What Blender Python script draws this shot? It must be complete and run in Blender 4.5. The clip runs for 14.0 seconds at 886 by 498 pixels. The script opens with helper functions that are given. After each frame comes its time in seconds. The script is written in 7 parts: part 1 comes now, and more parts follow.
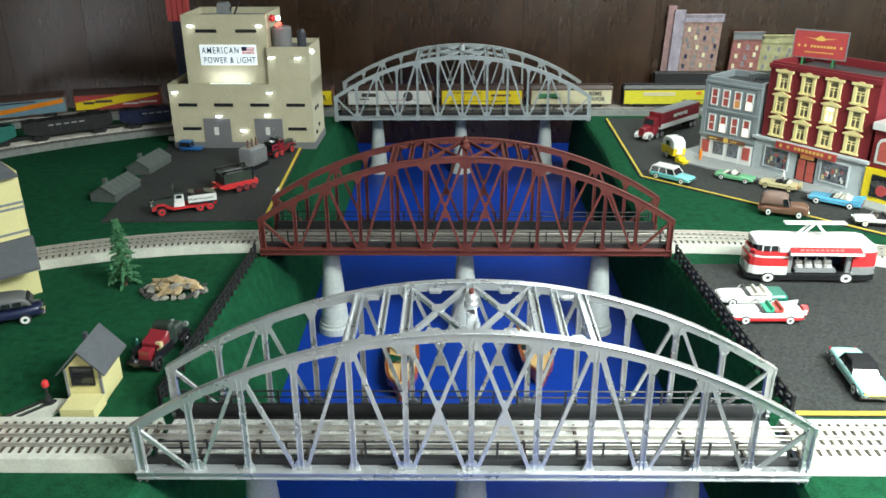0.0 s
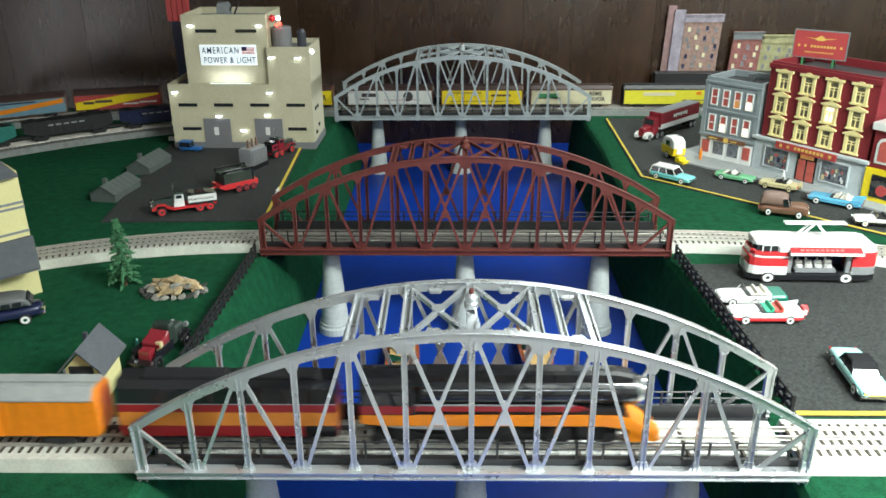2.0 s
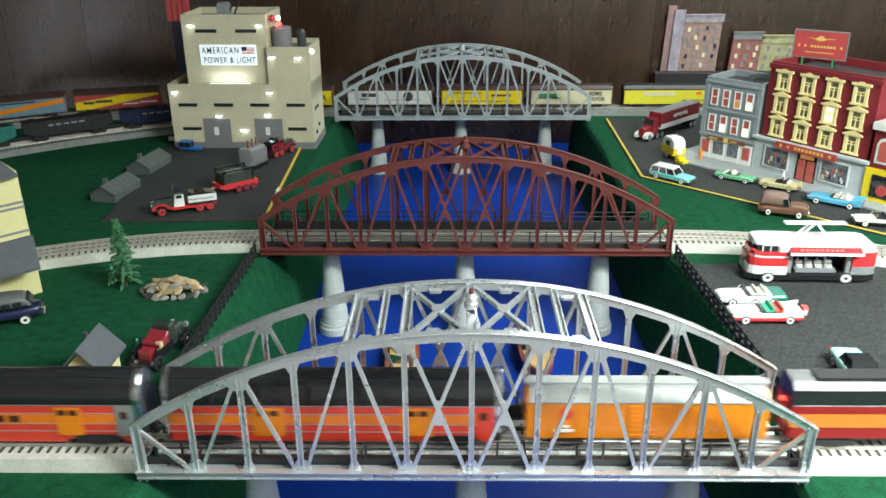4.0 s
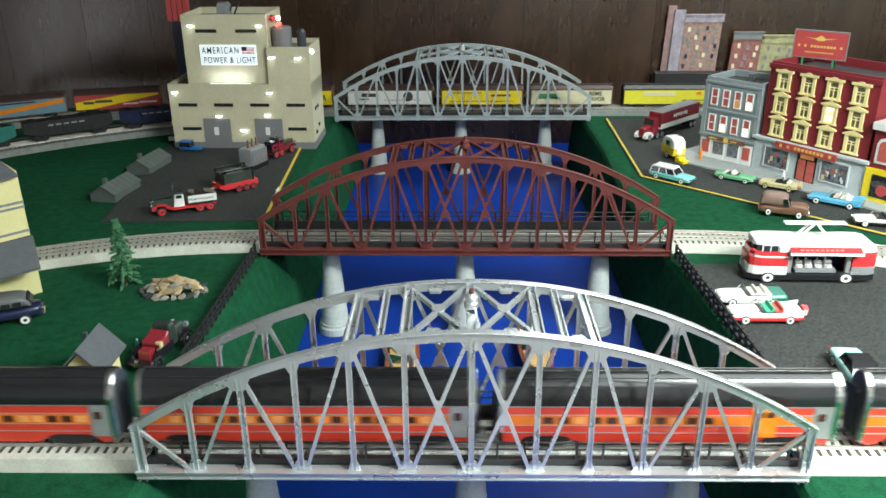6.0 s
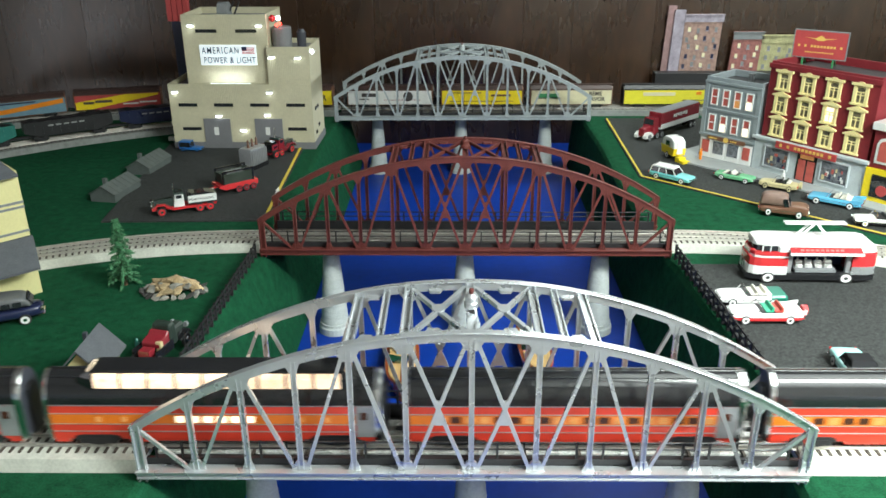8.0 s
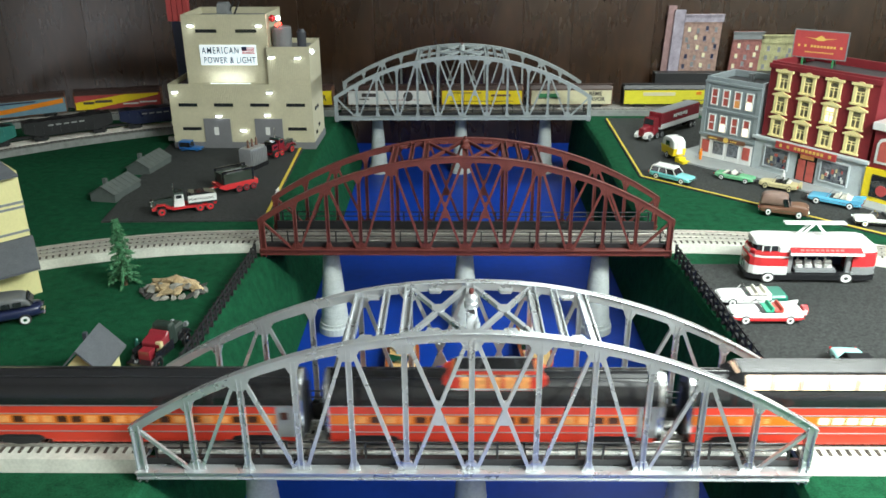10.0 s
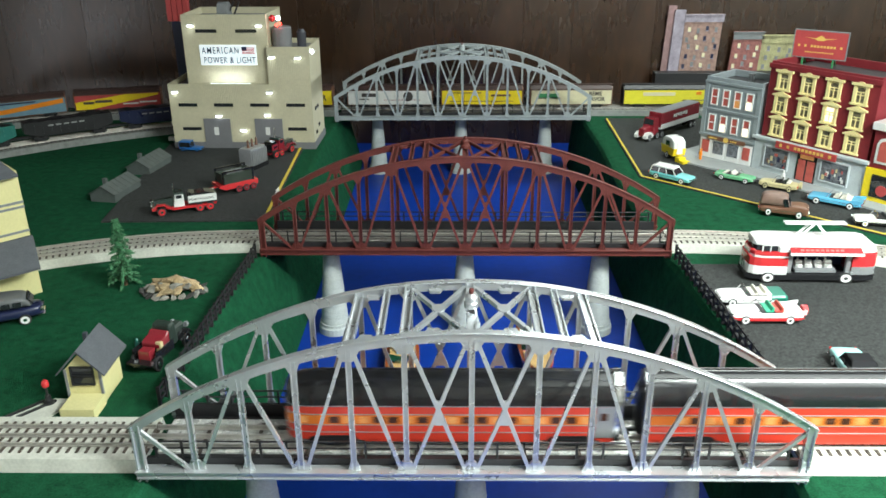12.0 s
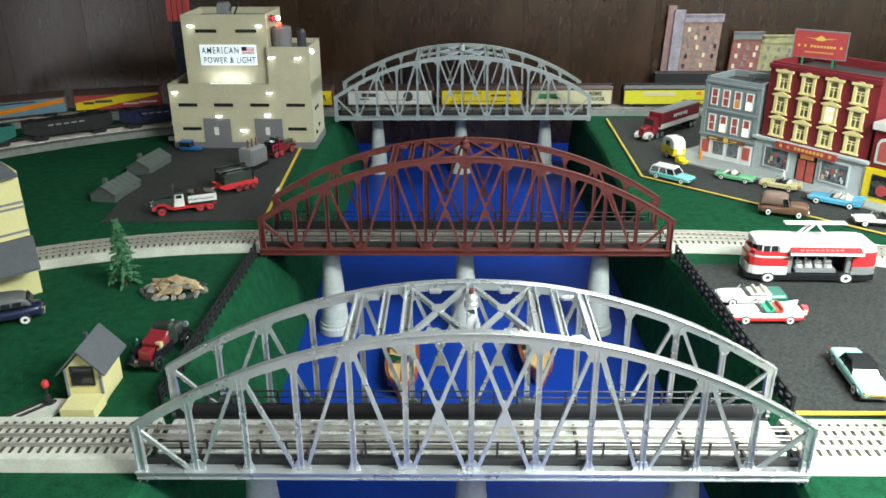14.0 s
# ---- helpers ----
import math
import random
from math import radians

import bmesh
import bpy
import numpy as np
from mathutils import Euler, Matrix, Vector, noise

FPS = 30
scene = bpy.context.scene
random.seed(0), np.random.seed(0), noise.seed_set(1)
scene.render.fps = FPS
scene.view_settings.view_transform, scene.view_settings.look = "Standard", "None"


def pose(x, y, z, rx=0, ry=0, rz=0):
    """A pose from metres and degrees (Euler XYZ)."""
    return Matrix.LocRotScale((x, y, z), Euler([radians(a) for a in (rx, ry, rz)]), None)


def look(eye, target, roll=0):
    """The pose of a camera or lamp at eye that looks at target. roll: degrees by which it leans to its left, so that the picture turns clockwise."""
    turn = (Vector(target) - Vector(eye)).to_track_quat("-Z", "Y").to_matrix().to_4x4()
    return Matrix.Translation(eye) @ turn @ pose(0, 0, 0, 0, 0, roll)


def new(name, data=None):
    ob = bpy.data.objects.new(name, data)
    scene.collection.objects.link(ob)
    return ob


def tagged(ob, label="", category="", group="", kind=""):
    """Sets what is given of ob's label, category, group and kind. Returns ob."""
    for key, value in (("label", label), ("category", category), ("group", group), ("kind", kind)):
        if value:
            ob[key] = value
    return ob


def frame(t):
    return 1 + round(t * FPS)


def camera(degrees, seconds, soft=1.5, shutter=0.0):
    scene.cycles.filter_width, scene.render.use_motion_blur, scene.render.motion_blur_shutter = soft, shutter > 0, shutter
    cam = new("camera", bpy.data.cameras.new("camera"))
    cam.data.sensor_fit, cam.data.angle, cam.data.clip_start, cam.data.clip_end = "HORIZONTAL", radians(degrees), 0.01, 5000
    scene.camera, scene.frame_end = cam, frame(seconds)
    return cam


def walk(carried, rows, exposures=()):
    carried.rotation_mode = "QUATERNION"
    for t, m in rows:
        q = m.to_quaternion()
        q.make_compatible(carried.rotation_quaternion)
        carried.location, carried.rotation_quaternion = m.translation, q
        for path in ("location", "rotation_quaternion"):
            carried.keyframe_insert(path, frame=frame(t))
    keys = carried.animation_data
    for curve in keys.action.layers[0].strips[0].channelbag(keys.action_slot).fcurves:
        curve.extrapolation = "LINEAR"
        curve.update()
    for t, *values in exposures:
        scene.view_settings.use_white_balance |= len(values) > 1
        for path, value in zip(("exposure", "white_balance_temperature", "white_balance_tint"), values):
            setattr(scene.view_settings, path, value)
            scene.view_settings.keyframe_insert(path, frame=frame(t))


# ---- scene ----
# camera: stands still in front of the layout
cam = camera(56.86, 14.0, soft=1.6, shutter=0.6)
EYE = (-0.0252, -1.0081, 0.8139)
AIM = (EYE[0] - 0.01389, EYE[1] + 0.91992, EYE[2] - 0.39209)
walk(cam, [(0.0, look(EYE, AIM, -0.32)), (14.0, look(EYE, AIM, -0.32))])

# ---- light ----
world = bpy.data.worlds.new("room_light")
scene.world = world
world.use_nodes = True
world.node_tree.nodes["Background"].inputs[0].default_value = (0.92, 0.96, 1.0, 1)
world.node_tree.nodes["Background"].inputs[1].default_value = 0.3
scene.view_settings.exposure = 0.0


def ceiling_lamp(x, y, z, sx, sy, power, color):
    d = bpy.data.lights.new("ceiling_light", "AREA")
    d.shape, d.size, d.size_y, d.energy, d.color = "RECTANGLE", sx, sy, power, color
    ob = new("ceiling_light", d)
    ob.matrix_world = pose(x, y, z)
    return ob


COOL = (0.905, 1.0, 0.950)
ceiling_lamp(1.30, 2.28, 1.68, 1.5, 0.36, 35, COOL)
ceiling_lamp(1.92, -0.80, 1.68, 0.6, 0.6, 92, COOL)
# broad translucent panel of the lit half of the ceiling
ceiling_lamp(1.43, -1.10, 1.72, 1.94, 3.1, 90, COOL)
# daylight from the window in the west wall
sky_lamp = bpy.data.lights.new("window_light", "AREA")
sky_lamp.shape, sky_lamp.size, sky_lamp.size_y, sky_lamp.energy, sky_lamp.color = "RECTANGLE", 2.4, 1.1, 16, (0.94, 0.96, 1.0)
new("window_light", sky_lamp).matrix_world = look((-3.31, -1.05, -0.18), (0.0, -1.05, -0.18))
ceiling_lamp(1.28, -0.90, 1.68, 0.80, 0.3, 82, COOL)


# ---- materials ----
def material(name, color, rough=0.5, metal=0.0, vary=0.12, scale=40.0, bump=0.0, bscale=300.0, emit=None, power=0.0,
             coat=0.0, island=0.0, stretch=(1, 1, 1), spec=0.5):
    m = bpy.data.materials.new(name)
    m.use_nodes = True
    nt = m.node_tree
    b = nt.nodes["Principled BSDF"]
    b.inputs["Roughness"].default_value, b.inputs["Metallic"].default_value = rough, metal
    b.inputs["Coat Weight"].default_value = coat
    b.inputs["Specular IOR Level"].default_value = spec
    tc = nt.nodes.new("ShaderNodeTexCoord")
    mp = nt.nodes.new("ShaderNodeMapping")
    mp.inputs["Scale"].default_value = stretch
    nt.links.new(tc.outputs["Object"], mp.inputs[0])
    n1 = nt.nodes.new("ShaderNodeTexNoise")
    n1.inputs["Scale"].default_value, n1.inputs["Detail"].default_value = scale, 6
    nt.links.new(mp.outputs[0], n1.inputs["Vector"])
    n2 = nt.nodes.new("ShaderNodeTexNoise")
    n2.inputs["Scale"].default_value, n2.inputs["Detail"].default_value = scale * 7, 4
    nt.links.new(mp.outputs[0], n2.inputs["Vector"])
    add = nt.nodes.new("ShaderNodeMath")
    add.operation = "MULTIPLY_ADD"
    add.inputs[1].default_value = 0.5
    nt.links.new(n2.outputs[0], add.inputs[0])
    half = nt.nodes.new("ShaderNodeMath")
    half.operation = "MULTIPLY"
    half.inputs[1].default_value = 0.5
    nt.links.new(n1.outputs[0], half.inputs[0])
    nt.links.new(half.outputs[0], add.inputs[2])
    ramp = nt.nodes.new("ShaderNodeMapRange")
    ramp.inputs[1].default_value, ramp.inputs[2].default_value = 0.3, 0.7
    ramp.inputs[3].default_value, ramp.inputs[4].default_value = 1 - vary * 1.6, 1 + vary * 1.6
    nt.links.new(add.outputs[0], ramp.inputs[0])
    mul = nt.nodes.new("ShaderNodeMix")
    mul.data_type, mul.blend_type = "RGBA", "MULTIPLY"
    mul.inputs[0].default_value = 1
    mul.inputs[6].default_value = (*color, 1)
    nt.links.new(ramp.outputs[0], mul.inputs[7])
    out = mul.outputs[2]
    if island:
        oi = nt.nodes.new("ShaderNodeObjectInfo")
        geo = nt.nodes.new("ShaderNodeNewGeometry")
        sm = nt.nodes.new("ShaderNodeMath")
        sm.operation = "ADD"
        nt.links.new(oi.outputs["Random"], sm.inputs[0])
        nt.links.new(geo.outputs["Random Per Island"], sm.inputs[1])
        fr = nt.nodes.new("ShaderNodeMath")
        fr.operation = "FRACT"
        nt.links.new(sm.outputs[0], fr.inputs[0])
        r2 = nt.nodes.new("ShaderNodeMapRange")
        r2.inputs[3].default_value, r2.inputs[4].default_value = 1 - island, 1 + island
        nt.links.new(fr.outputs[0], r2.inputs[0])
        mu2 = nt.nodes.new("ShaderNodeMix")
        mu2.data_type, mu2.blend_type = "RGBA", "MULTIPLY"
        mu2.inputs[0].default_value = 1
        nt.links.new(out, mu2.inputs[6])
        nt.links.new(r2.outputs[0], mu2.inputs[7])
        out = mu2.outputs[2]
    nt.links.new(out, b.inputs["Base Color"])
    rr = nt.nodes.new("ShaderNodeMapRange")
    rr.inputs[3].default_value, rr.inputs[4].default_value = max(0.02, rough - 0.08), min(1, rough + 0.08)
    nt.links.new(n1.outputs[0], rr.inputs[0])
    nt.links.new(rr.outputs[0], b.inputs["Roughness"])
    if bump:
        nb = nt.nodes.new("ShaderNodeTexNoise")
        nb.inputs["Scale"].default_value, nb.inputs["Detail"].default_value = bscale, 5
        nt.links.new(mp.outputs[0], nb.inputs["Vector"])
        bp = nt.nodes.new("ShaderNodeBump")
        bp.inputs["Strength"].default_value, bp.inputs["Distance"].default_value = bump, 0.002
        nt.links.new(nb.outputs[0], bp.inputs["Height"])
        nt.links.new(bp.outputs[0], b.inputs["Normal"])
    if emit:
        b.inputs["Emission Color"].default_value = (*emit, 1)
        b.inputs["Emission Strength"].default_value = power
    return m


GRASS = material("green_grass_mat", (0.0095, 0.076, 0.034), 0.95, vary=0.36, scale=45, bump=1.0, bscale=1000, spec=0.08)
WATER = material("blue_water_sheet", (0.004, 0.034, 0.27), 0.40, vary=0.10, scale=6, bump=0.04, bscale=40, spec=0.14)
ASPHALT = material("black_asphalt_sheet", (0.042, 0.045, 0.044), 0.85, vary=0.62, scale=170, bump=0.8, bscale=1200, spec=0.25)
ROADBED = material("pale_grey_roadbed", (0.54, 0.54, 0.48), 0.85, vary=0.12, scale=30, bump=0.4, bscale=700)
TIE = material("dark_brown_tie", (0.070, 0.055, 0.045), 0.8, vary=0.3, scale=90, island=0.25)
RAIL = material("worn_steel_rail", (0.60, 0.58, 0.54), 0.34, 0.75, vary=0.12, scale=60)
SILVER = material("silver_painted_metal", (0.64, 0.66, 0.68), 0.28, 0.72, vary=0.05, scale=12, bump=0.015, bscale=150)
BRIDGE_RED = material("oxide_red_paint", (0.118, 0.027, 0.022), 0.50, vary=0.14, scale=30, bump=0.1, bscale=400)
BRIDGE_GREY = material("blue_grey_paint", (0.40, 0.44, 0.45), 0.5, 0.2, vary=0.10, scale=25, bump=0.08, bscale=400)
BLACK = material("black_plastic", (0.016, 0.016, 0.018), 0.45, vary=0.2, scale=40)
DECK_STEEL = material("dull_steel_deck", (0.80, 0.80, 0.77), 0.27, 0.35, vary=0.25, scale=40)
DECK_DULL = material("weathered_brown_deck", (0.13, 0.115, 0.10), 0.45, 0.2, vary=0.3, scale=40)
CONCRETE = material("pale_grey_concrete_paint", (0.44, 0.47, 0.46), 0.8, vary=0.10, scale=30, bump=0.5, bscale=250)
WOOD = material("dark_walnut_panelling", (0.037, 0.0175, 0.0088), 0.27, vary=0.38, scale=5, bump=0.10, bscale=40, island=0.10,
                stretch=(1, 1, 0.28), spec=0.80)
PLASTER = material("plain_room_paint", (0.45, 0.43, 0.40), 0.9, vary=0.05, scale=5)
WEAR_WHITE = material("bare_white_wear", (0.70, 0.70, 0.66), 0.7, vary=0.2, scale=80)
REFLECTED_GREY = material("blue_grey_for_reflections", (0.20, 0.23, 0.28), 0.7, vary=0.10, scale=8)
YELLOW_LINE = material("yellow_line_tape", (0.66, 0.50, 0.05), 0.6, vary=0.12, scale=50)


# ---- mesh helpers ----
def part(name, bm, mat, parent=None, label="", m=None, smooth=False):
    me = bpy.data.meshes.new(name)
    bmesh.ops.recalc_face_normals(bm, faces=bm.faces)
    if smooth:
        hard = [e for e in bm.edges if len(e.link_faces) == 2 and e.calc_face_angle() > 1.1]
        bmesh.ops.split_edges(bm, edges=hard)
        for f in bm.faces:
            f.smooth = True
    bm.to_mesh(me)
    bm.free()
    for mt in (mat if isinstance(mat, (list, tuple)) else (mat,)):
        me.materials.append(mt)
    ob = new(name, me)
    if parent:
        ob.parent = parent
    if m:
        ob.matrix_basis = m
    if label:
        ob["label"] = label
    return ob


def thing(name, m, label, category, group="", kind=""):
    ob = new(name)
    ob.empty_display_size = 0.02
    ob.matrix_basis = m
    return tagged(ob, label, category, group, kind)


def box(bm, x0, x1, y0, y1, z0, z1, bev=0.0, m=None):
    vs = [bm.verts.new((x, y, z)) for x in (x0, x1) for y in (y0, y1) for z in (z0, z1)]
    fs = [bm.faces.new([vs[i] for i in q]) for q in
          ((0, 1, 3, 2), (4, 6, 7, 5), (0, 4, 5, 1), (2, 3, 7, 6), (0, 2, 6, 4), (1, 5, 7, 3))]
    if bev:
        es = list({e for f in fs for e in f.edges})
        r = bmesh.ops.bevel(bm, geom=es, offset=bev, segments=2, profile=0.6, affect="EDGES")
        vs = list({v for f in r["faces"] for v in f.verts} | {v for v in vs if v.is_valid})
    if m:
        bmesh.ops.transform(bm, matrix=m, verts=vs)
    return vs


def prism(bm, pts, a0, a1, axis="y"):
    """A polygon in the plane across axis, drawn out from a0 to a1 along it."""
    def at(p, a):
        return {"x": (a, p[0], p[1]), "y": (p[0], a, p[1]), "z": (p[0], p[1], a)}[axis]
    lo = [bm.verts.new(at(p, a0)) for p in pts]
    hi = [bm.verts.new(at(p, a1)) for p in pts]
    n = len(pts)
    bm.faces.new(lo)
    bm.faces.new(hi[::-1])
    for i in range(n):
        bm.faces.new((lo[i], hi[i], hi[(i + 1) % n], lo[(i + 1) % n]))
    return lo + hi


def beam(bm, p, q, w, d, up=(0, 1, 0)):
    """A bar from p to q; d thick along up, w across."""
    p, q, up = Vector(p), Vector(q), Vector(up)
    t = (q - p).normalized()
    s = t.cross(up).normalized() * w / 2
    u = s.cross(t).normalized() * d / 2
    a = [bm.verts.new(p + i * s + j * u) for i, j in ((-1, -1), (1, -1), (1, 1), (-1, 1))]
    b = [bm.verts.new(q + i * s + j * u) for i, j in ((-1, -1), (1, -1), (1, 1), (-1, 1))]
    bm.faces.new(a[::-1])
    bm.faces.new(b)
    for i in range(4):
        bm.faces.new((a[i], a[(i + 1) % 4], b[(i + 1) % 4], b[i]))


def ibeam(bm, p, q, w, d, up=(0, 1, 0), t=0.17):
    """An H-section bar: two flanges along the sides and a recessed web between."""
    p, q, up = Vector(p), Vector(q), Vector(up)
    s = (q - p).normalized().cross(up).normalized()
    e = w * (0.5 - t / 2)
    beam(bm, p - s * e, q - s * e, w * t, d, up)
    beam(bm, p + s * e, q + s * e, w * t, d, up)
    beam(bm, p, q, w * (1 - 2 * t), d * 0.14, up)


def tube(bm, p, q, r0, r1=None, n=12, caps=True):
    p, q = Vector(p), Vector(q)
    r1 = r0 if r1 is None else r1
    t = (q - p).normalized()
    s = t.orthogonal().normalized()
    u = t.cross(s)
    a, b = [], []
    for i in range(n):
        c = math.cos(2 * math.pi * i / n) * s + math.sin(2 * math.pi * i / n) * u
        a.append(bm.verts.new(p + c * r0))
        b.append(bm.verts.new(q + c * r1))
    for i in range(n):
        bm.faces.new((a[i], a[(i + 1) % n], b[(i + 1) % n], b[i]))
    if caps:
        bm.faces.new(a[::-1])
        bm.faces.new(b)


def lathe(bm, prof, c=(0, 0, 0), n=24):
    """Rings of radius r at height z round the upright through c."""
    rings = [[bm.verts.new((c[0] + r * math.cos(2 * math.pi * i / n), c[1] + r * math.sin(2 * math.pi * i / n), c[2] + z))
              for i in range(n)] for r, z in prof]
    for a, b in zip(rings, rings[1:]):
        for i in range(n):
            bm.faces.new((a[i], a[(i + 1) % n], b[(i + 1) % n], b[i]))
    bm.faces.new(rings[0][::-1])
    bm.faces.new(rings[-1])


def loft(bm, sections, close=True, caps=True):
    rows = [[bm.verts.new(p) for p in s] for s in sections]
    n = len(rows[0])
    for a, b in zip(rows, rows[1:]):
        for i in range(n if close else n - 1):
            bm.faces.new((a[i], a[(i + 1) % n], b[(i + 1) % n], b[i]))
    if caps:
        bm.faces.new(rows[0][::-1])
        bm.faces.new(rows[-1])


def soften(ob, levels=2):
    """Rounds a lofted body by subdivision."""
    md = ob.modifiers.new("round", "SUBSURF")
    md.levels = md.render_levels = levels
    for f in ob.data.polygons:
        f.use_smooth = True
    return ob


def bevelled(ob, width, segments=3):
    md = ob.modifiers.new("edge", "BEVEL")
    md.width, md.segments, md.limit_method = width, segments, "ANGLE"
    return ob


def B():
    return bmesh.new()

# ---- setting: room, table, river ----
WALL_Y = 2.78
PLANKS = [0.34, 0.27, 0.40, 0.22, 0.37, 0.30, 0.25, 0.42]


def room():
    wall = thing("wall_north", pose(0, 0, 0), "dark walnut plank panelling behind the railway", "wall", kind="structure")
    bm = B()
    box(bm, -3.3, 3.3, WALL_Y + 0.008, WALL_Y + 0.1, -1.0, 1.75)
    part("backing", bm, BLACK, wall)
    x, i = -3.3, 0
    meshes = {}
    while x < 3.3:
        w = PLANKS[i % len(PLANKS)]
        if w not in meshes:
            bm = B()
            box(bm, 0.0004, w - 0.0004, -0.006, 0.008, -0.9, 1.75, 0.0006)
            ob = part("plank", bm, WOOD, wall, m=pose(x, WALL_Y, 0))
            meshes[w] = ob.data
        else:
            ob = new("plank", meshes[w])
            ob.parent, ob.matrix_basis = wall, pose(x, WALL_Y, 0)
        x, i = x + w, i + 1
    for nm, a in (("wall_east", (3.3, 3.4, -3.0, 2.88)), ("wall_south", (-3.4, 3.4, -3.1, -3.0))):
        bm = B()
        box(bm, *a, -1.0, 1.75)
        tagged(part(nm, bm, PLASTER), "plain painted room wall", "wall", kind="structure")
    bm = B()
    for y0, y1, z0, z1 in ((-3.0, -2.30, -1.0, 1.75), (0.20, 2.88, -1.0, 1.75), (-2.30, 0.20, -1.0, -0.78), (-2.30, 0.20, 0.42, 1.75)):
        box(bm, -3.4, -3.3, y0, y1, z0, z1)
    tagged(part("wall_west", bm, PLASTER), "plain painted room wall with a window", "wall", kind="structure")
    win = thing("window_1", pose(-3.35, -1.05, -0.18), "plain white-framed window in the side wall", "window", kind="structure")
    for y0, y1, z0, z1 in ((-1.25, -1.20, -0.60, 0.60), (1.20, 1.25, -0.60, 0.60), (-1.20, 1.20, -0.60, -0.55), (-1.20, 1.20, 0.55, 0.60), (-0.02, 0.02, -0.55, 0.55)):
        bm = B()
        box(bm, -0.02, 0.02, y0, y1, z0, z1)
        part("window_frame", bm, PLASTER, win)
    bm = B()
    box(bm, -3.4, 3.4, -3.1, 2.9, 1.75, 1.85)
    tagged(part("ceiling", bm, PLASTER), "plain pale ceiling of the train room", "ceiling", kind="structure")
    bm = B()
    box(bm, -3.4, 3.4, -3.1, 2.9, -1.05, -0.95)
    tagged(part("floor", bm, PLASTER), "plain floor of the train room", "floor", kind="structure")


def fence_bulge(y):
    """How far the bank's top reaches out to the foot of the fence between the front two bridges."""
    return max(0.0, min((y - 0.17) / 0.05, 1.0, (0.86 - y) / 0.05)) * (0.040 - 0.050 * (y - 0.2))


def edge_left(y):
    return -fence_bulge(y) * 0.75 - 0.50 - 0.012 * math.exp(-((y - 0.5) / 0.25) ** 2) + 0.004 * math.sin(9 * y)


def edge_right(y):
    return fence_bulge(y) + 0.50 + 0.01 * math.exp(-((y - 0.5) / 0.3) ** 2) + 0.004 * math.sin(7 * y + 1)


def table():
    bm = B()
    ys = [-0.42 + 2.87 * i / 80 for i in range(81)]
    for sign, edge in ((-1, edge_left), (1, edge_right)):
        foot = 0.425 if sign < 0 else 0.462
        rows = []
        for y in ys:
            e = abs(edge(y))
            rim = 2.15 if sign < 0 else 3.2
            prof = [(rim, -0.06), (rim, 0.0), (2.0, 0), (1.2, 0), (0.8, 0), (0.6, 0), (e + 0.012, 0), (e, -0.004), (e - 0.008, -0.016)]
            for k in range(1, 7):
                f = k / 6
                prof.append((e - 0.008 + (foot - e + 0.008) * f ** 0.8, -0.016 - 0.254 * f))
            rows.append([(sign * x, y, z) for x, z in prof])
        loft(bm, rows, close=False, caps=False)
    tagged(part("ground", bm, GRASS), "green grass mat over the layout table", "ground", kind="structure")
    # unseen table round the pit, coloured blue-grey so the silver bridge reflects cool tones
    bm = B()
    box(bm, -2.15, -0.98, -2.45, -0.42, -0.06, 0.0)
    box(bm, 0.98, 3.2, -2.45, -0.42, -0.06, 0.0)
    box(bm, -0.98, 0.98, -2.45, -1.5, -0.06, 0.0)
    tagged(part("table_top", bm, REFLECTED_GREY), "unseen table top behind the operating pit, blue-grey for cool bridge reflections", "table top", kind="structure")
    bm = B()
    bmesh.ops.create_grid(bm, x_segments=2, y_segments=8, size=1, matrix=Matrix.Translation((0.02, 1.18, -0.25)) @ Matrix.Diagonal((0.52, 1.6, 1, 1)))
    tagged(part("water", bm, WATER), "bright blue river surface under the bridges", "water", kind="structure")


def plate(name, pts, z0, z1, mat, label, cat, kind="structure"):
    bm = B()
    prism(bm, pts, z0, z1, "z")
    return tagged(part(name, bm, mat), label, cat, kind=kind)


def line_strip(bm, pts, w, z0, z1):
    for p, q in zip(pts, pts[1:]):
        beam(bm, (*p, (z0 + z1) / 2), (*q, (z0 + z1) / 2), w, z1 - z0, (0, 0, 1))


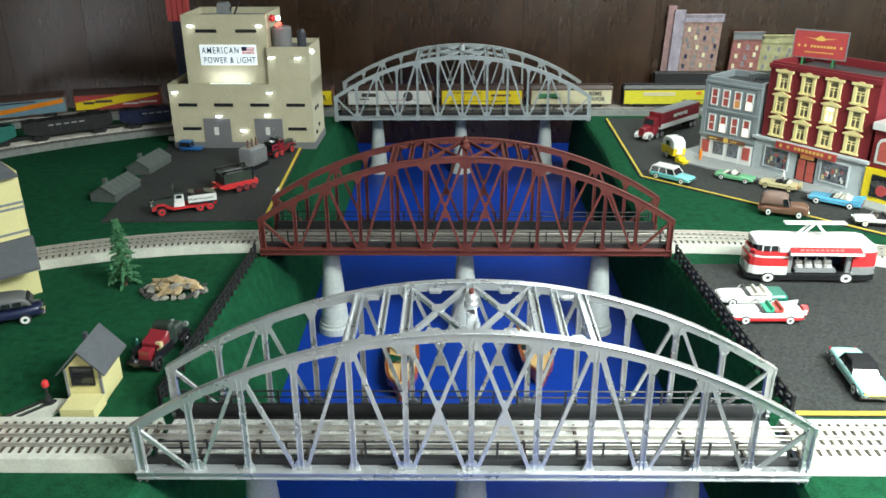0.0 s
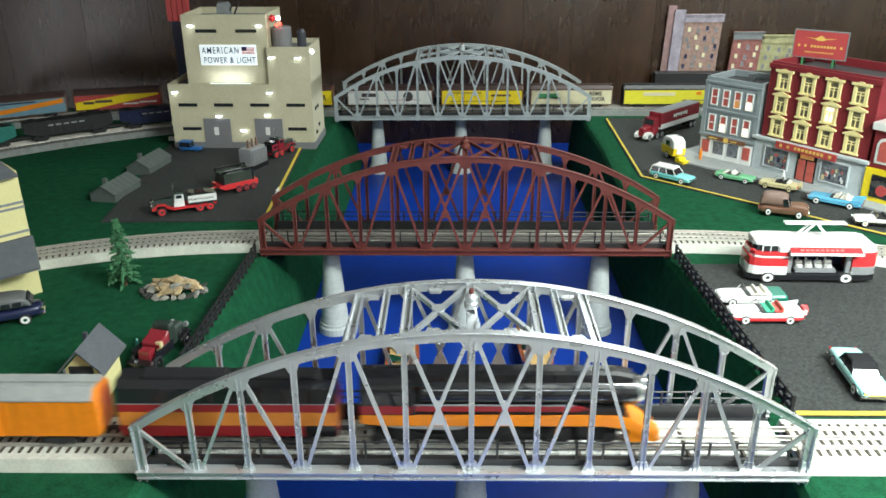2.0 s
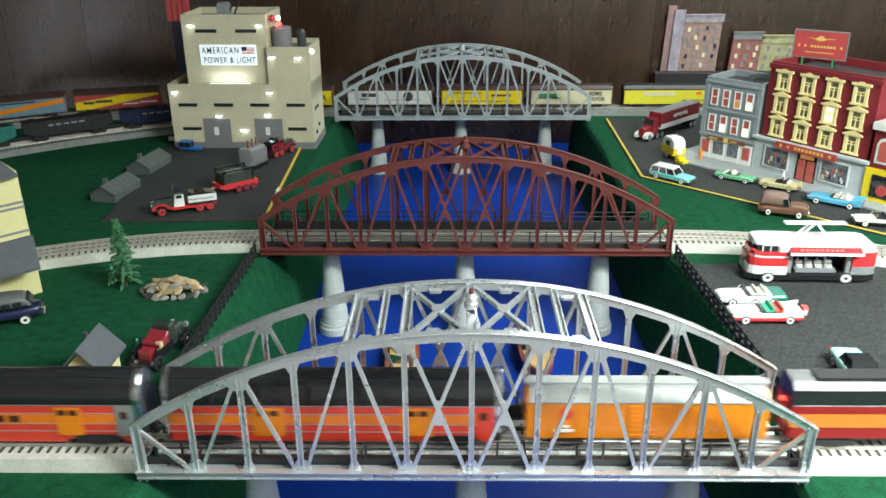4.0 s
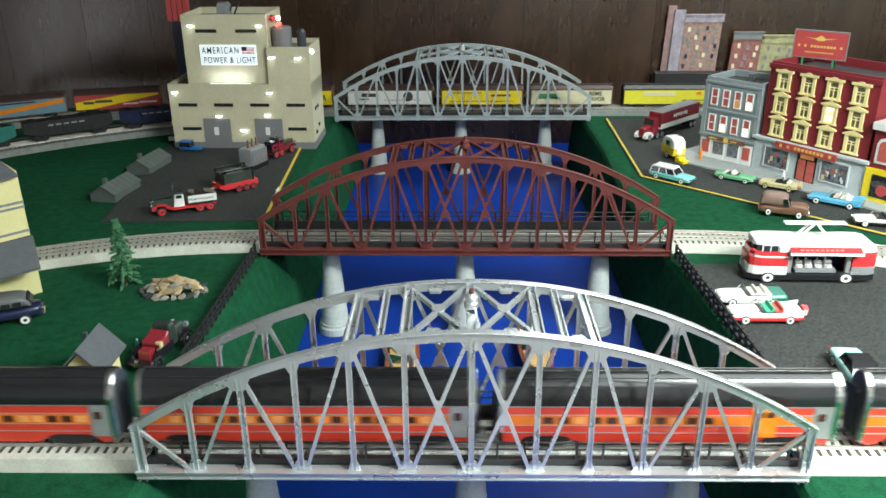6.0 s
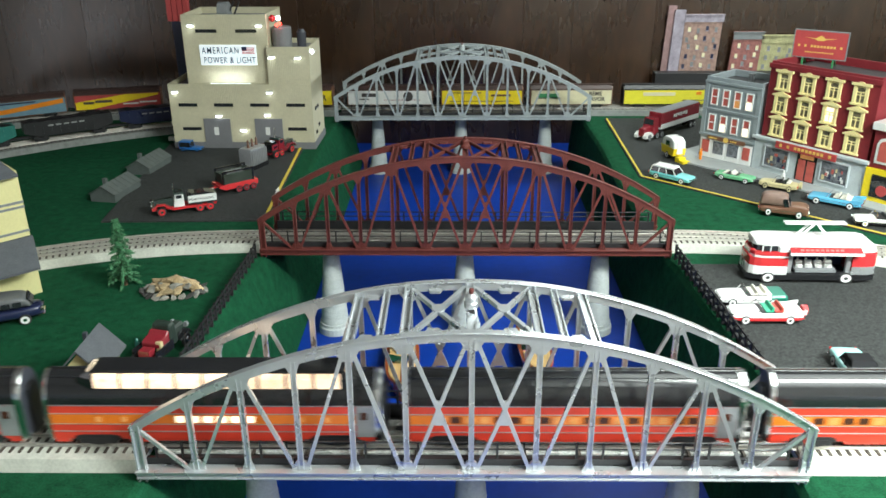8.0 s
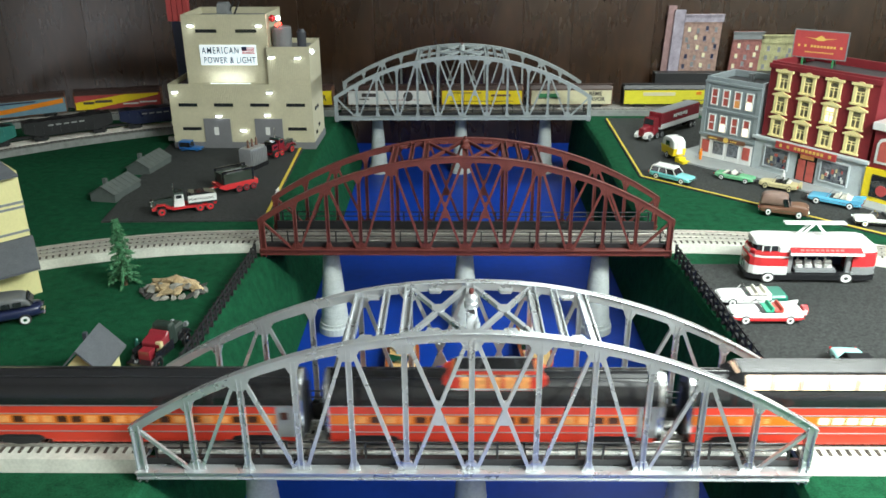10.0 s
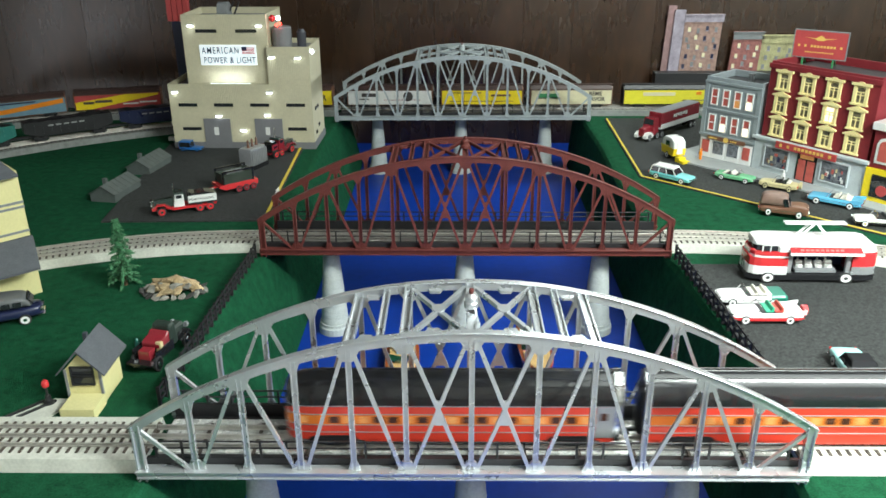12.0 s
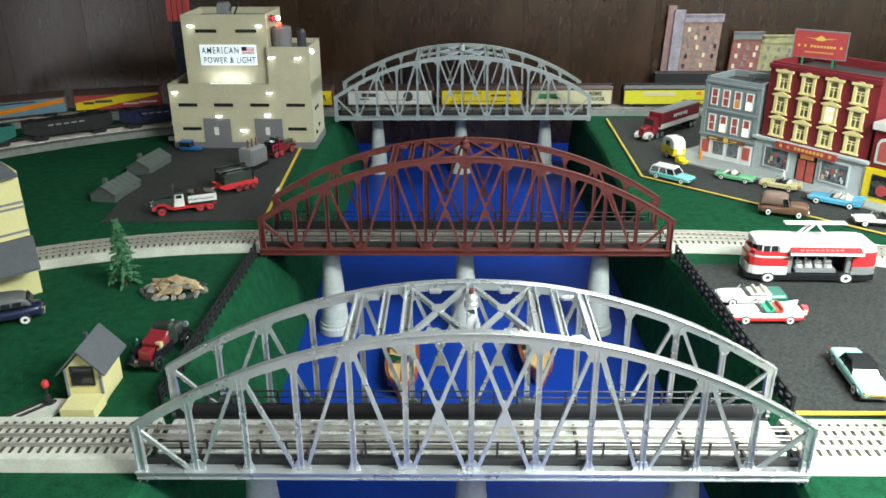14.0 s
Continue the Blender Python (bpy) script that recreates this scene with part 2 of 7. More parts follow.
def roads():
    plate("road", [(-1.0, 1.085), (-0.545, 1.095), (-0.565, 1.84), (-1.06, 1.88)], 0.0, 0.004, ASPHALT,
          "black asphalt yard in front of the power plant", "road")
    plate("road", [(0.522, 0.80), (0.556, 0.17), (3.1, 0.17), (3.1, 0.80)], 0.0, 0.004, ASPHALT,
          "black asphalt car park beside the river fence", "road")
    plate("road", [(0.578, 2.235), (0.563, 1.478), (1.1, 0.985), (3.1, 0.9), (3.1, 2.235)], 0.0, 0.004, ASPHALT,
          "black asphalt street before the shops", "road")
    bm = B()
    line_strip(bm, [(-0.552, 1.10), (-0.575, 1.84)], 0.008, 0.004, 0.0055)
    yard_line = tagged(part("yellow_line", bm, YELLOW_LINE), "worn yellow edge line of the yard", "road marking", kind="structure")
    bm = B()
    prism(bm, [(-0.565, 1.300), (-0.556, 1.305), (-0.553, 1.330), (-0.560, 1.353), (-0.564, 1.375), (-0.569, 1.347), (-0.564, 1.325)], 0.0055, 0.0066, "z")
    part("worn_patch", bm, WEAR_WHITE, yard_line, "white worn patch")
    bm = B()
    line_strip(bm, [(0.586, 2.23), (0.571, 1.482), (1.1, 0.993), (1.9, 0.95)], 0.0068, 0.004, 0.0055)
    tagged(part("yellow_line", bm, YELLOW_LINE), "yellow edge line of the street", "road marking", kind="structure")
    bm = B()
    line_strip(bm, [(0.56, 0.176), (2.0, 0.176)], 0.011, 0.004, 0.0055)
    tagged(part("yellow_line", bm, YELLOW_LINE), "yellow edge line of the car park", "road marking", kind="structure")


# ---- track ----
def oval(s):
    """The front loop: x = s on the straight before the eye, then round both ends. Gives x, y and the heading."""
    a, r = 1.05, 1.02
    yc = TRACK_Y - r
    turn = math.pi * r
    total = 4 * a + 2 * turn
    s = (s + a) % total
    if s < 2 * a:
        return s - a, TRACK_Y, 0.0
    s -= 2 * a
    if s < turn:
        f = s / r
        return a + r * math.sin(f), yc + r * math.cos(f), -f
    s -= turn
    if s < 2 * a:
        return a - s, yc - r, -math.pi
    s -= 2 * a
    f = s / r
    return -a - r * math.sin(f), yc - r * math.cos(f), -math.pi - f


def line_points(fn, s0, s1, step):
    n = max(1, round((s1 - s0) / step))
    return [fn(s0 + (s1 - s0) * i / n) for i in range(n + 1)]


def track(name, fn, s0, s1, label, bed=True, z=0.0, bed_w=0.125, ballast=None):
    """Roadbed, ties and three rails along fn(s) -> x, y, heading."""
    t = thing(name, pose(0, 0, 0), label, "railway track", kind="structure")
    pts = line_points(fn, s0, s1, 0.05)
    tie_top = 0.0228 if bed else 0.0205
    if bed:
        bm = B()
        rows = []
        for x, y, h in pts:
            n = Vector((-math.sin(h), math.cos(h), 0))
            rows.append([Vector((x, y, 0)) + n * o + Vector((0, 0, zz)) for o, zz in
                         ((-bed_w / 2, 0.0), (-bed_w / 2 + 0.006, 0.0210), (bed_w / 2 - 0.006, 0.0210), (bed_w / 2, 0.0))])
        loft(bm, rows)
        part("roadbed", bm, ballast or ROADBED, t)
    bm = B()
    for x, y, h in line_points(fn, s0, s1, 0.0150 if bed else 0.085):
        box(bm, -0.0022, 0.0022, -0.041, 0.041, z + tie_top - 0.005, z + tie_top, m=Matrix.Translation((x, y, 0)) @ Matrix.Rotation(h, 4, "Z"))
    tagged(part("ties", bm, TIE, t), kind="stuff")
    half = [(0.0026, tie_top), (0.0026, tie_top + 0.0008), (0.0006, tie_top + 0.0010), (0.0006, 0.0262), (0.0016, 0.0266), (0.0016, 0.0282)]
    for off in (-0.0245, 0.0, 0.0245):
        bm = B()
        rows = []
        for x, y, h in pts:
            n = Vector((-math.sin(h), math.cos(h), 0))
            c = Vector((x, y, z))
            rows.append([c + n * (off + o) + Vector((0, 0, zz)) for o, zz in half + [(-o, zz) for o, zz in half[::-1]]])
        loft(bm, rows)
        part("rail", bm, RAIL, t)
    return t


TRACK_Y = 0.078


# ---- arch bridges ----
NODES = [0, 0.0965, 0.1765, 0.2565, 0.3365, 0.4165, 0.500]
H_TOP, HALF = 0.2590, 0.508


def arch(x, drop=0.0):
    return H_TOP - 0.575 * x ** 2 - 0.17 * x ** 4 - drop


def bridge(m, width, mat, label, deck_mat, TRACKS_ON=()):
    br = thing("arch_bridge", m, label, "bridge", group="arch bridges over the river")
    for y, out in ((0.0, -1), (width, 1)):
        tr = B()
        # bottom chord: channel with two lips
        prof = [(0.0075, 0.0066), (0.0075, 0.0082), (0.0045, 0.0086), (0.0045, 0.0120), (0.0058, 0.0125), (0.0058, 0.0142), (0.0045, 0.0148), (0.0045, 0.0185), (0.0105, 0.019), (0.0105, 0.0212)]
        prism(tr, [(y + o, z) for o, z in prof] + [(y - o, z) for o, z in prof[::-1]], -HALF, HALF, "x")
        truss = part("truss", tr, mat, br)
        # curved top chord
        bm = B()
        prof = [(0.0058, 0.0), (0.0064, 0.0006), (0.0064, 0.0020), (0.0036, 0.0026), (0.0036, 0.0152), (0.0030, 0.0158)]
        loft(bm, [[(x, y + o, arch(x, d)) for o, d in prof] + [(x, y - o, arch(x, d)) for o, d in prof[::-1]]
                  for x in [-HALF + 2 * HALF * i / 40 for i in range(41)]])
        part("top_chord", bm, mat, truss)
        for sx in (-1, 1):
            bm = B()
            ibeam(bm, (sx * 0.4995, y, 0.0), (sx * 0.4995, y, arch(0.4995, 0.004)), 0.0135, 0.010)
            part("end_post", bm, mat, truss)
            for k in range(1 if sx < 0 else 0, 6):
                bm = B()
                ibeam(bm, (sx * NODES[k], y, 0.003), (sx * NODES[k], y, arch(NODES[k], 0.01)), 0.0082, 0.0084)
                part("post", bm, mat, truss)
            for top, bot in ((6, 5), (4, 5), (4, 3), (2, 3), (2, 1), (0, 1), (1, 0)):
                bm = B()
                zt = arch(NODES[top], 0.016)
                xt, xb = NODES[top], NODES[bot]
                st = 0.012 * (1 if xb > xt else -1)
                beam(bm, (sx * (xt + st * 0.6), y, zt), (sx * (xb - st * 0.6), y, 0.018), 0.0056, 0.0050 if (top, bot) != (1, 0) else 0.0043)
                part("diagonal", bm, mat, truss)
            for k in range(0, 7):
                if sx < 0 and k == 0:
                    continue
                x, zt = NODES[k], arch(NODES[k], 0.014)
                w = 0.0155 if k in (5, 3, 1, 0) else 0.010
                bm = B()
                prism(bm, [(sx * (x - w), 0.020), (sx * (x + (w if k < 6 else 0)), 0.020), (sx * (x + (w if k < 6 else 0) * 0.45), 0.037),
                           (sx * (x - w * 0.45), 0.037)], y - 0.0020, y + 0.0020)
                part("gusset", bm, mat, truss)
                w = 0.018 if k in (4, 2, 0, 1) else 0.011
                bm = B()
                x1 = min(x + w, HALF - 0.003) if k < 6 else x
                prism(bm, [(sx * (x - w), arch(x - w, 0.014)), (sx * x1, arch(x1, 0.014)), (sx * (x + (x1 - x) * 0.4), zt - 0.016),
                           (sx * (x - w * 0.4), zt - 0.016)], y - 0.0032, y + 0.0032)
                part("gusset", bm, mat, truss)
            # crossing plate in the middle panels
            bm = B()
            cx, cz = sx * 0.048, 0.13
            prism(bm, [(cx - 0.011, cz + 0.021), (cx - 0.004, cz + 0.004), (cx + 0.004, cz + 0.004), (cx + 0.011, cz + 0.021), (cx + 0.006, cz + 0.0155), (cx, cz + 0.0135),
                       (cx - 0.006, cz + 0.0155)], y - 0.0021, y + 0.0021)
            part("gusset", bm, mat, truss)
            bm = B()
            prism(bm, [(cx - 0.004, cz - 0.004), (cx + 0.004, cz - 0.004), (cx + 0.013, cz - 0.027), (cx - 0.013, cz - 0.027)], y - 0.0021, y + 0.0021)
            part("gusset", bm, mat, truss)
    # overhead bracing
    for x, w in ((-0.1765, 0.014), (-0.132, 0.010), (-0.0965, 0.014), (0, 0.015), (0.0965, 0.014), (0.132, 0.010), (0.1765, 0.014)):
        bm = B()
        z = arch(x, 0.009)
        ibeam(bm, (x, 0.006, z), (x, width - 0.006, z), w, 0.012, (0, 0, 1))
        part("cross_beam", bm, mat, br)
    for sx in (-1, 1):
        bays = [(0.010, width - 0.010)] if width < 0.2 else [(0.010, width / 2 - 0.006), (width / 2 + 0.006, width - 0.010)]
        for y0, y1 in bays:
            for f in (0, 1):
                bm = B()
                a, b = (y0, y1)[f], (y1, y0)[f]
                beam(bm, (sx * 0.008, a, arch(0.01, 0.009)), (sx * 0.09, b, arch(0.09, 0.009)), 0.0065, 0.0070 + 0.0006 * f, (0, 0, 1))
                part("cross_brace", bm, mat, br)
            bm = B()
            yc = (y0 + y1) / 2
            prism(bm, [(sx * 0.049 + 0.010 * cx, yc + 0.012 * cy) for cx, cy in ((-1, -0.35), (-0.4, -1), (0.4, -1), (1, -0.35), (1, 0.35), (0.4, 1), (-0.4, 1), (-1, 0.35))],
                  arch(0.049, 0.0068), arch(0.049, 0.0044), "z")
            part("brace_plate", bm, mat, br)
        if len(bays) > 1:
            bm = B()
            for x0, x1 in ((0.004, 0.0965), (0.0965, 0.1765)):
                beam(bm, (sx * x0, width / 2, arch(x0, 0.009)), (sx * x1, width / 2, arch(x1, 0.009)), 0.010, 0.009, (0, 0, 1))
            part("ridge_beam", bm, mat, br)
        for y, dy in ((0.013, 1), (width - 0.013, -1)):
            for x in (0.152, 0.055):
                bm = B()
                prism(bm, [(sx * (x - 0.012), 0), (sx * (x + 0.012), 0), (sx * (x + 0.008), dy * 0.012), (sx * (x - 0.008), dy * 0.012)], arch(x, 0.010), arch(x, 0.006), "z")
                part("lug", bm, mat, br, m=pose(0, y, 0))
    bm = B()
    lathe(bm, [(0.011, arch(0) - 0.004), (0.011, arch(0) + 0.004), (0.0095, arch(0) + 0.006), (0.0095, arch(0) + 0.014), (0.006, arch(0) + 0.018)], (0, width / 2, 0), 16)
    bc = part("beacon", bm, mat, br)
    bm = B()
    lathe(bm, [(0.003, arch(0) + 0.018), (0.004, arch(0) + 0.022), (0.003, arch(0) + 0.026)], (0, width / 2, 0), 10)
    part("beacon_lens", bm, BRIDGE_RED, bc)
    # deck, side girders and walkway rails
    bm = B()
    prism(bm, [(0.012, 0.002), (width - 0.012, 0.002), (width - 0.012, 0.036), (width - 0.018, 0.036), (width - 0.018, 0.013), (0.018, 0.013), (0.018, 0.032),
               (0.012, 0.032)], -HALF + 0.012, HALF - 0.012, "x")
    part("deck", bm, deck_mat, br, "black steel deck with side girders")
    for ty in TRACKS_ON:
        bm = B()
        box(bm, -HALF + 0.014, HALF - 0.014, ty - 0.031, min(ty + 0.058, width - 0.020), 0.013, 0.0162)
        part("track_plate", bm, DECK_STEEL if mat is SILVER else DECK_DULL, br)
    for k in range(25):
        x = -0.48 + 0.04 * k
        if k % 4 != 3:
            for sy in (0.014, width - 0.014):
                bm = B()
                box(bm, x - 0.0016, x + 0.0016, sy - 0.0016, sy + 0.0016, 0.012, 0.062)
                part("railing_post", bm, deck_mat, br)
    for sy in (0.014, width - 0.014):
        for z in (0.049, 0.061):
            bm = B()
            tube(bm, (-0.485, sy, z), (0.485, sy, z), 0.0014, n=6)
            part("handrail", bm, deck_mat, br)
    return br


def piers(y0, group):
    for x in (-0.345, 0.002, 0.352):
        p = thing("bridge_pier", pose(x, y0, -0.25), "pale grey tapered concrete bridge pier standing in the river", "bridge pier", group=group)
        bm = B()
        lathe(bm, [(0.043, 0), (0.043, 0.018), (0.040, 0.022), (0.040, 0.030)])
        part("footing", bm, CONCRETE, p)
        bm = B()
        prof = []
        for i in range(13):
            r = 0.036 - 0.0160 * i / 12
            prof += [(r, 0.030 + 0.0168 * i), (r - 0.0003, 0.030 + 0.0168 * i + 0.0120), (r - 0.0013, 0.030 + 0.0168 * i + 0.0142)]
        lathe(bm, prof)
        part("shaft", bm, CONCRETE, p, smooth=True)
        bm = B()
        box(bm, -0.016, 0.016, -0.016, 0.016, 0.244, 0.2515)
        part("bearing_block", bm, BLACK, p)

# ---- rolling stock ----
ORANGE = material("orange_paint", (0.80, 0.24, 0.012), 0.32, vary=0.07, scale=30, coat=0.3)
DULL_ORANGE = material("dull_orange_paint", (0.56, 0.19, 0.028), 0.4, vary=0.08, scale=30, coat=0.1)
BAND_ORANGE = material("reddish_orange_paint", (0.80, 0.195, 0.018), 0.32, vary=0.07, scale=30, coat=0.3)
RED = material("bright_red_paint", (0.72, 0.055, 0.030), 0.32, vary=0.07, scale=30, coat=0.3)
DARK_RED = material("deep_red_paint", (0.27, 0.014, 0.018), 0.35, vary=0.07, scale=30, coat=0.2)
ROOF_BLACK = material("black_gloss_roof", (0.014, 0.014, 0.016), 0.20, vary=0.12, scale=30, coat=0.10, spec=0.72)
CHROME = material("bright_silver_plating", (0.80, 0.81, 0.82), 0.18, 1.0, vary=0.05, scale=40)
ALU = material("dull_aluminium_paint", (0.47, 0.48, 0.50), 0.40, 0.6, vary=0.10, scale=60)
END_GREY = material("dark_grey_car_end", (0.045, 0.048, 0.062), 0.45, vary=0.12, scale=60)
GREY_ROOF = material("galvanised_grey_roof", (0.33, 0.34, 0.33), 0.6, 0.1, vary=0.12, scale=50)
WHEEL = material("dark_steel_wheel", (0.05, 0.05, 0.052), 0.4, 0.6, vary=0.2, scale=60)
GLASS_DARK = material("dark_window_glass", (0.02, 0.022, 0.026), 0.08, vary=0.1, scale=20, coat=0.6)
LIT = material("warm_lit_window", (0.9, 0.75, 0.55), 0.4, vary=0.25, scale=60, emit=(1.0, 0.80, 0.55), power=1.5)
LIT_DIM = material("dim_lit_window", (0.70, 0.30, 0.09), 0.4, vary=0.25, scale=60, emit=(1.0, 0.46, 0.16), power=0.18)
COACH_GLASS = material("brown_tinted_coach_window", (0.075, 0.028, 0.018), 0.25, vary=0.3, scale=60)
LIT_DOME = material("bright_dome_window", (0.9, 0.75, 0.6), 0.3, vary=0.4, scale=45, emit=(1.0, 0.66, 0.40), power=1.0)
LAMP_WHITE = material("white_glowing_lamp", (1, 1, 1), 0.4, vary=0.0, emit=(0.86, 0.95, 1.0), power=9.0)
LAMP_RED = material("red_glowing_lamp", (1, 0.05, 0.03), 0.4, vary=0.0, emit=(1.0, 0.05, 0.03), power=8.0)
WHITE = material("white_gloss_paint", (0.78, 0.78, 0.76), 0.3, vary=0.05, scale=30, coat=0.3)
CREAM = material("cream_paint", (0.72, 0.66, 0.44), 0.5, vary=0.06, scale=30)
YELLOW = material("yellow_paint", (0.86, 0.65, 0.02), 0.4, vary=0.06, scale=30, coat=0.2)
GREEN_PAINT = material("green_paint", (0.05, 0.25, 0.10), 0.4, vary=0.08, scale=30)
NAVY = material("navy_paint", (0.015, 0.02, 0.06), 0.3, vary=0.1, scale=30, coat=0.3)
DARK_ROOF = material("dark_brown_car_roof", (0.050, 0.026, 0.022), 0.5, vary=0.15, scale=40)
STRONG_BLUE = material("strong_blue_paint", (0.015, 0.15, 0.46), 0.35, vary=0.1, scale=40)
BUS_GREY = material("dark_grey_bus_enamel", (0.12, 0.125, 0.13), 0.35, vary=0.1, scale=40, coat=0.3)
DULL_BLUE = material("dull_grey_blue_paint", (0.15, 0.27, 0.34), 0.4, vary=0.12, scale=30)
LEMON = material("lemon_yellow_paint", (0.82, 0.74, 0.05), 0.4, vary=0.06, scale=30, coat=0.2)
TEAL_DARK = material("dark_teal_paint", (0.02, 0.17, 0.14), 0.4, vary=0.12, scale=40)
GREY_PAINT = material("mid_grey_paint", (0.20, 0.21, 0.22), 0.55, vary=0.10, scale=40)
BROWN = material("brown_paint", (0.16, 0.075, 0.045), 0.4, vary=0.10, scale=40, coat=0.2)
PRINT_DARK = material("dark_print", (0.06, 0.05, 0.05), 0.6, vary=0.1, scale=60)


def wheel_set(parent, x, r, gauge=0.046, n=16):
    for s in (-1, 1):
        bm = B()
        y = s * gauge / 2
        tube(bm, (0, y - s * 0.001, r), (0, y + s * 0.003, r), r, n=n)
        tube(bm, (0, y - s * 0.0025, r), (0, y - s * 0.001, r), r * 1.12, n=n)
        tube(bm, (0, y + s * 0.003, r), (0, y + s * 0.0045, r), r * 0.35, n=8)
        part("wheel", bm, WHEEL, parent, m=pose(x, 0, 0))
    bm = B()
    tube(bm, (0, -gauge / 2, r), (0, gauge / 2, r), 0.0018, n=6)
    part("axle", bm, WHEEL, parent, m=pose(x, 0, 0))


def truck(parent, x, z, half=0.022, r=0.0095, label=""):
    """A bogie at x, standing on rails at z."""
    bm = B()
    for s in (-1, 1):
        prism(bm, [(-half - 0.008, 0.010), (-half - 0.006, 0.005), (-half + 0.006, 0.005), (-0.008, 0.0025), (0.008, 0.0025), (half - 0.006, 0.005),
                   (half + 0.006, 0.005), (half + 0.008, 0.010), (half, 0.0145), (-half, 0.0145)], s * 0.0295 - 0.0018, s * 0.0295 + 0.0018)
    box(bm, -0.006, 0.006, -0.029, 0.029, 0.008, 0.0145)
    t = part("bogie", bm, BLACK, parent, label, m=pose(x, 0, z))
    for s in (-1, 1):
        wheel_set(t, s * half * 0.8, r)
    return t


RAIL_Z = 0.0282


def roof_section(w, z0, z1, n=16):
    """Half-round roof from eave to eave."""
    pts = []
    for i in range(n + 1):
        a = math.pi * i / n
        c, s = math.cos(a), math.sin(a)
        pts.append((w * math.copysign(abs(c) ** 0.98, c), z0 + (z1 - z0) * s ** 1.0))
    return pts


def side_band(name, parent, mat, x0, x1, w, z0, z1, proud=0.0006, label=""):
    for s in (-1, 1):
        bm = B()
        box(bm, x0, x1, min(s * w, s * (w + proud)), max(s * w, s * (w + proud)), z0, z1)
        part(name, bm, mat, parent, label)


def windows(parent, xs, w, half, z0, z1, mats, proud=0.0012):
    for i, x in enumerate(xs):
        for s in (-1, 1):
            bm = B()
            box(bm, x - half, x + half, min(s * (w - 0.001), s * (w + proud)), max(s * (w - 0.001), s * (w + proud)), z0, z1)
            part("window", bm, mats[i % len(mats)], parent)


CAR_L, CAR_W = 0.521, 0.0295


def passenger_car(label, kind="coach"):
    """Streamlined coach; x runs from -CAR_L (tail) to 0 (front end)."""
    car = thing("passenger_car", pose(0, 0, 0), label, "passenger car", group="cars of the streamliner train")
    L, w = CAR_L, CAR_W
    zb, ze, zt = 0.040, 0.103, 0.149
    tail = 0.055 if kind == "observation" else 0.0

    def shell(name, mat, pts, x0, x1, cap=0.0, lab=""):
        bm = B()
        xs = [(x0 + f * tail, k) for f, k in ((0, 0.30), (0.06, 0.55), (0.2, 0.78), (0.45, 0.93), (0.75, 0.985))] if tail and x0 <= -L + 0.02 else []
        if xs:
            secs = [[(x + (1 - k) * 0.0, y * k, z if not cap else zb + (z - zb) * (1 - (1 - k) * 0.35)) for y, z in pts] for x, k in xs]
            secs += [[(-L + tail, y, z) for y, z in pts], [(x1, y, z) for y, z in pts]]
        else:
            secs = [[(x0, y, z) for y, z in pts], [(x1, y, z) for y, z in pts]]
        loft(bm, secs)
        return part(name, bm, mat, car, lab, smooth=name == "roof")

    shell("body", RED, [(-w, zb), (w, zb), (w, ze), (-w, ze)], -L, -0.006, lab="red side panels")
    shell("window_band", BAND_ORANGE, [(-w - 0.0006, 0.068), (w + 0.0006, 0.068), (w + 0.0006, 0.0865), (-w - 0.0006, 0.0865)], -L - 0.0004, -0.0056, lab="orange window band")
    for z in (0.0540, 0.0675, 0.0862, 0.1010):
        shell("stripe", ALU, [(-w - 0.0011, z), (w + 0.0011, z), (w + 0.0011, z + 0.0013), (-w - 0.0011, z + 0.0013)], -L - 0.0008, -0.0054)
    roof = roof_section(w + 0.0008, ze, zt)
    shell("roof", ROOF_BLACK, roof, -L, -0.006, cap=1.0)
    # silver end caps with diaphragms and doors
    ends = [(0.0, -1)] + ([] if tail else [(-L, 1)])
    for x, s in ends:
        bm = B()
        pts = [(-w - 0.0016, zb), (w + 0.0016, zb)] + roof_section(w + 0.0022, ze, zt + 0.0012)
        lip = 0.011 if s < 0 else 0.007
        loft(bm, [[(x, y * 0.96, z - 0.001) for y, z in pts], [(x + s * 0.002, y, z) for y, z in pts], [(x + s * lip, y, z) for y, z in pts]])
        end = part("end_cap", bm, CHROME, car, "silver end cap", smooth=False)
        bm = B()
        loft(bm, [[(x - s * (0.0004 + e), y * 0.90, zb + 0.003 + (z - zb) * 0.955) for y, z in pts] for e in (-0.002, 0.0004)])
        part("end_sheet", bm, END_GREY, end, "dark grey car end")
        bm = B()
        loft(bm, [[(x - s * 0.007, y, z) for y, z in ((-0.012, zb), (0.012, zb), (0.012, 0.118), (0.008, 0.124), (-0.008, 0.124), (-0.012, 0.118))],
                  [(x, y, z) for y, z in ((-0.012, zb), (0.012, zb), (0.012, 0.118), (0.008, 0.124), (-0.008, 0.124), (-0.012, 0.118))]])
        part("diaphragm", bm, BLACK, end)
        for sy in (-1, 1) if s < 0 else ():
            bm = B()
            y = sy * (w + 0.0016)
            box(bm, x + s * 0.026 - 0.015, x + s * 0.026 + 0.015, min(y, y + sy * 0.0008), max(y, y + sy * 0.0008), 0.046, 0.1005)
            part("vestibule_door", bm, ALU if kind != "baggage" else RED, car, m=pose(0, -sy * 0.0008, 0))
            bm = B()
            box(bm, x + s * 0.028 - 0.0055, x + s * 0.028 + 0.0055, y - 0.0008, y + 0.0008, 0.078, 0.091)
            part("door_window", bm, COACH_GLASS, car, m=pose(0, sy * 0.0004, 0))
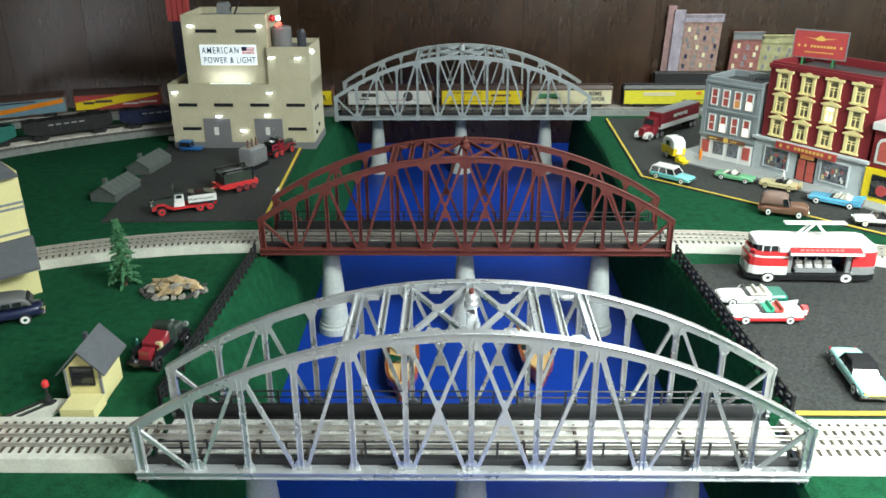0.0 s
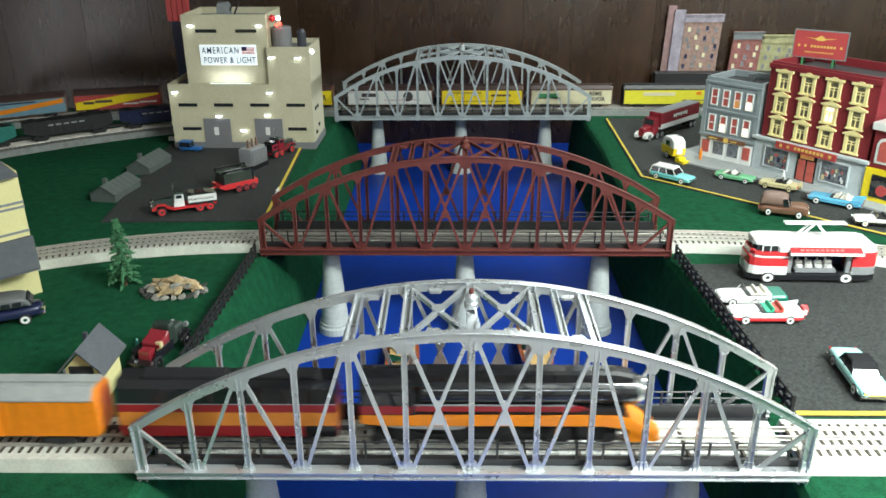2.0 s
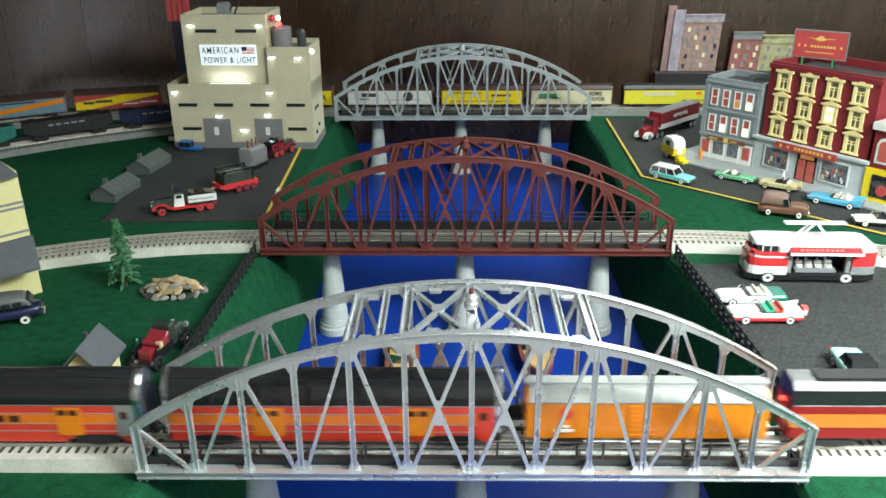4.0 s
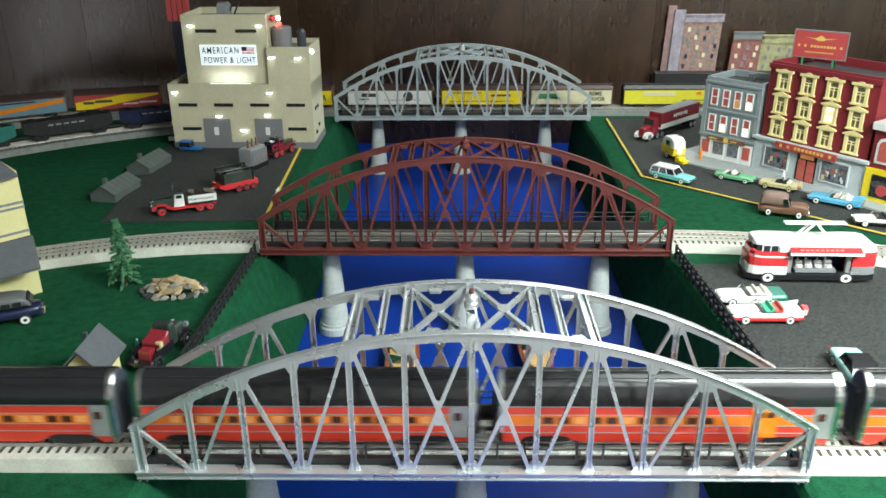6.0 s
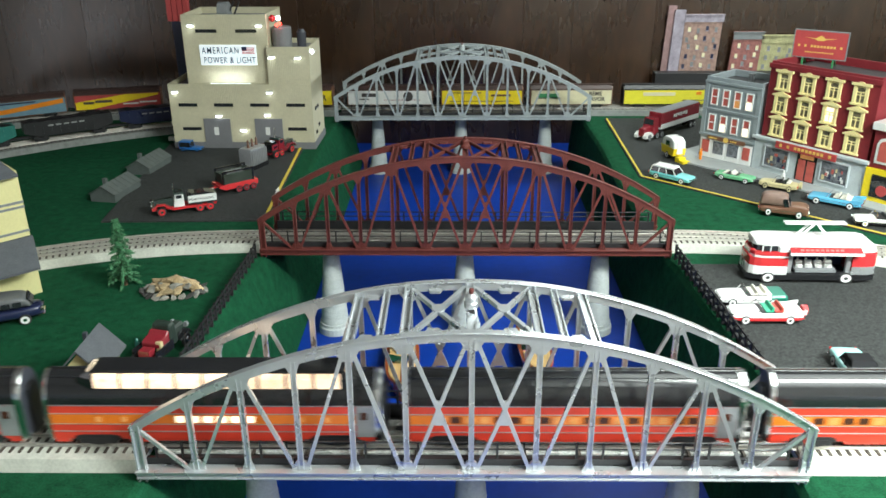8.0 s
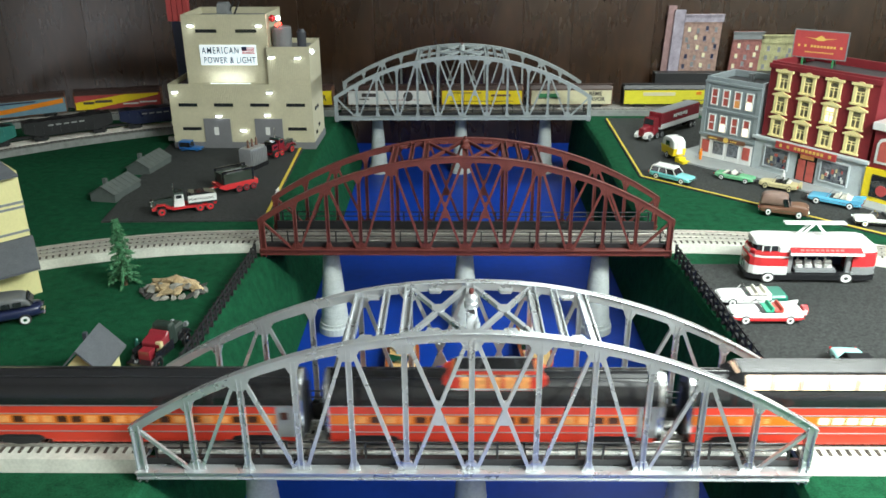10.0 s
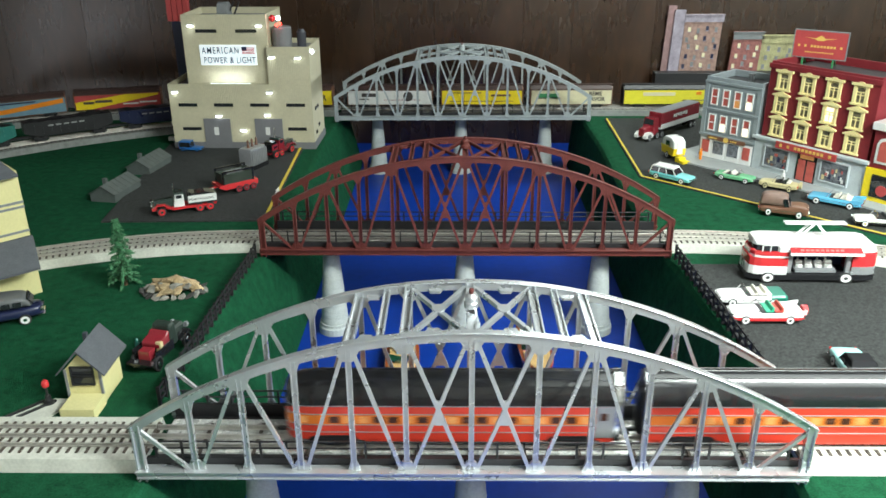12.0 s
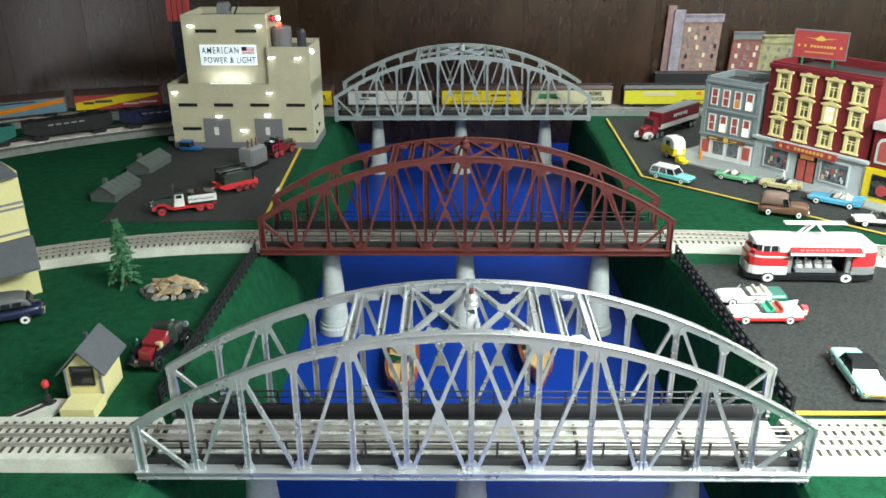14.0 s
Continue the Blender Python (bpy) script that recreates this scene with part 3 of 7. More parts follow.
    lit = [LIT_DIM, COACH_GLASS, COACH_GLASS, LIT_DIM, LIT_DIM, COACH_GLASS]
    z0, z1 = 0.0715, 0.083
    if kind == "baggage":
        for xd in (-0.13, -0.36):
            side_band("sliding_door", car, ORANGE, xd - 0.024, xd + 0.024, w + 0.0006, 0.048, 0.098, 0.0014, "orange baggage door")
            windows(car, [xd - 0.009, xd + 0.009], w + 0.0018, 0.0065, 0.085, 0.094, [COACH_GLASS])
    elif kind == "combine":
        side_band("sliding_door", car, ORANGE, -0.135, -0.095, w + 0.0006, 0.048, 0.098, 0.0014, "orange baggage door")
        windows(car, [-0.124, -0.106], w + 0.0018, 0.0065, 0.085, 0.094, [COACH_GLASS])
        windows(car, [-0.20 - 0.0245 * i for i in range(11)], w, 0.0085, z0, z1, [COACH_GLASS, COACH_GLASS, LIT_DIM])
    elif kind == "coach":
        windows(car, [-0.055 - 0.0228 * i for i in range(19)], w, 0.0080, z0, z1, [COACH_GLASS, LIT_DIM, COACH_GLASS, LIT_DIM, COACH_GLASS])
    elif kind == "dome":
        windows(car, [-0.205 - 0.0215 * i for i in range(6)], w, 0.0075, z0, z1, [LIT])
        windows(car, [-0.085, -0.125, -0.40, -0.44], w, 0.0045, z0 + 0.001, z1 - 0.002, [LIT_DIM])
    else:
        windows(car, [-0.055 - 0.0228 * i for i in range(18 if tail else 19)], w, 0.0080, z0, z1, lit)
    if kind in ("dome", "half_dome"):
        x0, x1 = (-L + 0.055, -0.035) if kind == "dome" else (-0.340, -0.180)
        n = 9 if kind == "dome" else 5
        bm = B()
        sec = lambda f, up: [(-0.0265 * f, 0.128), (0.0265 * f, 0.128), (0.0262 * f, 0.146), (0.020 * f, 0.1585 + up), (-0.020 * f, 0.1585 + up), (-0.0262 * f, 0.146)]
        loft(bm, [[(x, y, z) for y, z in sec(f, u)] for x, f, u in ((x0, 0.8, -0.014), (x0 + 0.022, 1, 0), (x1 - 0.022, 1, 0), (x1, 0.8, -0.014))])
        dome = part("dome", bm, ROOF_BLACK if kind == "dome" else RED, car, "raised glazed dome")
        step = (x1 - x0 - 0.05) / n
        for i in range(n):
            for s in (-1, 1):
                bm = B()
                a = x0 + 0.025 + step * i
                ys = (0.0268, 0.0272, 0.0226)
                loft(bm, [[(x, s * y, z) for y, z in ((0.0250, 0.131), (0.0274, 0.131), (0.0272, 0.147), (0.0232, 0.1545), (0.0215, 0.1545))]
                          for x in (a + 0.0022, a + step - 0.0022)])
                part("dome_window", bm, LIT_DOME if kind == "dome" else LIT_DIM, dome)
        if kind == "half_dome":
            bm = B()
            box(bm, x0 + 0.020, x1 - 0.020, -0.0175, 0.0175, 0.1575, 0.1600, 0.0008)
            part("dome_roof", bm, ROOF_BLACK, dome, "black dome roof panel")
            for s in (-1, 1):
                for y, z in ((0.0268, 0.1300), (0.0236, 0.1515)):
                    bm = B()
                    box(bm, x0 + 0.012, x1 - 0.012, *sorted((s * y, s * (y + 0.0016))), z, z + 0.0035)
                    part("dome_stripe", bm, CHROME, dome)
                bm = B()
                box(bm, x0 + 0.020, x1 - 0.020, *sorted((s * 0.0175, s * 0.0195)), 0.1578, 0.1612)
                part("roof_edge", bm, ALU, dome)
        for xa, xb in ((x0, x0 + 0.022), (x1, x1 - 0.022)):
            d = 0.0006 if xa > xb else -0.0006
            bm = B()
            loft(bm, [[(xa + (xb - xa) * f + d * e, y * k, z + 0.0006 * e) for f, y, k, z in ((0.12, 0.0165, -1, 0.1355), (0.12, 0.0165, 1, 0.1355), (0.85, 0.0165, 1, 0.1560), (0.85, 0.0165, -1, 0.1560))]
                      for e in (-1, 2)])
            part("dome_end_window", bm, LIT_DOME if kind == "dome" else LIT_DIM, dome)
    for s in (-1, 1):
        if not tail:
            bm = B()
            tube(bm, (-L + 0.009, s * 0.0150, zt - 0.0050), (-0.013, s * 0.0150, zt - 0.0050), 0.0009, n=6)
            part("roof_rib", bm, BLACK, car)
        for x in (-0.075, -L + 0.075):
            bm = B()
            y0, y1 = sorted((s * (w - 0.001), s * (w + 0.0014)))
            prism(bm, [(x - 0.040, zb - 0.0005), (x + 0.040, zb - 0.0005), (x + 0.034, zb + 0.0065), (x + 0.024, zb + 0.0085), (x - 0.024, zb + 0.0085), (x - 0.034, zb + 0.0065)][::s], y0, y1)
            part("bogie_opening", bm, BLACK, car)
        for x0, x1 in ((-L + 0.125, -0.125), (-0.030, -0.012)) + (() if tail else ((-L + 0.008, -L + 0.030),)):
            bm = B()
            box(bm, x0, x1, *sorted((s * (w - 0.0015), s * w)), 0.0345, zb + 0.001)
            part("skirt", bm, RED, car)
    for x in (-0.075, -L + 0.075):
        truck(car, x, RAIL_Z, 0.024)
    bm = B()
    box(bm, -L + 0.12, -0.12, -0.020, 0.020, 0.036, zb + 0.002, 0.002)
    part("underframe", bm, BLACK, car)
    bm = B()
    box(bm, -L - 0.019, -L + 0.01, -0.003, 0.003, 0.0385, 0.0435)
    part("coupler", bm, WHEEL, car)
    if kind == "observation":
        windows(car, [-L + 0.030, -L + 0.046], w - 0.0015, 0.0065, z0, z1, [LIT_DIM])
    return car


def locomotive():
    """Streamlined steam engine; nose at x = 0, tail at -0.469."""
    e = thing("steam_locomotive", pose(0, 0, 0), "black streamlined steam locomotive with orange and red skirts", "locomotive",
              group="cars of the streamliner train")
    bm = B()
    secs = []
    for x, r in ((-0.042, 0.0235), (-0.052, 0.0255), (-0.375, 0.0265)):
        secs.append([(x, r * math.cos(a), 0.1165 + r * math.sin(a)) for a in [2 * math.pi * i / 20 for i in range(20)]])
    loft(bm, secs)
    part("boiler", bm, ROOF_BLACK, e, "black boiler", smooth=True)
    bm = B()
    loft(bm, [[(x, y, z) for y, z in ((-0.017, 0.130), (0.017, 0.130), (0.0155, zt), (0.009, zt + 0.0035), (-0.009, zt + 0.0035), (-0.0155, zt))]
              for x, zt in ((-0.050, 0.143), (-0.075, 0.149), (-0.40, 0.150))])
    part("skyline_casing", bm, ROOF_BLACK, e)
    # silver smokebox front with twin headlamps
    bm = B()
    secs = []
    for x, r in ((-0.028, 0.006), (-0.030, 0.014), (-0.034, 0.0195), (-0.042, 0.0232)):
        secs.append([(x, r * math.cos(a), 0.1165 + r * math.sin(a)) for a in [2 * math.pi * i / 20 for i in range(20)]])
    loft(bm, secs)
    front = part("smokebox_front", bm, CHROME, e, "silver smokebox front", smooth=True)
    for z, mt in ((0.130, LAMP_WHITE), (0.117, LAMP_WHITE)):
        bm = B()
        tube(bm, (-0.034, 0, z), (-0.022, 0, z), 0.0062, 0.0066, 14)
        part("headlamp", bm, CHROME, front)
        bm = B()
        tube(bm, (-0.022, 0, z), (-0.0212, 0, z), 0.0054, n=14)
        part("lens", bm, mt, front)
    w = 0.0295
    # running board and skirts that sweep down to the pilot
    for s in (-1, 1):
        bm = B()
        y0, y1 = sorted((s * (w - 0.002), s * w))
        prism(bm, [(-0.435, 0.0660), (-0.095, 0.0660), (-0.062, 0.062), (-0.036, 0.049), (-0.012, 0.036), (-0.006, 0.043), (-0.028, 0.060), (-0.052, 0.078),
                   (-0.075, 0.0855), (-0.469, 0.0855), (-0.469, 0.0700)][::s], y0, y1)
        part("skirt", bm, ORANGE, e, "orange skirt")
        bm = B()
        y0, y1 = sorted((s * (w - 0.004), s * (w - 0.001)))
        prism(bm, [(-0.469, 0.0915), (-0.135, 0.0915), (-0.120, 0.0955), (-0.128, 0.1005), (-0.150, 0.1020), (-0.469, 0.1020)][::s], y0, y1)
        part("running_board", bm, DARK_RED, e, "deep red running board panel")
        bm = B()
        y0, y1 = sorted((s * (w - 0.004), s * (w - 0.0006)))
        box(bm, -0.469, -0.140, y0, y1, 0.1018, 0.1030)
        part("stripe", bm, ALU, e)
        bm = B()
        tube(bm, (-0.08, s * 0.0245, 0.128), (-0.37, s * 0.0255, 0.128), 0.0009, n=6)
        part("handrail", bm, ALU, e)
        bm = B()
        prism(bm, [(-0.43, 0.0660), (-0.30, 0.0660), (-0.31, 0.060), (-0.33, 0.0575), (-0.42, 0.061)][::s], *sorted((s * (w - 0.003), s * (w - 0.001))))
        part("cab_step", bm, ALU, e)
    bm = B()
    box(bm, -0.46, -0.06, -0.025, 0.025, 0.062, 0.096)
    box(bm, -0.45, -0.07, -0.0195, 0.0195, 0.034, 0.063)
    part("frame", bm, BLACK, e)
    bm = B()
    loft(bm, [[(x, y * k, z) for y, z in ((-0.027, 0.034), (0.027, 0.034), (0.027, zt), (-0.027, zt))] for x, k, zt in ((-0.055, 1, 0.078), (-0.030, 0.96, 0.062), (-0.008, 0.70, 0.047), (0.0, 0.35, 0.043))])
    part("pilot", bm, ORANGE, e, "orange pilot")
    # cab
    bm = B()
    pts = [(-w, 0.0855), (w, 0.0855), (w, 0.126)] + roof_section(w, 0.126, 0.1525)[1:-1] + [(-w, 0.126)]
    loft(bm, [[(x, y, z) for y, z in pts] for x in (-0.469, -0.385)])
    cab = part("cab", bm, ROOF_BLACK, e)
    windows(cab, [-0.445, -0.415], w, 0.010, 0.108, 0.122, [GLASS_DARK])
    side_band("cab_panel", cab, DARK_RED, -0.469, -0.390, w, 0.0875, 0.102, 0.0008)
    for x in (-0.40, -0.32, -0.24, -0.16):
        wheel_set(e, x, 0.0185)
    for obx in (-0.085, -0.445):
        wheel_set(e, obx, 0.009)
    for o in e.children:
        if o.name.startswith(("wheel", "axle")):
            o.location.z = RAIL_Z
    bm = B()
    for s in (-1, 1):
        y0, y1 = sorted((s * 0.0225, s * 0.0245))
        box(bm, -0.40, -0.16, y0, y1, RAIL_Z + 0.015, RAIL_Z + 0.019)
        box(bm, -0.135, -0.105, *sorted((s * 0.018, s * 0.027)), 0.045, 0.064)
    part("side_rods", bm, WHEEL, e)
    return e


def tender():
    t = thing("tender", pose(0, 0, 0), "tender with black deck and deep red and orange stripes", "tender", group="cars of the streamliner train")
    L, w = 0.337, 0.0295
    bm = B()
    pts = [(-w, 0.045), (w, 0.045), (w, 0.106), (w * 0.92, 0.130), (w * 0.6, 0.1405), (-w * 0.6, 0.1405), (-w * 0.92, 0.130), (-w, 0.106)]
    loft(bm, [[(x, y, z) for y, z in pts] for x in (-L, 0)])
    part("body", bm, ROOF_BLACK, t)
    side_band("stripe", t, DARK_RED, -L, 0, w, 0.0905, 0.104, 0.0008, "deep red stripe")
    side_band("stripe", t, DULL_ORANGE, -L, 0, w, 0.066, 0.0900, 0.0008, "orange stripe")
    side_band("stripe", t, DARK_RED, -L, -0.05, w, 0.0465, 0.0655, 0.0008, "deep red stripe")
    side_band("trim_line", t, ALU, -L, 0, w, 0.1042, 0.1052, 0.001)
    for x0, x1 in ((-0.30, -0.17), (-0.155, -0.03)):
        bm = B()
        box(bm, x0, x1, -0.014, 0.014, 0.139, 0.1445, 0.001)
        part("hatch", bm, BLACK, t)
    for x, s in ((-L, -1), (0, 1)):
        bm = B()
        box(bm, min(x, x + s * 0.002), max(x, x + s * 0.002), -w + 0.002, w - 0.002, 0.0905, 0.106)
        part("end_sheet", bm, DARK_RED, t)
        bm = B()
        box(bm, min(x, x + s * 0.002), max(x, x + s * 0.002), -w + 0.002, w - 0.002, 0.066, 0.0903)
        part("end_sheet", bm, DULL_ORANGE, t, "orange end stripe")
        bm = B()
        box(bm, min(x, x + s * 0.002), max(x, x + s * 0.002), -w + 0.002, w - 0.002, 0.047, 0.0658)
        part("end_sheet", bm, DARK_RED, t)
    bm = B()
    tube(bm, (-L - 0.003, 0.0, 0.1), (-L - 0.005, 0.0, 0.1), 0.0035, n=10)
    part("tail_lamp", bm, LAMP_RED, t)
    for x in (-0.07, -L + 0.07):
        truck(t, x, RAIL_Z, 0.028)
    bm = B()
    box(bm, -L - 0.018, 0.018, -0.003, 0.003, 0.0385, 0.0435)
    part("coupler", bm, WHEEL, t)
    return t


def boxcar(name, label, side, roof, L=0.369, w=0.0300, zb=0.045, ze=0.110, zr=0.128, group="", panel=None, bars=(), door=True, sashes=()):
    """House car; x from -L to 0. panel: colour of a signboard along the side; bars: (x0, x1, z0, z1, material) print on it."""
    c = thing(name, pose(0, 0, 0), label, "freight car", group=group)
    bm = B()
    prism(bm, [(-w, zb), (w, zb), (w, ze), (0.6 * w, zr - 0.004), (-0.6 * w, zr - 0.004), (-w, ze)], -L, 0, "x")
    part("body", bm, side, c)
    bm = B()
    prism(bm, [(-w - 0.002, ze - 0.001), (w + 0.002, ze - 0.001), (w + 0.002, ze + 0.0015), (w * 0.62, zr), (-w * 0.62, zr), (-w - 0.002, ze + 0.0015)], -L + 0.004, -0.004, "x")
    rf = part("roof", bm, roof, c)
    bm = B()
    box(bm, -L - 0.003, 0.003, -0.008, 0.008, zr + 0.001, zr + 0.0035)
    part("roof_walk", bm, roof, c)
    n = 13
    for i in range(n + 1):
        bm = B()
        x = -L + 0.006 + (L - 0.012) * i / n
        prism(bm, [(-w - 0.002, ze + 0.0015), (-w * 0.62, zr), (w * 0.62, zr), (w + 0.002, ze + 0.0015), (w * 0.62, zr + 0.0014), (-w * 0.62, zr + 0.0014)], x - 0.001, x + 0.001, "x")
        part("roof_rib", bm, roof, rf)
    for s in (-1, 1):
        if panel is None:
            for i in range(17):
                x = -L + 0.012 + (L - 0.024) * i / 16
                if door and abs(x + L / 2) < 0.034:
                    continue
                bm = B()
                box(bm, x - 0.0012, x + 0.0012, *sorted((s * w, s * (w + 0.0010))), zb + 0.002, ze - 0.002)
                part("side_rib", bm, side, c)
            if door:
                bm = B()
                box(bm, -L / 2 - 0.030, -L / 2 + 0.030, *sorted((s * w, s * (w + 0.0022))), zb + 0.001, ze - 0.003, 0.0006)
                d = part("sliding_door", bm, side, c)
                for k in range(7):
                    bm = B()
                    z = zb + 0.006 + k * 0.0085
                    box(bm, -L / 2 - 0.027, -L / 2 + 0.027, *sorted((s * (w + 0.0022), s * (w + 0.0032))), z, z + 0.003)
                    part("door_rib", bm, side, d)
        else:
            bm = B()
            box(bm, -L + 0.004, -0.004, *sorted((s * w, s * (w + 0.0012))), zb + 0.004, ze - 0.004)
            part("side_panel", bm, panel, c)
    for x0, x1, z0, z1, mt in bars:
        bm = B()
        box(bm, x0, x1, -w - 0.0034, -w - 0.0010, z0, z1)
        part("printed_bar", bm, mt, c)
    for pts, mt in sashes:
        bm = B()
        prism(bm, pts, -w - 0.0024, -w - 0.0010)
        part("painted_sash", bm, mt, c)
    for x, s in ((-L, -1), (0, 1)):
        for k in range(5):
            bm = B()
            z = zb + 0.010 + k * 0.013
            box(bm, *sorted((x, x + s * 0.0018)), -w + 0.003, w - 0.003, z, z + 0.006)
            part("end_rib", bm, side, c)
    for x in (-0.065, -L + 0.065):
        truck(c, x, RAIL_Z, 0.020)
    bm = B()
    box(bm, -L + 0.01, -0.01, -0.012, 0.012, 0.036, zb + 0.001)
    box(bm, -L - 0.017, 0.017, -0.003, 0.003, 0.0385, 0.0435)
    part("underframe", bm, BLACK, c)
    return c


# positions along the loop: nose of the engine by time, and the front end of each car behind it
NOSE = [(0.0, -0.764), (0.4, -0.526), (1.0, -0.220), (1.5, 0.045), (2.2, 0.400), (3.0, 0.801), (3.2, 0.902), (5.3, 2.031), (5.5, 2.142), (6.5, 2.666),
        (7.6, 3.185), (8.1, 3.418), (10.3, 4.510), (10.8, 4.775), (11.4, 5.099), (12.0, 5.408), (12.8, 5.809), (14.0, 6.40)]
TRAIN = []


def train():
    TRAIN.append((locomotive(), 0.0, 0.469))
    TRAIN.append((tender(), -0.506, 0.337))
    bc = boxcar("boxcar", "orange ribbed boxcar with a grey metal roof", ORANGE, GREY_ROOF, group="cars of the streamliner train",
                bars=[(-0.318, -0.304, 0.066, 0.0695, WHITE), (-0.325, -0.297, 0.058, 0.062, WHITE)])
    for sy in (-1, 1):
        bm = B()
        tube(bm, (-0.309, sy * 0.0300, 0.090), (-0.309, sy * 0.0316, 0.090), 0.0105, n=24)
        part("round_emblem", bm, RED, bc, "red round emblem")
    TRAIN.append((bc, -0.877, 0.369))
    kinds = ["baggage", "combine", "coach", "lounge", "dome", "half_dome", "lounge", "observation"]
    labels = ["red and orange streamlined baggage car with black roof", "red and orange streamlined combine car with baggage door",
              "red and orange streamlined coach with dark windows", "red and orange streamlined coach with lit windows",
              "red and orange dome car with a long lit glass dome", "red and orange lounge car with a short lit dome",
              "red and orange streamlined coach with lit windows", "red and orange observation car with a rounded tail"]
    for i, (k, lab) in enumerate(zip(kinds, labels)):
        TRAIN.append((passenger_car(lab, k), -1.284 - 0.556 * i, CAR_L))


def nose_at(t):
    for (a, u), (b, v) in zip(NOSE, NOSE[1:]):
        if t <= b:
            return u + (v - u) * (t - a) / (b - a)


def car_pose(front, length):
    """The pose of a car whose front end is at that place along the loop, by its two bogies."""
    a, b = oval(front - 0.075), oval(front - length + 0.075)
    p, q = Vector((a[0], a[1], 0)), Vector((b[0], b[1], 0))
    d = (p - q).normalized()
    c = (p + q) / 2 + d * (length / 2)
    return Matrix.Translation(c) @ Matrix.Rotation(math.atan2(d.y, d.x), 4, "Z")

# ---- road vehicles ----
TYRE = material("black_rubber", (0.02, 0.02, 0.021), 0.75, vary=0.15, scale=80)
TEAL = material("turquoise_enamel", (0.20, 0.62, 0.64), 0.22, vary=0.04, scale=30, coat=0.6)
PALE_TEAL = material("pale_turquoise_enamel", (0.38, 0.76, 0.73), 0.22, vary=0.04, scale=30, coat=0.6)
MINT = material("mint_green_enamel", (0.17, 0.50, 0.26), 0.22, vary=0.04, scale=30, coat=0.6)
SKY = material("light_blue_enamel", (0.12, 0.45, 0.68), 0.22, vary=0.04, scale=30, coat=0.6)
CAR_RED = material("red_enamel", (0.60, 0.035, 0.040), 0.22, vary=0.04, scale=30, coat=0.6)
CAR_WHITE = material("white_enamel", (0.80, 0.80, 0.79), 0.22, vary=0.03, scale=30, coat=0.6)
CAR_BLACK = material("black_enamel", (0.012, 0.012, 0.014), 0.2, vary=0.1, scale=30, coat=0.6)
TAN = material("tan_enamel", (0.55, 0.48, 0.26), 0.35, vary=0.06, scale=30)
SEAT_WHITE = material("pale_vinyl", (0.70, 0.68, 0.60), 0.5, vary=0.08, scale=50)
SEAT_GREEN = material("green_vinyl", (0.03, 0.42, 0.24), 0.4, vary=0.08, scale=50)
SEAT_RED = material("red_vinyl", (0.60, 0.07, 0.05), 0.4, vary=0.08, scale=50)
FADED_PINK = material("faded_pink_lettering", (0.60, 0.12, 0.11), 0.4, vary=0.08, scale=50)
DARK_HOOD = material("dark_green_hood_enamel", (0.030, 0.045, 0.040), 0.25, vary=0.1, scale=40, coat=0.6)
MAROON = material("maroon_enamel", (0.24, 0.02, 0.03), 0.25, vary=0.05, scale=30, coat=0.5)


def road_wheel(parent, x, y, r, s, wall=CAR_WHITE, wide=None):
    bm = B()
    wd = wide or r * 0.55
    tube(bm, (0, -s * wd, 0), (0, -s * 0.0006, 0), r, n=18)
    tube(bm, (0, -s * 0.0006, 0), (0, 0, 0), r, r * 0.86, n=18)
    w = part("wheel", bm, TYRE, parent, m=pose(x, y, r))
    bm = B()
    tube(bm, (0, -s * 0.001, 0), (0, s * 0.0004, 0), r * 0.74, n=18)
    part("whitewall" if wall is CAR_WHITE else "rim", bm, wall, w)
    bm = B()
    tube(bm, (0, -s * 0.001, 0), (0, s * 0.0012, 0), r * 0.40, r * 0.30, n=12)
    part("hubcap", bm, CHROME, w)


def frustum(bm, bot, top):
    """Between two rectangles (x0, x1, half width, z)."""
    a = [bm.verts.new(p) for p in ((bot[0], -bot[2], bot[3]), (bot[1], -bot[2], bot[3]), (bot[1], bot[2], bot[3]), (bot[0], bot[2], bot[3]))]
    b = [bm.verts.new(p) for p in ((top[0], -top[2], top[3]), (top[1], -top[2], top[3]), (top[1], top[2], top[3]), (top[0], top[2], top[3]))]
    bm.faces.new(a[::-1])
    bm.faces.new(b)
    for i in range(4):
        bm.faces.new((a[i], a[(i + 1) % 4], b[(i + 1) % 4], b[i]))


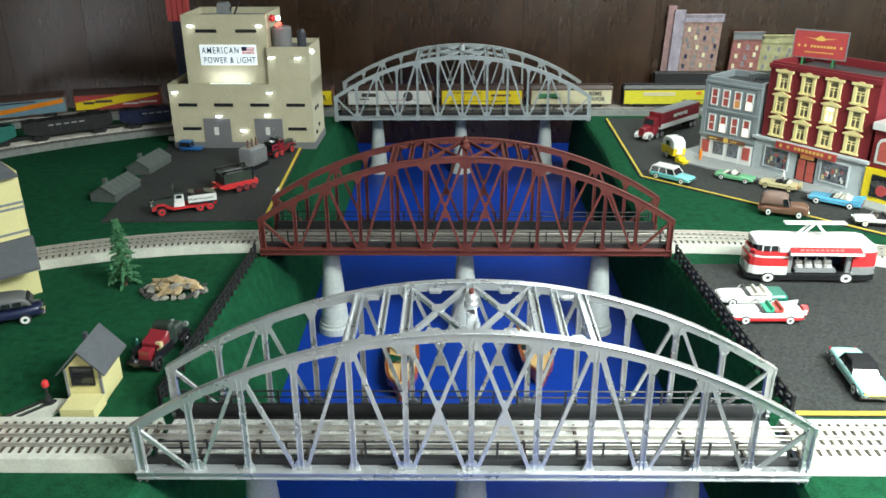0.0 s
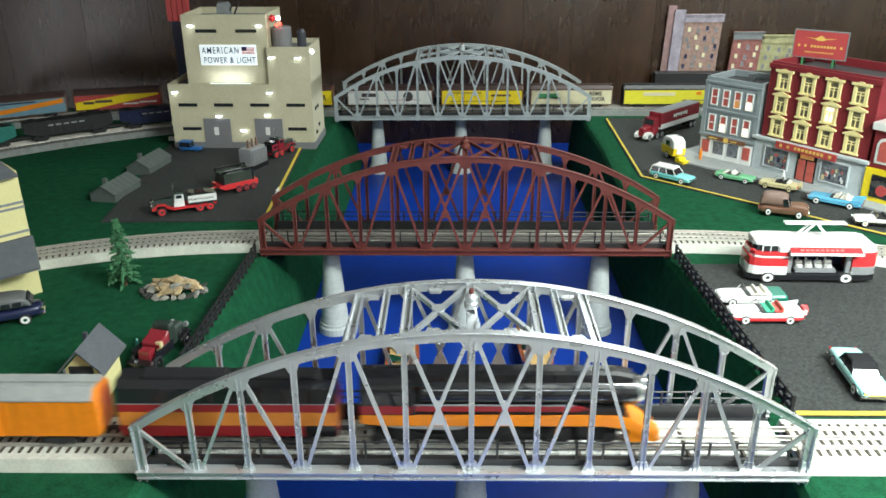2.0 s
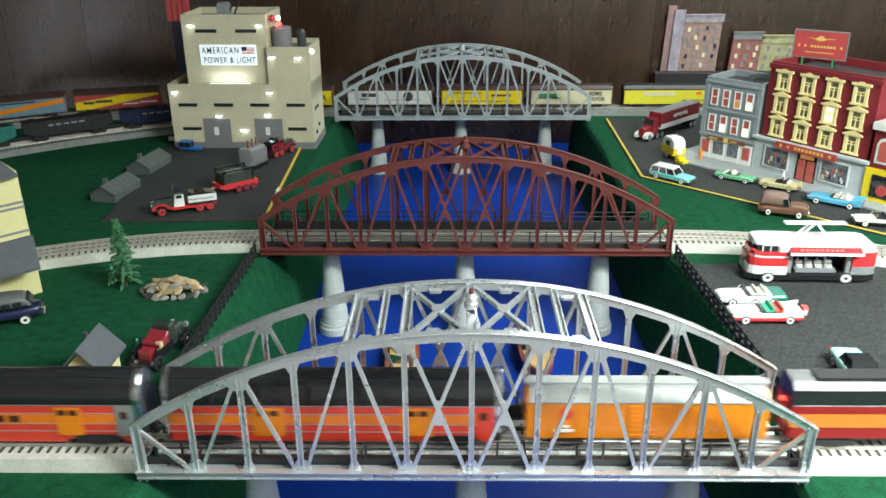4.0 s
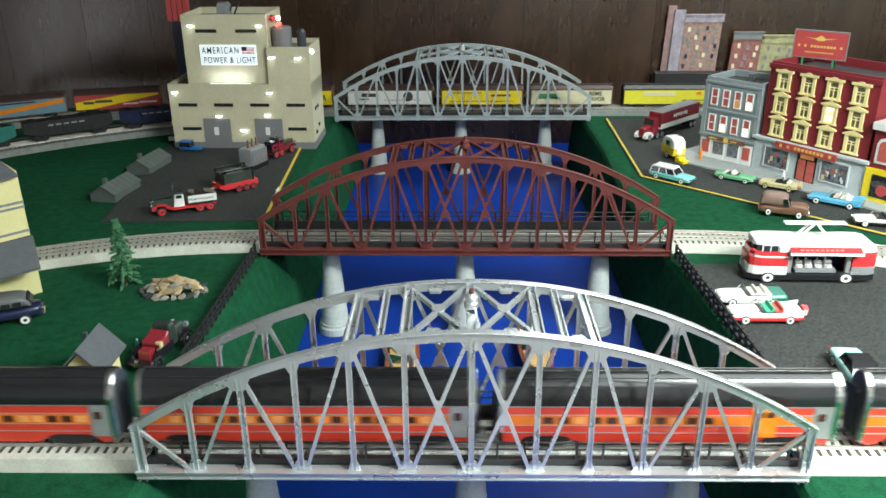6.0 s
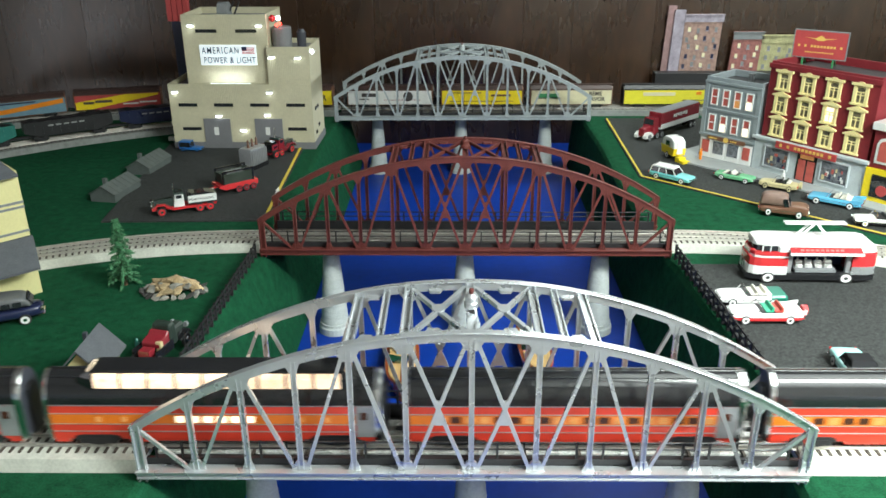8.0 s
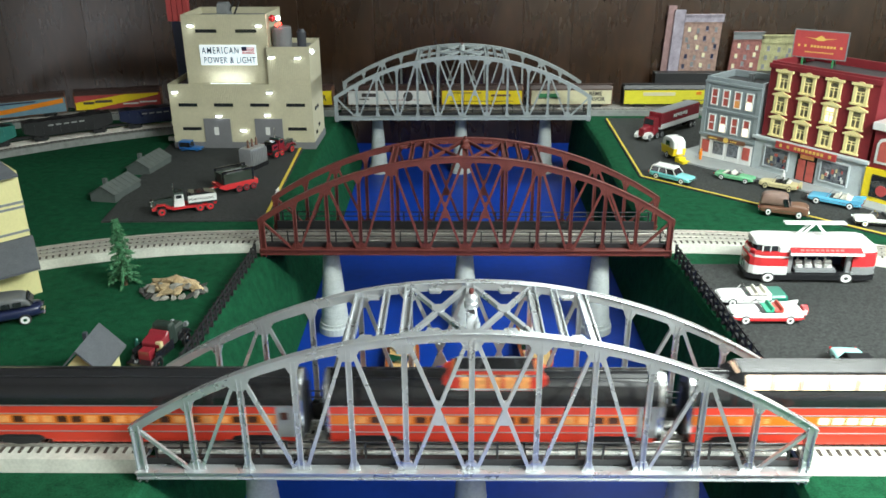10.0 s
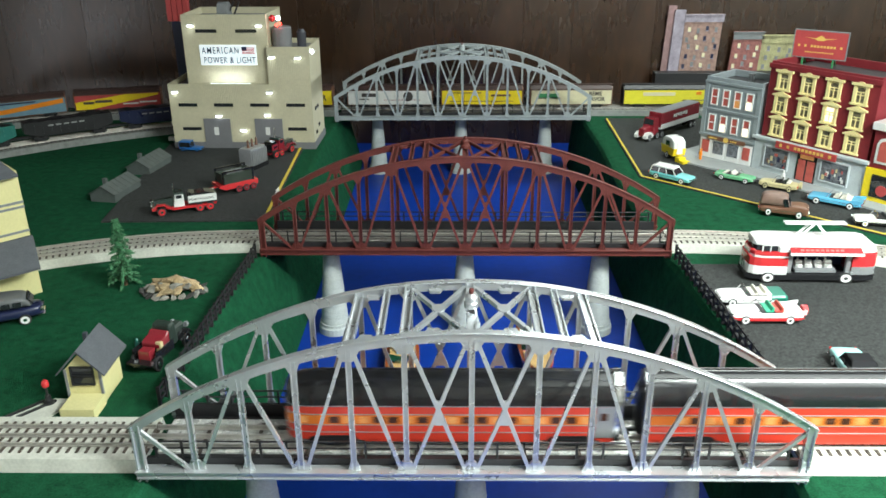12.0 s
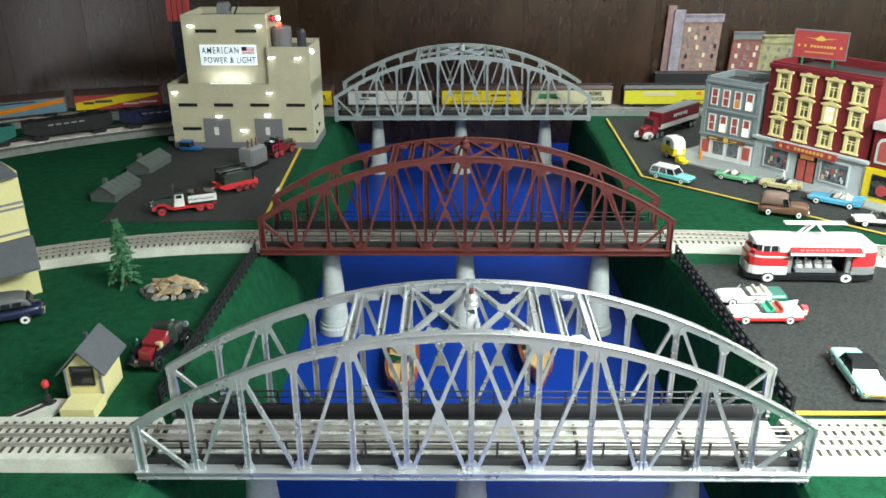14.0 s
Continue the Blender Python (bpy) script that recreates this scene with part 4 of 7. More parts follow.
def auto(m, label, L, body, top=None, lower=None, style="hardtop", seats=(), fins=False, spare=None, boot=None, rim=CAR_WHITE, group="parked cars"):
    """A model car, x forward, standing on z = 0, L metres long."""
    c = thing("car", m, label, "car", group=group)
    W = 0.185 * L
    tail = 0.190 if fins else 0.165
    st = [(-0.5, 0.86, 0.085, tail - 0.02), (-0.475, 0.96, 0.060, tail), (-0.30, 1.0, 0.045, 0.172), (-0.05, 1.0, 0.045, 0.166), (0.18, 1.0, 0.045, 0.170),
          (0.40, 0.98, 0.050, 0.162), (0.475, 0.93, 0.060, 0.150), (0.5, 0.80, 0.085, 0.128)]
    if style == "van":
        st = [(x, w, zb, {0.18: 0.235, 0.40: 0.225, 0.475: 0.205, 0.5: 0.17}.get(x, zt)) for x, w, zb, zt in st]
    if style in ("van", "jeep"):
        st = [(x, w * (0.97 if x > 0.15 else 1), zb, zt) for x, w, zb, zt in st]
    bm = B()
    loft(bm, [[(x * L, y * W * w, z * L) for y, z in ((-0.94, zb), (0.94, zb), (1.0, zb + 0.02), (1.0, zt - 0.035), (0.93, zt - 0.010), (0.70, zt), (-0.70, zt),
                                                      (-0.93, zt - 0.010), (-1.0, zt - 0.035), (-1.0, zb + 0.02))] for x, w, zb, zt in st])
    soften(part("body", bm, body, c))
    if lower:
        bm = B()
        loft(bm, [[(x * L * 1.003, y * W * w * 1.012, z * L) for y, z in ((-0.97, zb), (0.97, zb), (1.02, zb + 0.012), (1.02, 0.105), (1.0, 0.116), (-1.0, 0.116), (-1.02, 0.105), (-1.02, zb + 0.012))] for x, w, zb, zt in st])
        soften(part("side_panel", bm, lower, c, "contrasting lower side panel"))
    for s in (-1, 1):
        bm = B()
        box(bm, -0.46 * L, 0.44 * L, *sorted((s * W * 0.995, s * W * 1.02)), 0.112 * L, 0.118 * L)
        part("trim_strip", bm, CHROME, c)
    # glasshouse
    z0 = 0.160 * L
    if style == "hardtop":
        zr = 0.285 * L
        g0, g1 = (-0.30 * L, 0.17 * L, W * 0.90, z0), (-0.21 * L, 0.05 * L, W * 0.72, zr)
    elif style == "coupe":
        zr = 0.270 * L
        g0, g1 = (-0.22 * L, 0.16 * L, W * 0.86, z0), (-0.15 * L, 0.05 * L, W * 0.70, zr)
    elif style == "wagon":
        zr = 0.300 * L
        g0, g1 = (-0.47 * L, 0.16 * L, W * 0.92, z0), (-0.42 * L, 0.06 * L, W * 0.76, zr)
    elif style == "van":
        zr = 0.40 * L
        g0, g1 = (-0.49 * L, 0.14 * L, W * 0.96, z0), (-0.47 * L, 0.05 * L, W * 0.80, zr)
    elif style == "jeep":
        zr = 0.40 * L
        g0, g1 = (-0.47 * L, 0.05 * L, W * 0.94, z0), (-0.45 * L, 0.02 * L, W * 0.88, zr)
    else:
        g0 = None
    if g0:
        bm = B()
        frustum(bm, g0, g1)
        if style == "van":
            bm.free()
            bm = B()
            loft(bm, [[(x * L, y * W * w, z * L) for y, z in ((-1, 0.15), (1, 0.15), (1, 0.75 * zt), (0.86, 0.95 * zt), (0.5, zt), (-0.5, zt), (-0.86, 0.95 * zt), (-1, 0.75 * zt))]
                      for x, w, zt in ((-0.495, 0.84, 0.28), (-0.47, 0.94, 0.36), (-0.36, 0.97, 0.40), (-0.05, 0.96, 0.40), (0.06, 0.92, 0.375), (0.125, 0.86, 0.235), (0.17, 0.80, 0.19))])
            vb = part("van_body", bm, top or body, c)
            soften(vb)
            bm = B()
            loft(bm, [[(x * L + e, y * W * 0.74, z * L + e * 0.5) for x, z, y in ((0.072, 0.352, -0.9), (0.072, 0.352, 0.9), (0.118, 0.252, 1), (0.118, 0.252, -1))] for e in (-0.001, 0.0009)])
            part("windscreen", bm, GLASS_DARK, vb)
            for k in (-1, 1):
                bm = B()
                prism(bm, [(-0.035 * L, 0.235 * L), (0.085 * L, 0.235 * L), (0.055 * L, 0.325 * L), (-0.035 * L, 0.325 * L)], *sorted((k * W * 0.90, k * W * 0.965)))
                part("door_window", bm, GLASS_DARK, vb)
        else:
            bevelled(part("glasshouse", bm, GLASS_DARK, c), 0.008 * L)
        if style == "van":
            g0 = None
    if g0:
        bm = B()
        d = 0.012 * L
        mid = lambda f: tuple(a + (b - a) * f for a, b in zip(g0, g1))
        lo = mid({"wagon": 0.78, "coupe": 0.42}.get(style, 0.80))
        loft(bm, [[(x, y, z) for x, y in ((q[0] - e, -q[2] - e), (q[1] + e, -q[2] - e), (q[1] + e, q[2] + e), (q[0] - e, q[2] + e))]
                  for q, z, e in ((lo, lo[3], 0.004 * L), (g1, g1[3], 0.006 * L), (tuple(v * 0.9 for v in g1[:3]) + (0,), g1[3] + d, 0.0))])
        bevelled(part("roof", bm, top or body, c), 0.018 * L)
        xs = [0.0, 1.0] + ([0.34, 0.66] if style == "wagon" else [0.42] if style in ("hardtop", "coupe") else [])
        if style in ("hardtop", "coupe", "wagon", "jeep"):
            for f in xs:
                for s in (-1, 1):
                    bm = B()
                    p = (g0[0] + (g0[1] - g0[0]) * f, s * g0[2], g0[3])
                    q = (g1[0] + (g1[1] - g1[0]) * f, s * g1[2], g1[3])
                    beam(bm, p, q, 0.016 * L, 0.012 * L)
                    part("pillar", bm, top or body, c)
    if style == "van":
        for s in (-1, 1):
            bm = B()
            y0, y1 = sorted((s * W * 0.86, s * W * 0.965))
            prism(bm, [(0.0, 0.19 * L), (0.105 * L, 0.19 * L), (0.055 * L, 0.33 * L), (0.0, 0.33 * L)][::s], y0, y1)
            part("side_window", bm, GLASS_DARK, c)
        bm = B()
        loft(bm, [[(0.135 * L, -W * 0.84, 0.19 * L), (0.135 * L, W * 0.84, 0.19 * L), (0.055 * L, W * 0.76, 0.33 * L), (0.055 * L, -W * 0.76, 0.33 * L)],
                  [(0.150 * L, -W * 0.80, 0.19 * L), (0.150 * L, W * 0.80, 0.19 * L), (0.080 * L, W * 0.72, 0.33 * L), (0.080 * L, -W * 0.72, 0.33 * L)]])
        part("windscreen", bm, GLASS_DARK, c)
    if style == "open":
        bm = B()
        box(bm, -0.21 * L, 0.10 * L, -W * 0.80, W * 0.80, 0.150 * L, 0.174 * L, 0.002)
        part("interior", bm, BLACK, c)
        for i, mt in enumerate(seats):
            x = (-0.02 - 0.13 * i) * L
            bm = B()
            prism(bm, [(x - 0.05 * L, 0.165 * L), (x + 0.05 * L, 0.165 * L), (x + 0.05 * L, 0.185 * L), (x - 0.015 * L, 0.190 * L), (x - 0.035 * L, 0.235 * L), (x - 0.06 * L, 0.235 * L)], -W * 0.74, W * 0.74)
            part("seat", bm, mt, c)
        for s in (-1, 1):
            bm = B()
            beam(bm, (0.15 * L, s * W * 0.84, 0.163 * L), (0.095 * L, s * W * 0.72, 0.25 * L), 0.010 * L, 0.010 * L)
            part("windscreen_post", bm, CHROME, c)
        bm = B()
        beam(bm, (0.095 * L, -W * 0.73, 0.25 * L), (0.095 * L, W * 0.73, 0.25 * L), 0.010 * L, 0.010 * L, (0, 0, 1))
        part("windscreen_rail", bm, CHROME, c)
        bm = B()
        loft(bm, [[(-0.30 * L, y, 0.168 * L), (-0.21 * L, y, 0.168 * L), (-0.21 * L, y, 0.195 * L), (-0.28 * L, y, 0.19 * L)] for y in (-W * 0.8, W * 0.8)])
        part("folded_hood", bm, SEAT_WHITE, c)
    if fins:
        for s in (-1, 1):
            bm = B()
            prism(bm, [(-0.51 * L, 0.15 * L), (-0.25 * L, 0.165 * L), (-0.44 * L, 0.205 * L), (-0.52 * L, 0.215 * L)][::s], *sorted((s * W * 0.86, s * W * 0.97)))
            part("tail_fin", bm, body, c)
    for x in (-0.30, 0.315):
        for s in (-1, 1):
            road_wheel(c, x * L, s * W * 1.015, 0.068 * L, s, rim)
    for x, s in ((-0.505, -1), (0.505, 1)):
        bm = B()
        box(bm, *sorted((x * L, (x - s * 0.02) * L)), -W * 0.98, W * 0.98, 0.062 * L, 0.088 * L, 0.0008)
        part("bumper", bm, CHROME, c)
    bm = B()
    box(bm, 0.488 * L, 0.502 * L, -W * 0.55, W * 0.55, 0.092 * L, 0.120 * L)
    part("grille", bm, CHROME, c)
    for s in (-1, 1):
        bm = B()
        tube(bm, (0.475 * L, s * W * 0.72, 0.122 * L), (0.502 * L, s * W * 0.72, 0.122 * L), 0.021 * L, n=10)
        part("headlamp", bm, CHROME, c)
        bm = B()
        tube(bm, (-0.50 * L, s * W * 0.80, 0.13 * L), (-0.515 * L, s * W * 0.80, 0.13 * L), 0.016 * L, n=8)
        part("tail_lamp", bm, CAR_RED, c)
    if boot:
        bm = B()
        loft(bm, [[(x * L, y * W * w, z * L) for y, z in ((-1.02, 0.10), (1.02, 0.10), (1.02, zt - 0.03), (0.9, zt), (-0.9, zt), (-1.02, zt - 0.03))] for x, w, zt in ((-0.515, 0.88, 0.165), (-0.48, 0.97, 0.182), (-0.27, 1.0, 0.180))])
        part("boot_lid", bm, boot, c, "green boot lid")
    if spare:
        bm = B()
        tube(bm, (-0.515 * L, 0, 0.145 * L), (-0.58 * L, 0, 0.145 * L), 0.075 * L, n=14)
        part("spare_wheel_cover", bm, spare, c)
    return c


def show_bus(m):
    """Streamlined exhibition coach with its side opened on a stage and a lamp bar raised from its roof; x forward."""
    L, W, H = 0.262, 0.042, 0.106
    b = thing("exhibition_bus", m, "red and white streamlined exhibition bus with an open side stage", "bus", group="parked cars")

    def sec(x, w, zb, zt, zs):
        return [(x, y * w, z) for y, z in ((-1, zb), (1, zb), (1, zs), (0.93, zt - 0.006), (0.72, zt), (-0.72, zt), (-0.93, zt - 0.006), (-1, zs))]
    # floor tray and roof shell with the stage opening between them on both sides
    bm = B()
    loft(bm, [sec(x, w, 0.008, 0.026, 0.024) for x, w in ((-L / 2, W * 0.82), (-L / 2 + 0.02, W), (L / 2 - 0.03, W), (L / 2, W * 0.72))])
    bevelled(part("chassis", bm, CAR_BLACK, b), 0.004)
    bm = B()
    loft(bm, [sec(x, w, 0.083, zt, 0.092) for x, w, zt in ((-L / 2 + 0.001, W * 0.70, 0.090), (-L / 2 + 0.006, W * 0.84, 0.099), (-L / 2 + 0.014, W * 0.93, H - 0.001), (-L / 2 + 0.028, W * 0.98, H + 0.002), (-L / 2 + 0.05, W, H + 0.003), (L / 2 - 0.085, W, H + 0.002), (L / 2 - 0.06, W * 0.99, H - 0.001))])
    bevelled(part("roof", bm, CAR_WHITE, b), 0.004)
    # rear end block
    bm = B()
    loft(bm, [sec(x, w, 0.024, 0.0845, 0.08) for x, w in ((-L / 2, W * 0.74), (-L / 2 + 0.005, W * 0.86), (-L / 2 + 0.014, W * 0.95), (-L / 2 + 0.026, W * 0.99), (-L / 2 + 0.052, W))])
    bevelled(part("rear_body", bm, CAR_RED, b), 0.004)
    bm = B()
    loft(bm, [sec(x, w * 1.01, 0.024, 0.047, 0.0465) for x, w in ((-L / 2 - 0.0006, W * 0.75), (-L / 2 + 0.005, W * 0.87), (-L / 2 + 0.014, W * 0.96), (-L / 2 + 0.026, W), (-L / 2 + 0.052, W * 1.004))])
    bevelled(part("rear_skirt", bm, SILVER, b, "ribbed chrome rear skirt"), 0.004)
    # cab: white base, red band, high cupola with wrap-round windscreen
    cab = [(L / 2 - 0.080, W), (L / 2 - 0.040, W), (L / 2 - 0.024, W * 0.96), (L / 2 - 0.012, W * 0.86), (L / 2 - 0.004, W * 0.70), (L / 2, W * 0.46)]
    bm = B()
    loft(bm, [sec(x, w, 0.022, 0.046, 0.0455) for x, w in cab])
    bevelled(part("cab_base", bm, CAR_WHITE, b), 0.004)
    bm = B()
    loft(bm, [sec(x - (0.002 if i == 5 else 0), w * 1.005, 0.045, 0.068, 0.0675) for i, (x, w) in enumerate(cab)])
    bevelled(part("cab_band", bm, CAR_RED, b), 0.004)
    bm = B()
    loft(bm, [sec(x - (0.005 if i >= 4 else 0), w * 0.985, 0.067, 0.073, 0.0725) for i, (x, w) in enumerate(cab)])
    bevelled(part("cab_moulding", bm, CAR_WHITE, b), 0.004)
    bm = B()
    loft(bm, [sec(x, w, 0.072, 0.084, 0.0835) for x, w in ((L / 2 - 0.080, W * 0.98), (L / 2 - 0.030, W * 0.94), (L / 2 - 0.012, W * 0.75), (L / 2 - 0.006, W * 0.5))])
    bevelled(part("cab_shoulder", bm, CAR_RED, b), 0.004)
    bm = B()
    loft(bm, [sec(x, w, 0.083, 0.098, 0.0975) for x, w in ((L / 2 - 0.065, W * 0.86), (L / 2 - 0.032, W * 0.84), (L / 2 - 0.016, W * 0.66), (L / 2 - 0.011, W * 0.42))])
    bevelled(part("windscreen", bm, GLASS_DARK, b), 0.004)
    bm = B()
    loft(bm, [sec(x, w, 0.097, 0.112, 0.104) for x, w in ((L / 2 - 0.10, W * 0.80), (L / 2 - 0.070, W * 0.89), (L / 2 - 0.030, W * 0.87), (L / 2 - 0.014, W * 0.68), (L / 2 - 0.009, W * 0.44))])
    bevelled(part("cupola", bm, CAR_WHITE, b), 0.004)
    for s in (-1, 1):
        for i in range(3):
            bm = B()
            x = L / 2 - 0.058 + i * 0.016
            box(bm, x - 0.001, x + 0.001, *sorted((s * W * 0.80, s * W * 0.88)), 0.083, 0.098)
            part("window_post", bm, CAR_WHITE, b)
    for i in range(7):
        bm = B()
        y = -0.021 + 0.007 * i
        x = L / 2 - 0.002 - abs(y) * 0.28
        box(bm, x, x + 0.004, y - 0.002, y + 0.002, 0.022, 0.046)
        part("grille_bar", bm, CHROME, b)
    # stage inside
    bm = B()
    box(bm, -L / 2 + 0.052, L / 2 - 0.080, -0.016, -0.012, 0.024, 0.084)
    part("stage_back_wall", bm, NAVY, b)
    bm = B()
    box(bm, -0.052, 0.032, -0.006, 0.036, 0.026, 0.034, 0.001)
    part("display_plinth", bm, GREY_PAINT, b)
    for i in range(4):
        bm = B()
        x = 0.022 - 0.020 * i
        box(bm, x - 0.008, x + 0.007, 0.006, 0.026, 0.034, 0.043, 0.002)
        tube(bm, (x - 0.007, 0.017, 0.047), (x + 0.007, 0.017, 0.047), 0.0050 + 0.001 * (i % 2), n=12)
        tube(bm, (x + 0.003 * (i % 2), 0.012, 0.043), (x + 0.003 * (i % 2), 0.012, 0.056), 0.0022, n=8)
        tube(bm, (x, 0.026, 0.040), (x, 0.029, 0.040), 0.0042, n=10)
        part("exhibit", bm, CAR_WHITE, b, "white machine exhibit")
    for x in (-0.074, 0.046):
        bm = B()
        box(bm, x - 0.005, x + 0.005, 0.030, 0.038, 0.026, 0.083, 0.001)
        part("stage_column", bm, ALU, b)
    bm = B()
    loft(bm, [[(x, W * 0.99, 0.094), (x, W * 1.30, 0.085), (x, W * 1.30, 0.087), (x, W * 0.97, 0.097)] for x in (-0.092, 0.052)])
    fl = part("raised_side_flap", bm, CAR_RED, b, "red raised side flap")
    bm = B()
    loft(bm, [[(x, W * 1.30, 0.0845), (x, W * 1.38, 0.0820), (x, W * 1.38, 0.0850), (x, W * 1.30, 0.0875)] for x in (-0.094, 0.054)])
    part("flap_edge", bm, CAR_WHITE, fl)
    for i in range(9):
        bm = B()
        x = -0.055 + 0.010 * i
        loft(bm, [[(xx, W * 1.08, 0.0942), (xx, W * 1.18, 0.0913), (xx, W * 1.18, 0.0900), (xx, W * 1.08, 0.0930)] for xx in (x, x + 0.007)])
        part("lettering_bar", bm, FADED_PINK, fl)
    # lamp bar on its raised frame
    bm = B()
    for p, q in (((0.030, 0.008, H), (-0.001, 0.008, 0.144)), ((-0.038, 0.008, H), (-0.009, 0.008, 0.144)), ((0.030, -0.008, H), (-0.001, -0.008, 0.144)), ((-0.038, -0.008, H), (-0.009, -0.008, 0.144))):
        beam(bm, p, q, 0.005, 0.003)
    mast = part("lamp_frame", bm, CAR_WHITE, b)
    bm = B()
    box(bm, -0.068, 0.058, -0.009, 0.009, 0.143, 0.148, 0.002)
    part("lamp_bar", bm, CAR_WHITE, mast)
    for x in (-0.072, 0.088):
        for s in (-1, 1):
            road_wheel(b, x, s * W * 1.01, 0.0145, s, CAR_WHITE, 0.010)
    return b


def lorry(m, label, cabmat, bed, L=0.17, rim=CAR_RED, white=True, group="heavy haulage convoy"):
    """Bonneted heavy truck with a ballast body, x forward."""
    c = thing("truck", m, label, "truck", group=group)
    W = 0.024
    bm = B()
    box(bm, -L / 2, L / 2, -0.010, 0.010, 0.014, 0.020)
    part("chassis", bm, cabmat, c)
    bm = B()
    loft(bm, [[(x, -w, 0.022), (x, w, 0.022), (x, w, z - 0.004), (x, w * 0.7, z), (x, -w * 0.7, z), (x, -w, z - 0.004)] for x, w, z in ((L / 2 - 0.062, 0.014, 0.046), (L / 2 - 0.006, 0.011, 0.043))])
    bevelled(part("bonnet", bm, DARK_HOOD, c, "dark green bonnet"), 0.003)
    bm = B()
    box(bm, L / 2 - 0.007, L / 2 - 0.001, -0.012, 0.012, 0.018, 0.044, 0.001)
    part("radiator", bm, CHROME, c)
    for s in (-1, 1):
        bm = B()
        y0, y1 = sorted((s * 0.012, s * W))
        prism(bm, [(L / 2 - 0.06, 0.020), (L / 2 - 0.052, 0.023), (L / 2 - 0.036, 0.034), (L / 2 - 0.016, 0.034), (L / 2 - 0.002, 0.022), (L / 2 - 0.002, 0.018), (L / 2 - 0.016, 0.030), (L / 2 - 0.034, 0.030), (L / 2 - 0.048, 0.018)][::s], y0, y1)
        part("mudguard", bm, cabmat, c)
        bm = B()
        tube(bm, (L / 2 - 0.004, s * 0.016, 0.032), (L / 2 + 0.002, s * 0.016, 0.032), 0.0035, n=10)
        part("headlamp", bm, CHROME, c)
        bm = B()
        box(bm, -L / 2 + 0.02, L / 2 - 0.055, *sorted((s * 0.014, s * W)), 0.015, 0.022)
        part("running_board", bm, cabmat, c)
    bm = B()
    frustum(bm, (L / 2 - 0.090, L / 2 - 0.060, 0.021, 0.020), (L / 2 - 0.088, L / 2 - 0.066, 0.019, 0.058))
    cab = part("cab", bm, WHITE if white else cabmat, c)
    for s in (-1, 1):
        bm = B()
        box(bm, L / 2 - 0.084, L / 2 - 0.068, *sorted((s * 0.0185, s * 0.0206)), 0.046, 0.055)
        part("side_window", bm, GLASS_DARK, cab)
    bm = B()
    frustum(bm, (L / 2 - 0.066, L / 2 - 0.0625, 0.017, 0.046), (L / 2 - 0.068, L / 2 - 0.065, 0.016, 0.056))
    part("windscreen", bm, GLASS_DARK, cab)
    bm = B()
    frustum(bm, (L / 2 - 0.092, L / 2 - 0.063, 0.0215, 0.058), (L / 2 - 0.088, L / 2 - 0.068, 0.018, 0.063))
    part("cab_roof", bm, DARK_HOOD, cab)
    bm = B()
    tube(bm, (L / 2 - 0.064, 0.018, 0.045), (L / 2 - 0.064, 0.018, 0.092), 0.0016, n=8)
    part("exhaust_stack", bm, CHROME, c)
    # open body with sides
    x0, x1 = -L / 2, L / 2 - 0.100
    bm = B()
    box(bm, x0, x1, -W, W, 0.026, 0.030)
    bd = part("body_floor", bm, BLACK, c)
    for a in ((x0, x1, -W, -W + 0.0025), (x0, x1, W - 0.0025, W), (x0, x0 + 0.0025, -W + 0.0025, W - 0.0025), (x1 - 0.0025, x1, -W + 0.0025, W - 0.0025)):
        bm = B()
        box(bm, *a, 0.030, 0.050)
        part("body_side", bm, bed if a[1] - a[0] > 0.01 else CAR_BLACK, bd)
    bm = B()
    loft(bm, [[(x, -W + 0.003, 0.030), (x, W - 0.003, 0.030), (x, W - 0.006, z), (x, -W + 0.006, z)] for x, z in ((x0 + 0.004, 0.050), (x0 + 0.03, 0.056), (x1 - 0.02, 0.055), (x1 - 0.004, 0.058))])
    part("ballast_load", bm, CAR_BLACK, bd)
    if white:
        words("HEAVY HAULING", 0.0088, CAR_BLACK, bd, pose(x1 - 0.002, W + 0.0004, 0.0365, 0, 0, 180), 0.0003)
        words("HEAVY HAULING", 0.0088, CAR_BLACK, bd, pose(x0 + 0.002, -W - 0.0004, 0.0365), 0.0003)
    for i in range(0 if white else 8):
        for s in (-1, 1):
            bm = B()
            x = x0 + 0.008 + i * (x1 - x0 - 0.016) / 8
            box(bm, x, x + 0.005, *sorted((s * W, s * (W + 0.0006))), 0.037, 0.043)
            part("lettering_bar", bm, CAR_BLACK, bd)
    for x in (L / 2 - 0.026, -L / 2 + 0.020, -L / 2 + 0.048):
        for s in (-1, 1):
            road_wheel(c, x, s * W, 0.0125, s, rim, 0.009)
    return c


def low_trailer(m, label, load):
    t = thing("trailer", m, label, "trailer", group="heavy haulage convoy")
    bm = B()
    prism(bm, [(-0.062, 0.016), (0.045, 0.016), (0.062, 0.024), (0.062, 0.032), (-0.062, 0.032)], -0.029, 0.029)
    part("bed", bm, CAR_RED, t)
    bm = B()
    beam(bm, (0.058, 0, 0.024), (0.095, 0, 0.018), 0.006, 0.005, (0, 0, 1))
    part("drawbar", bm, CAR_RED, t)
    for i in range(3):
        for s in (-1, 1):
            road_wheel(t, -0.046 + 0.024 * i, s * 0.031, 0.011, s, MAROON, 0.008)
    ld = thing("machinery_load", m @ pose(0, 0, 0.032), load, "machine load", group="heavy haulage loads")
    return t, ld


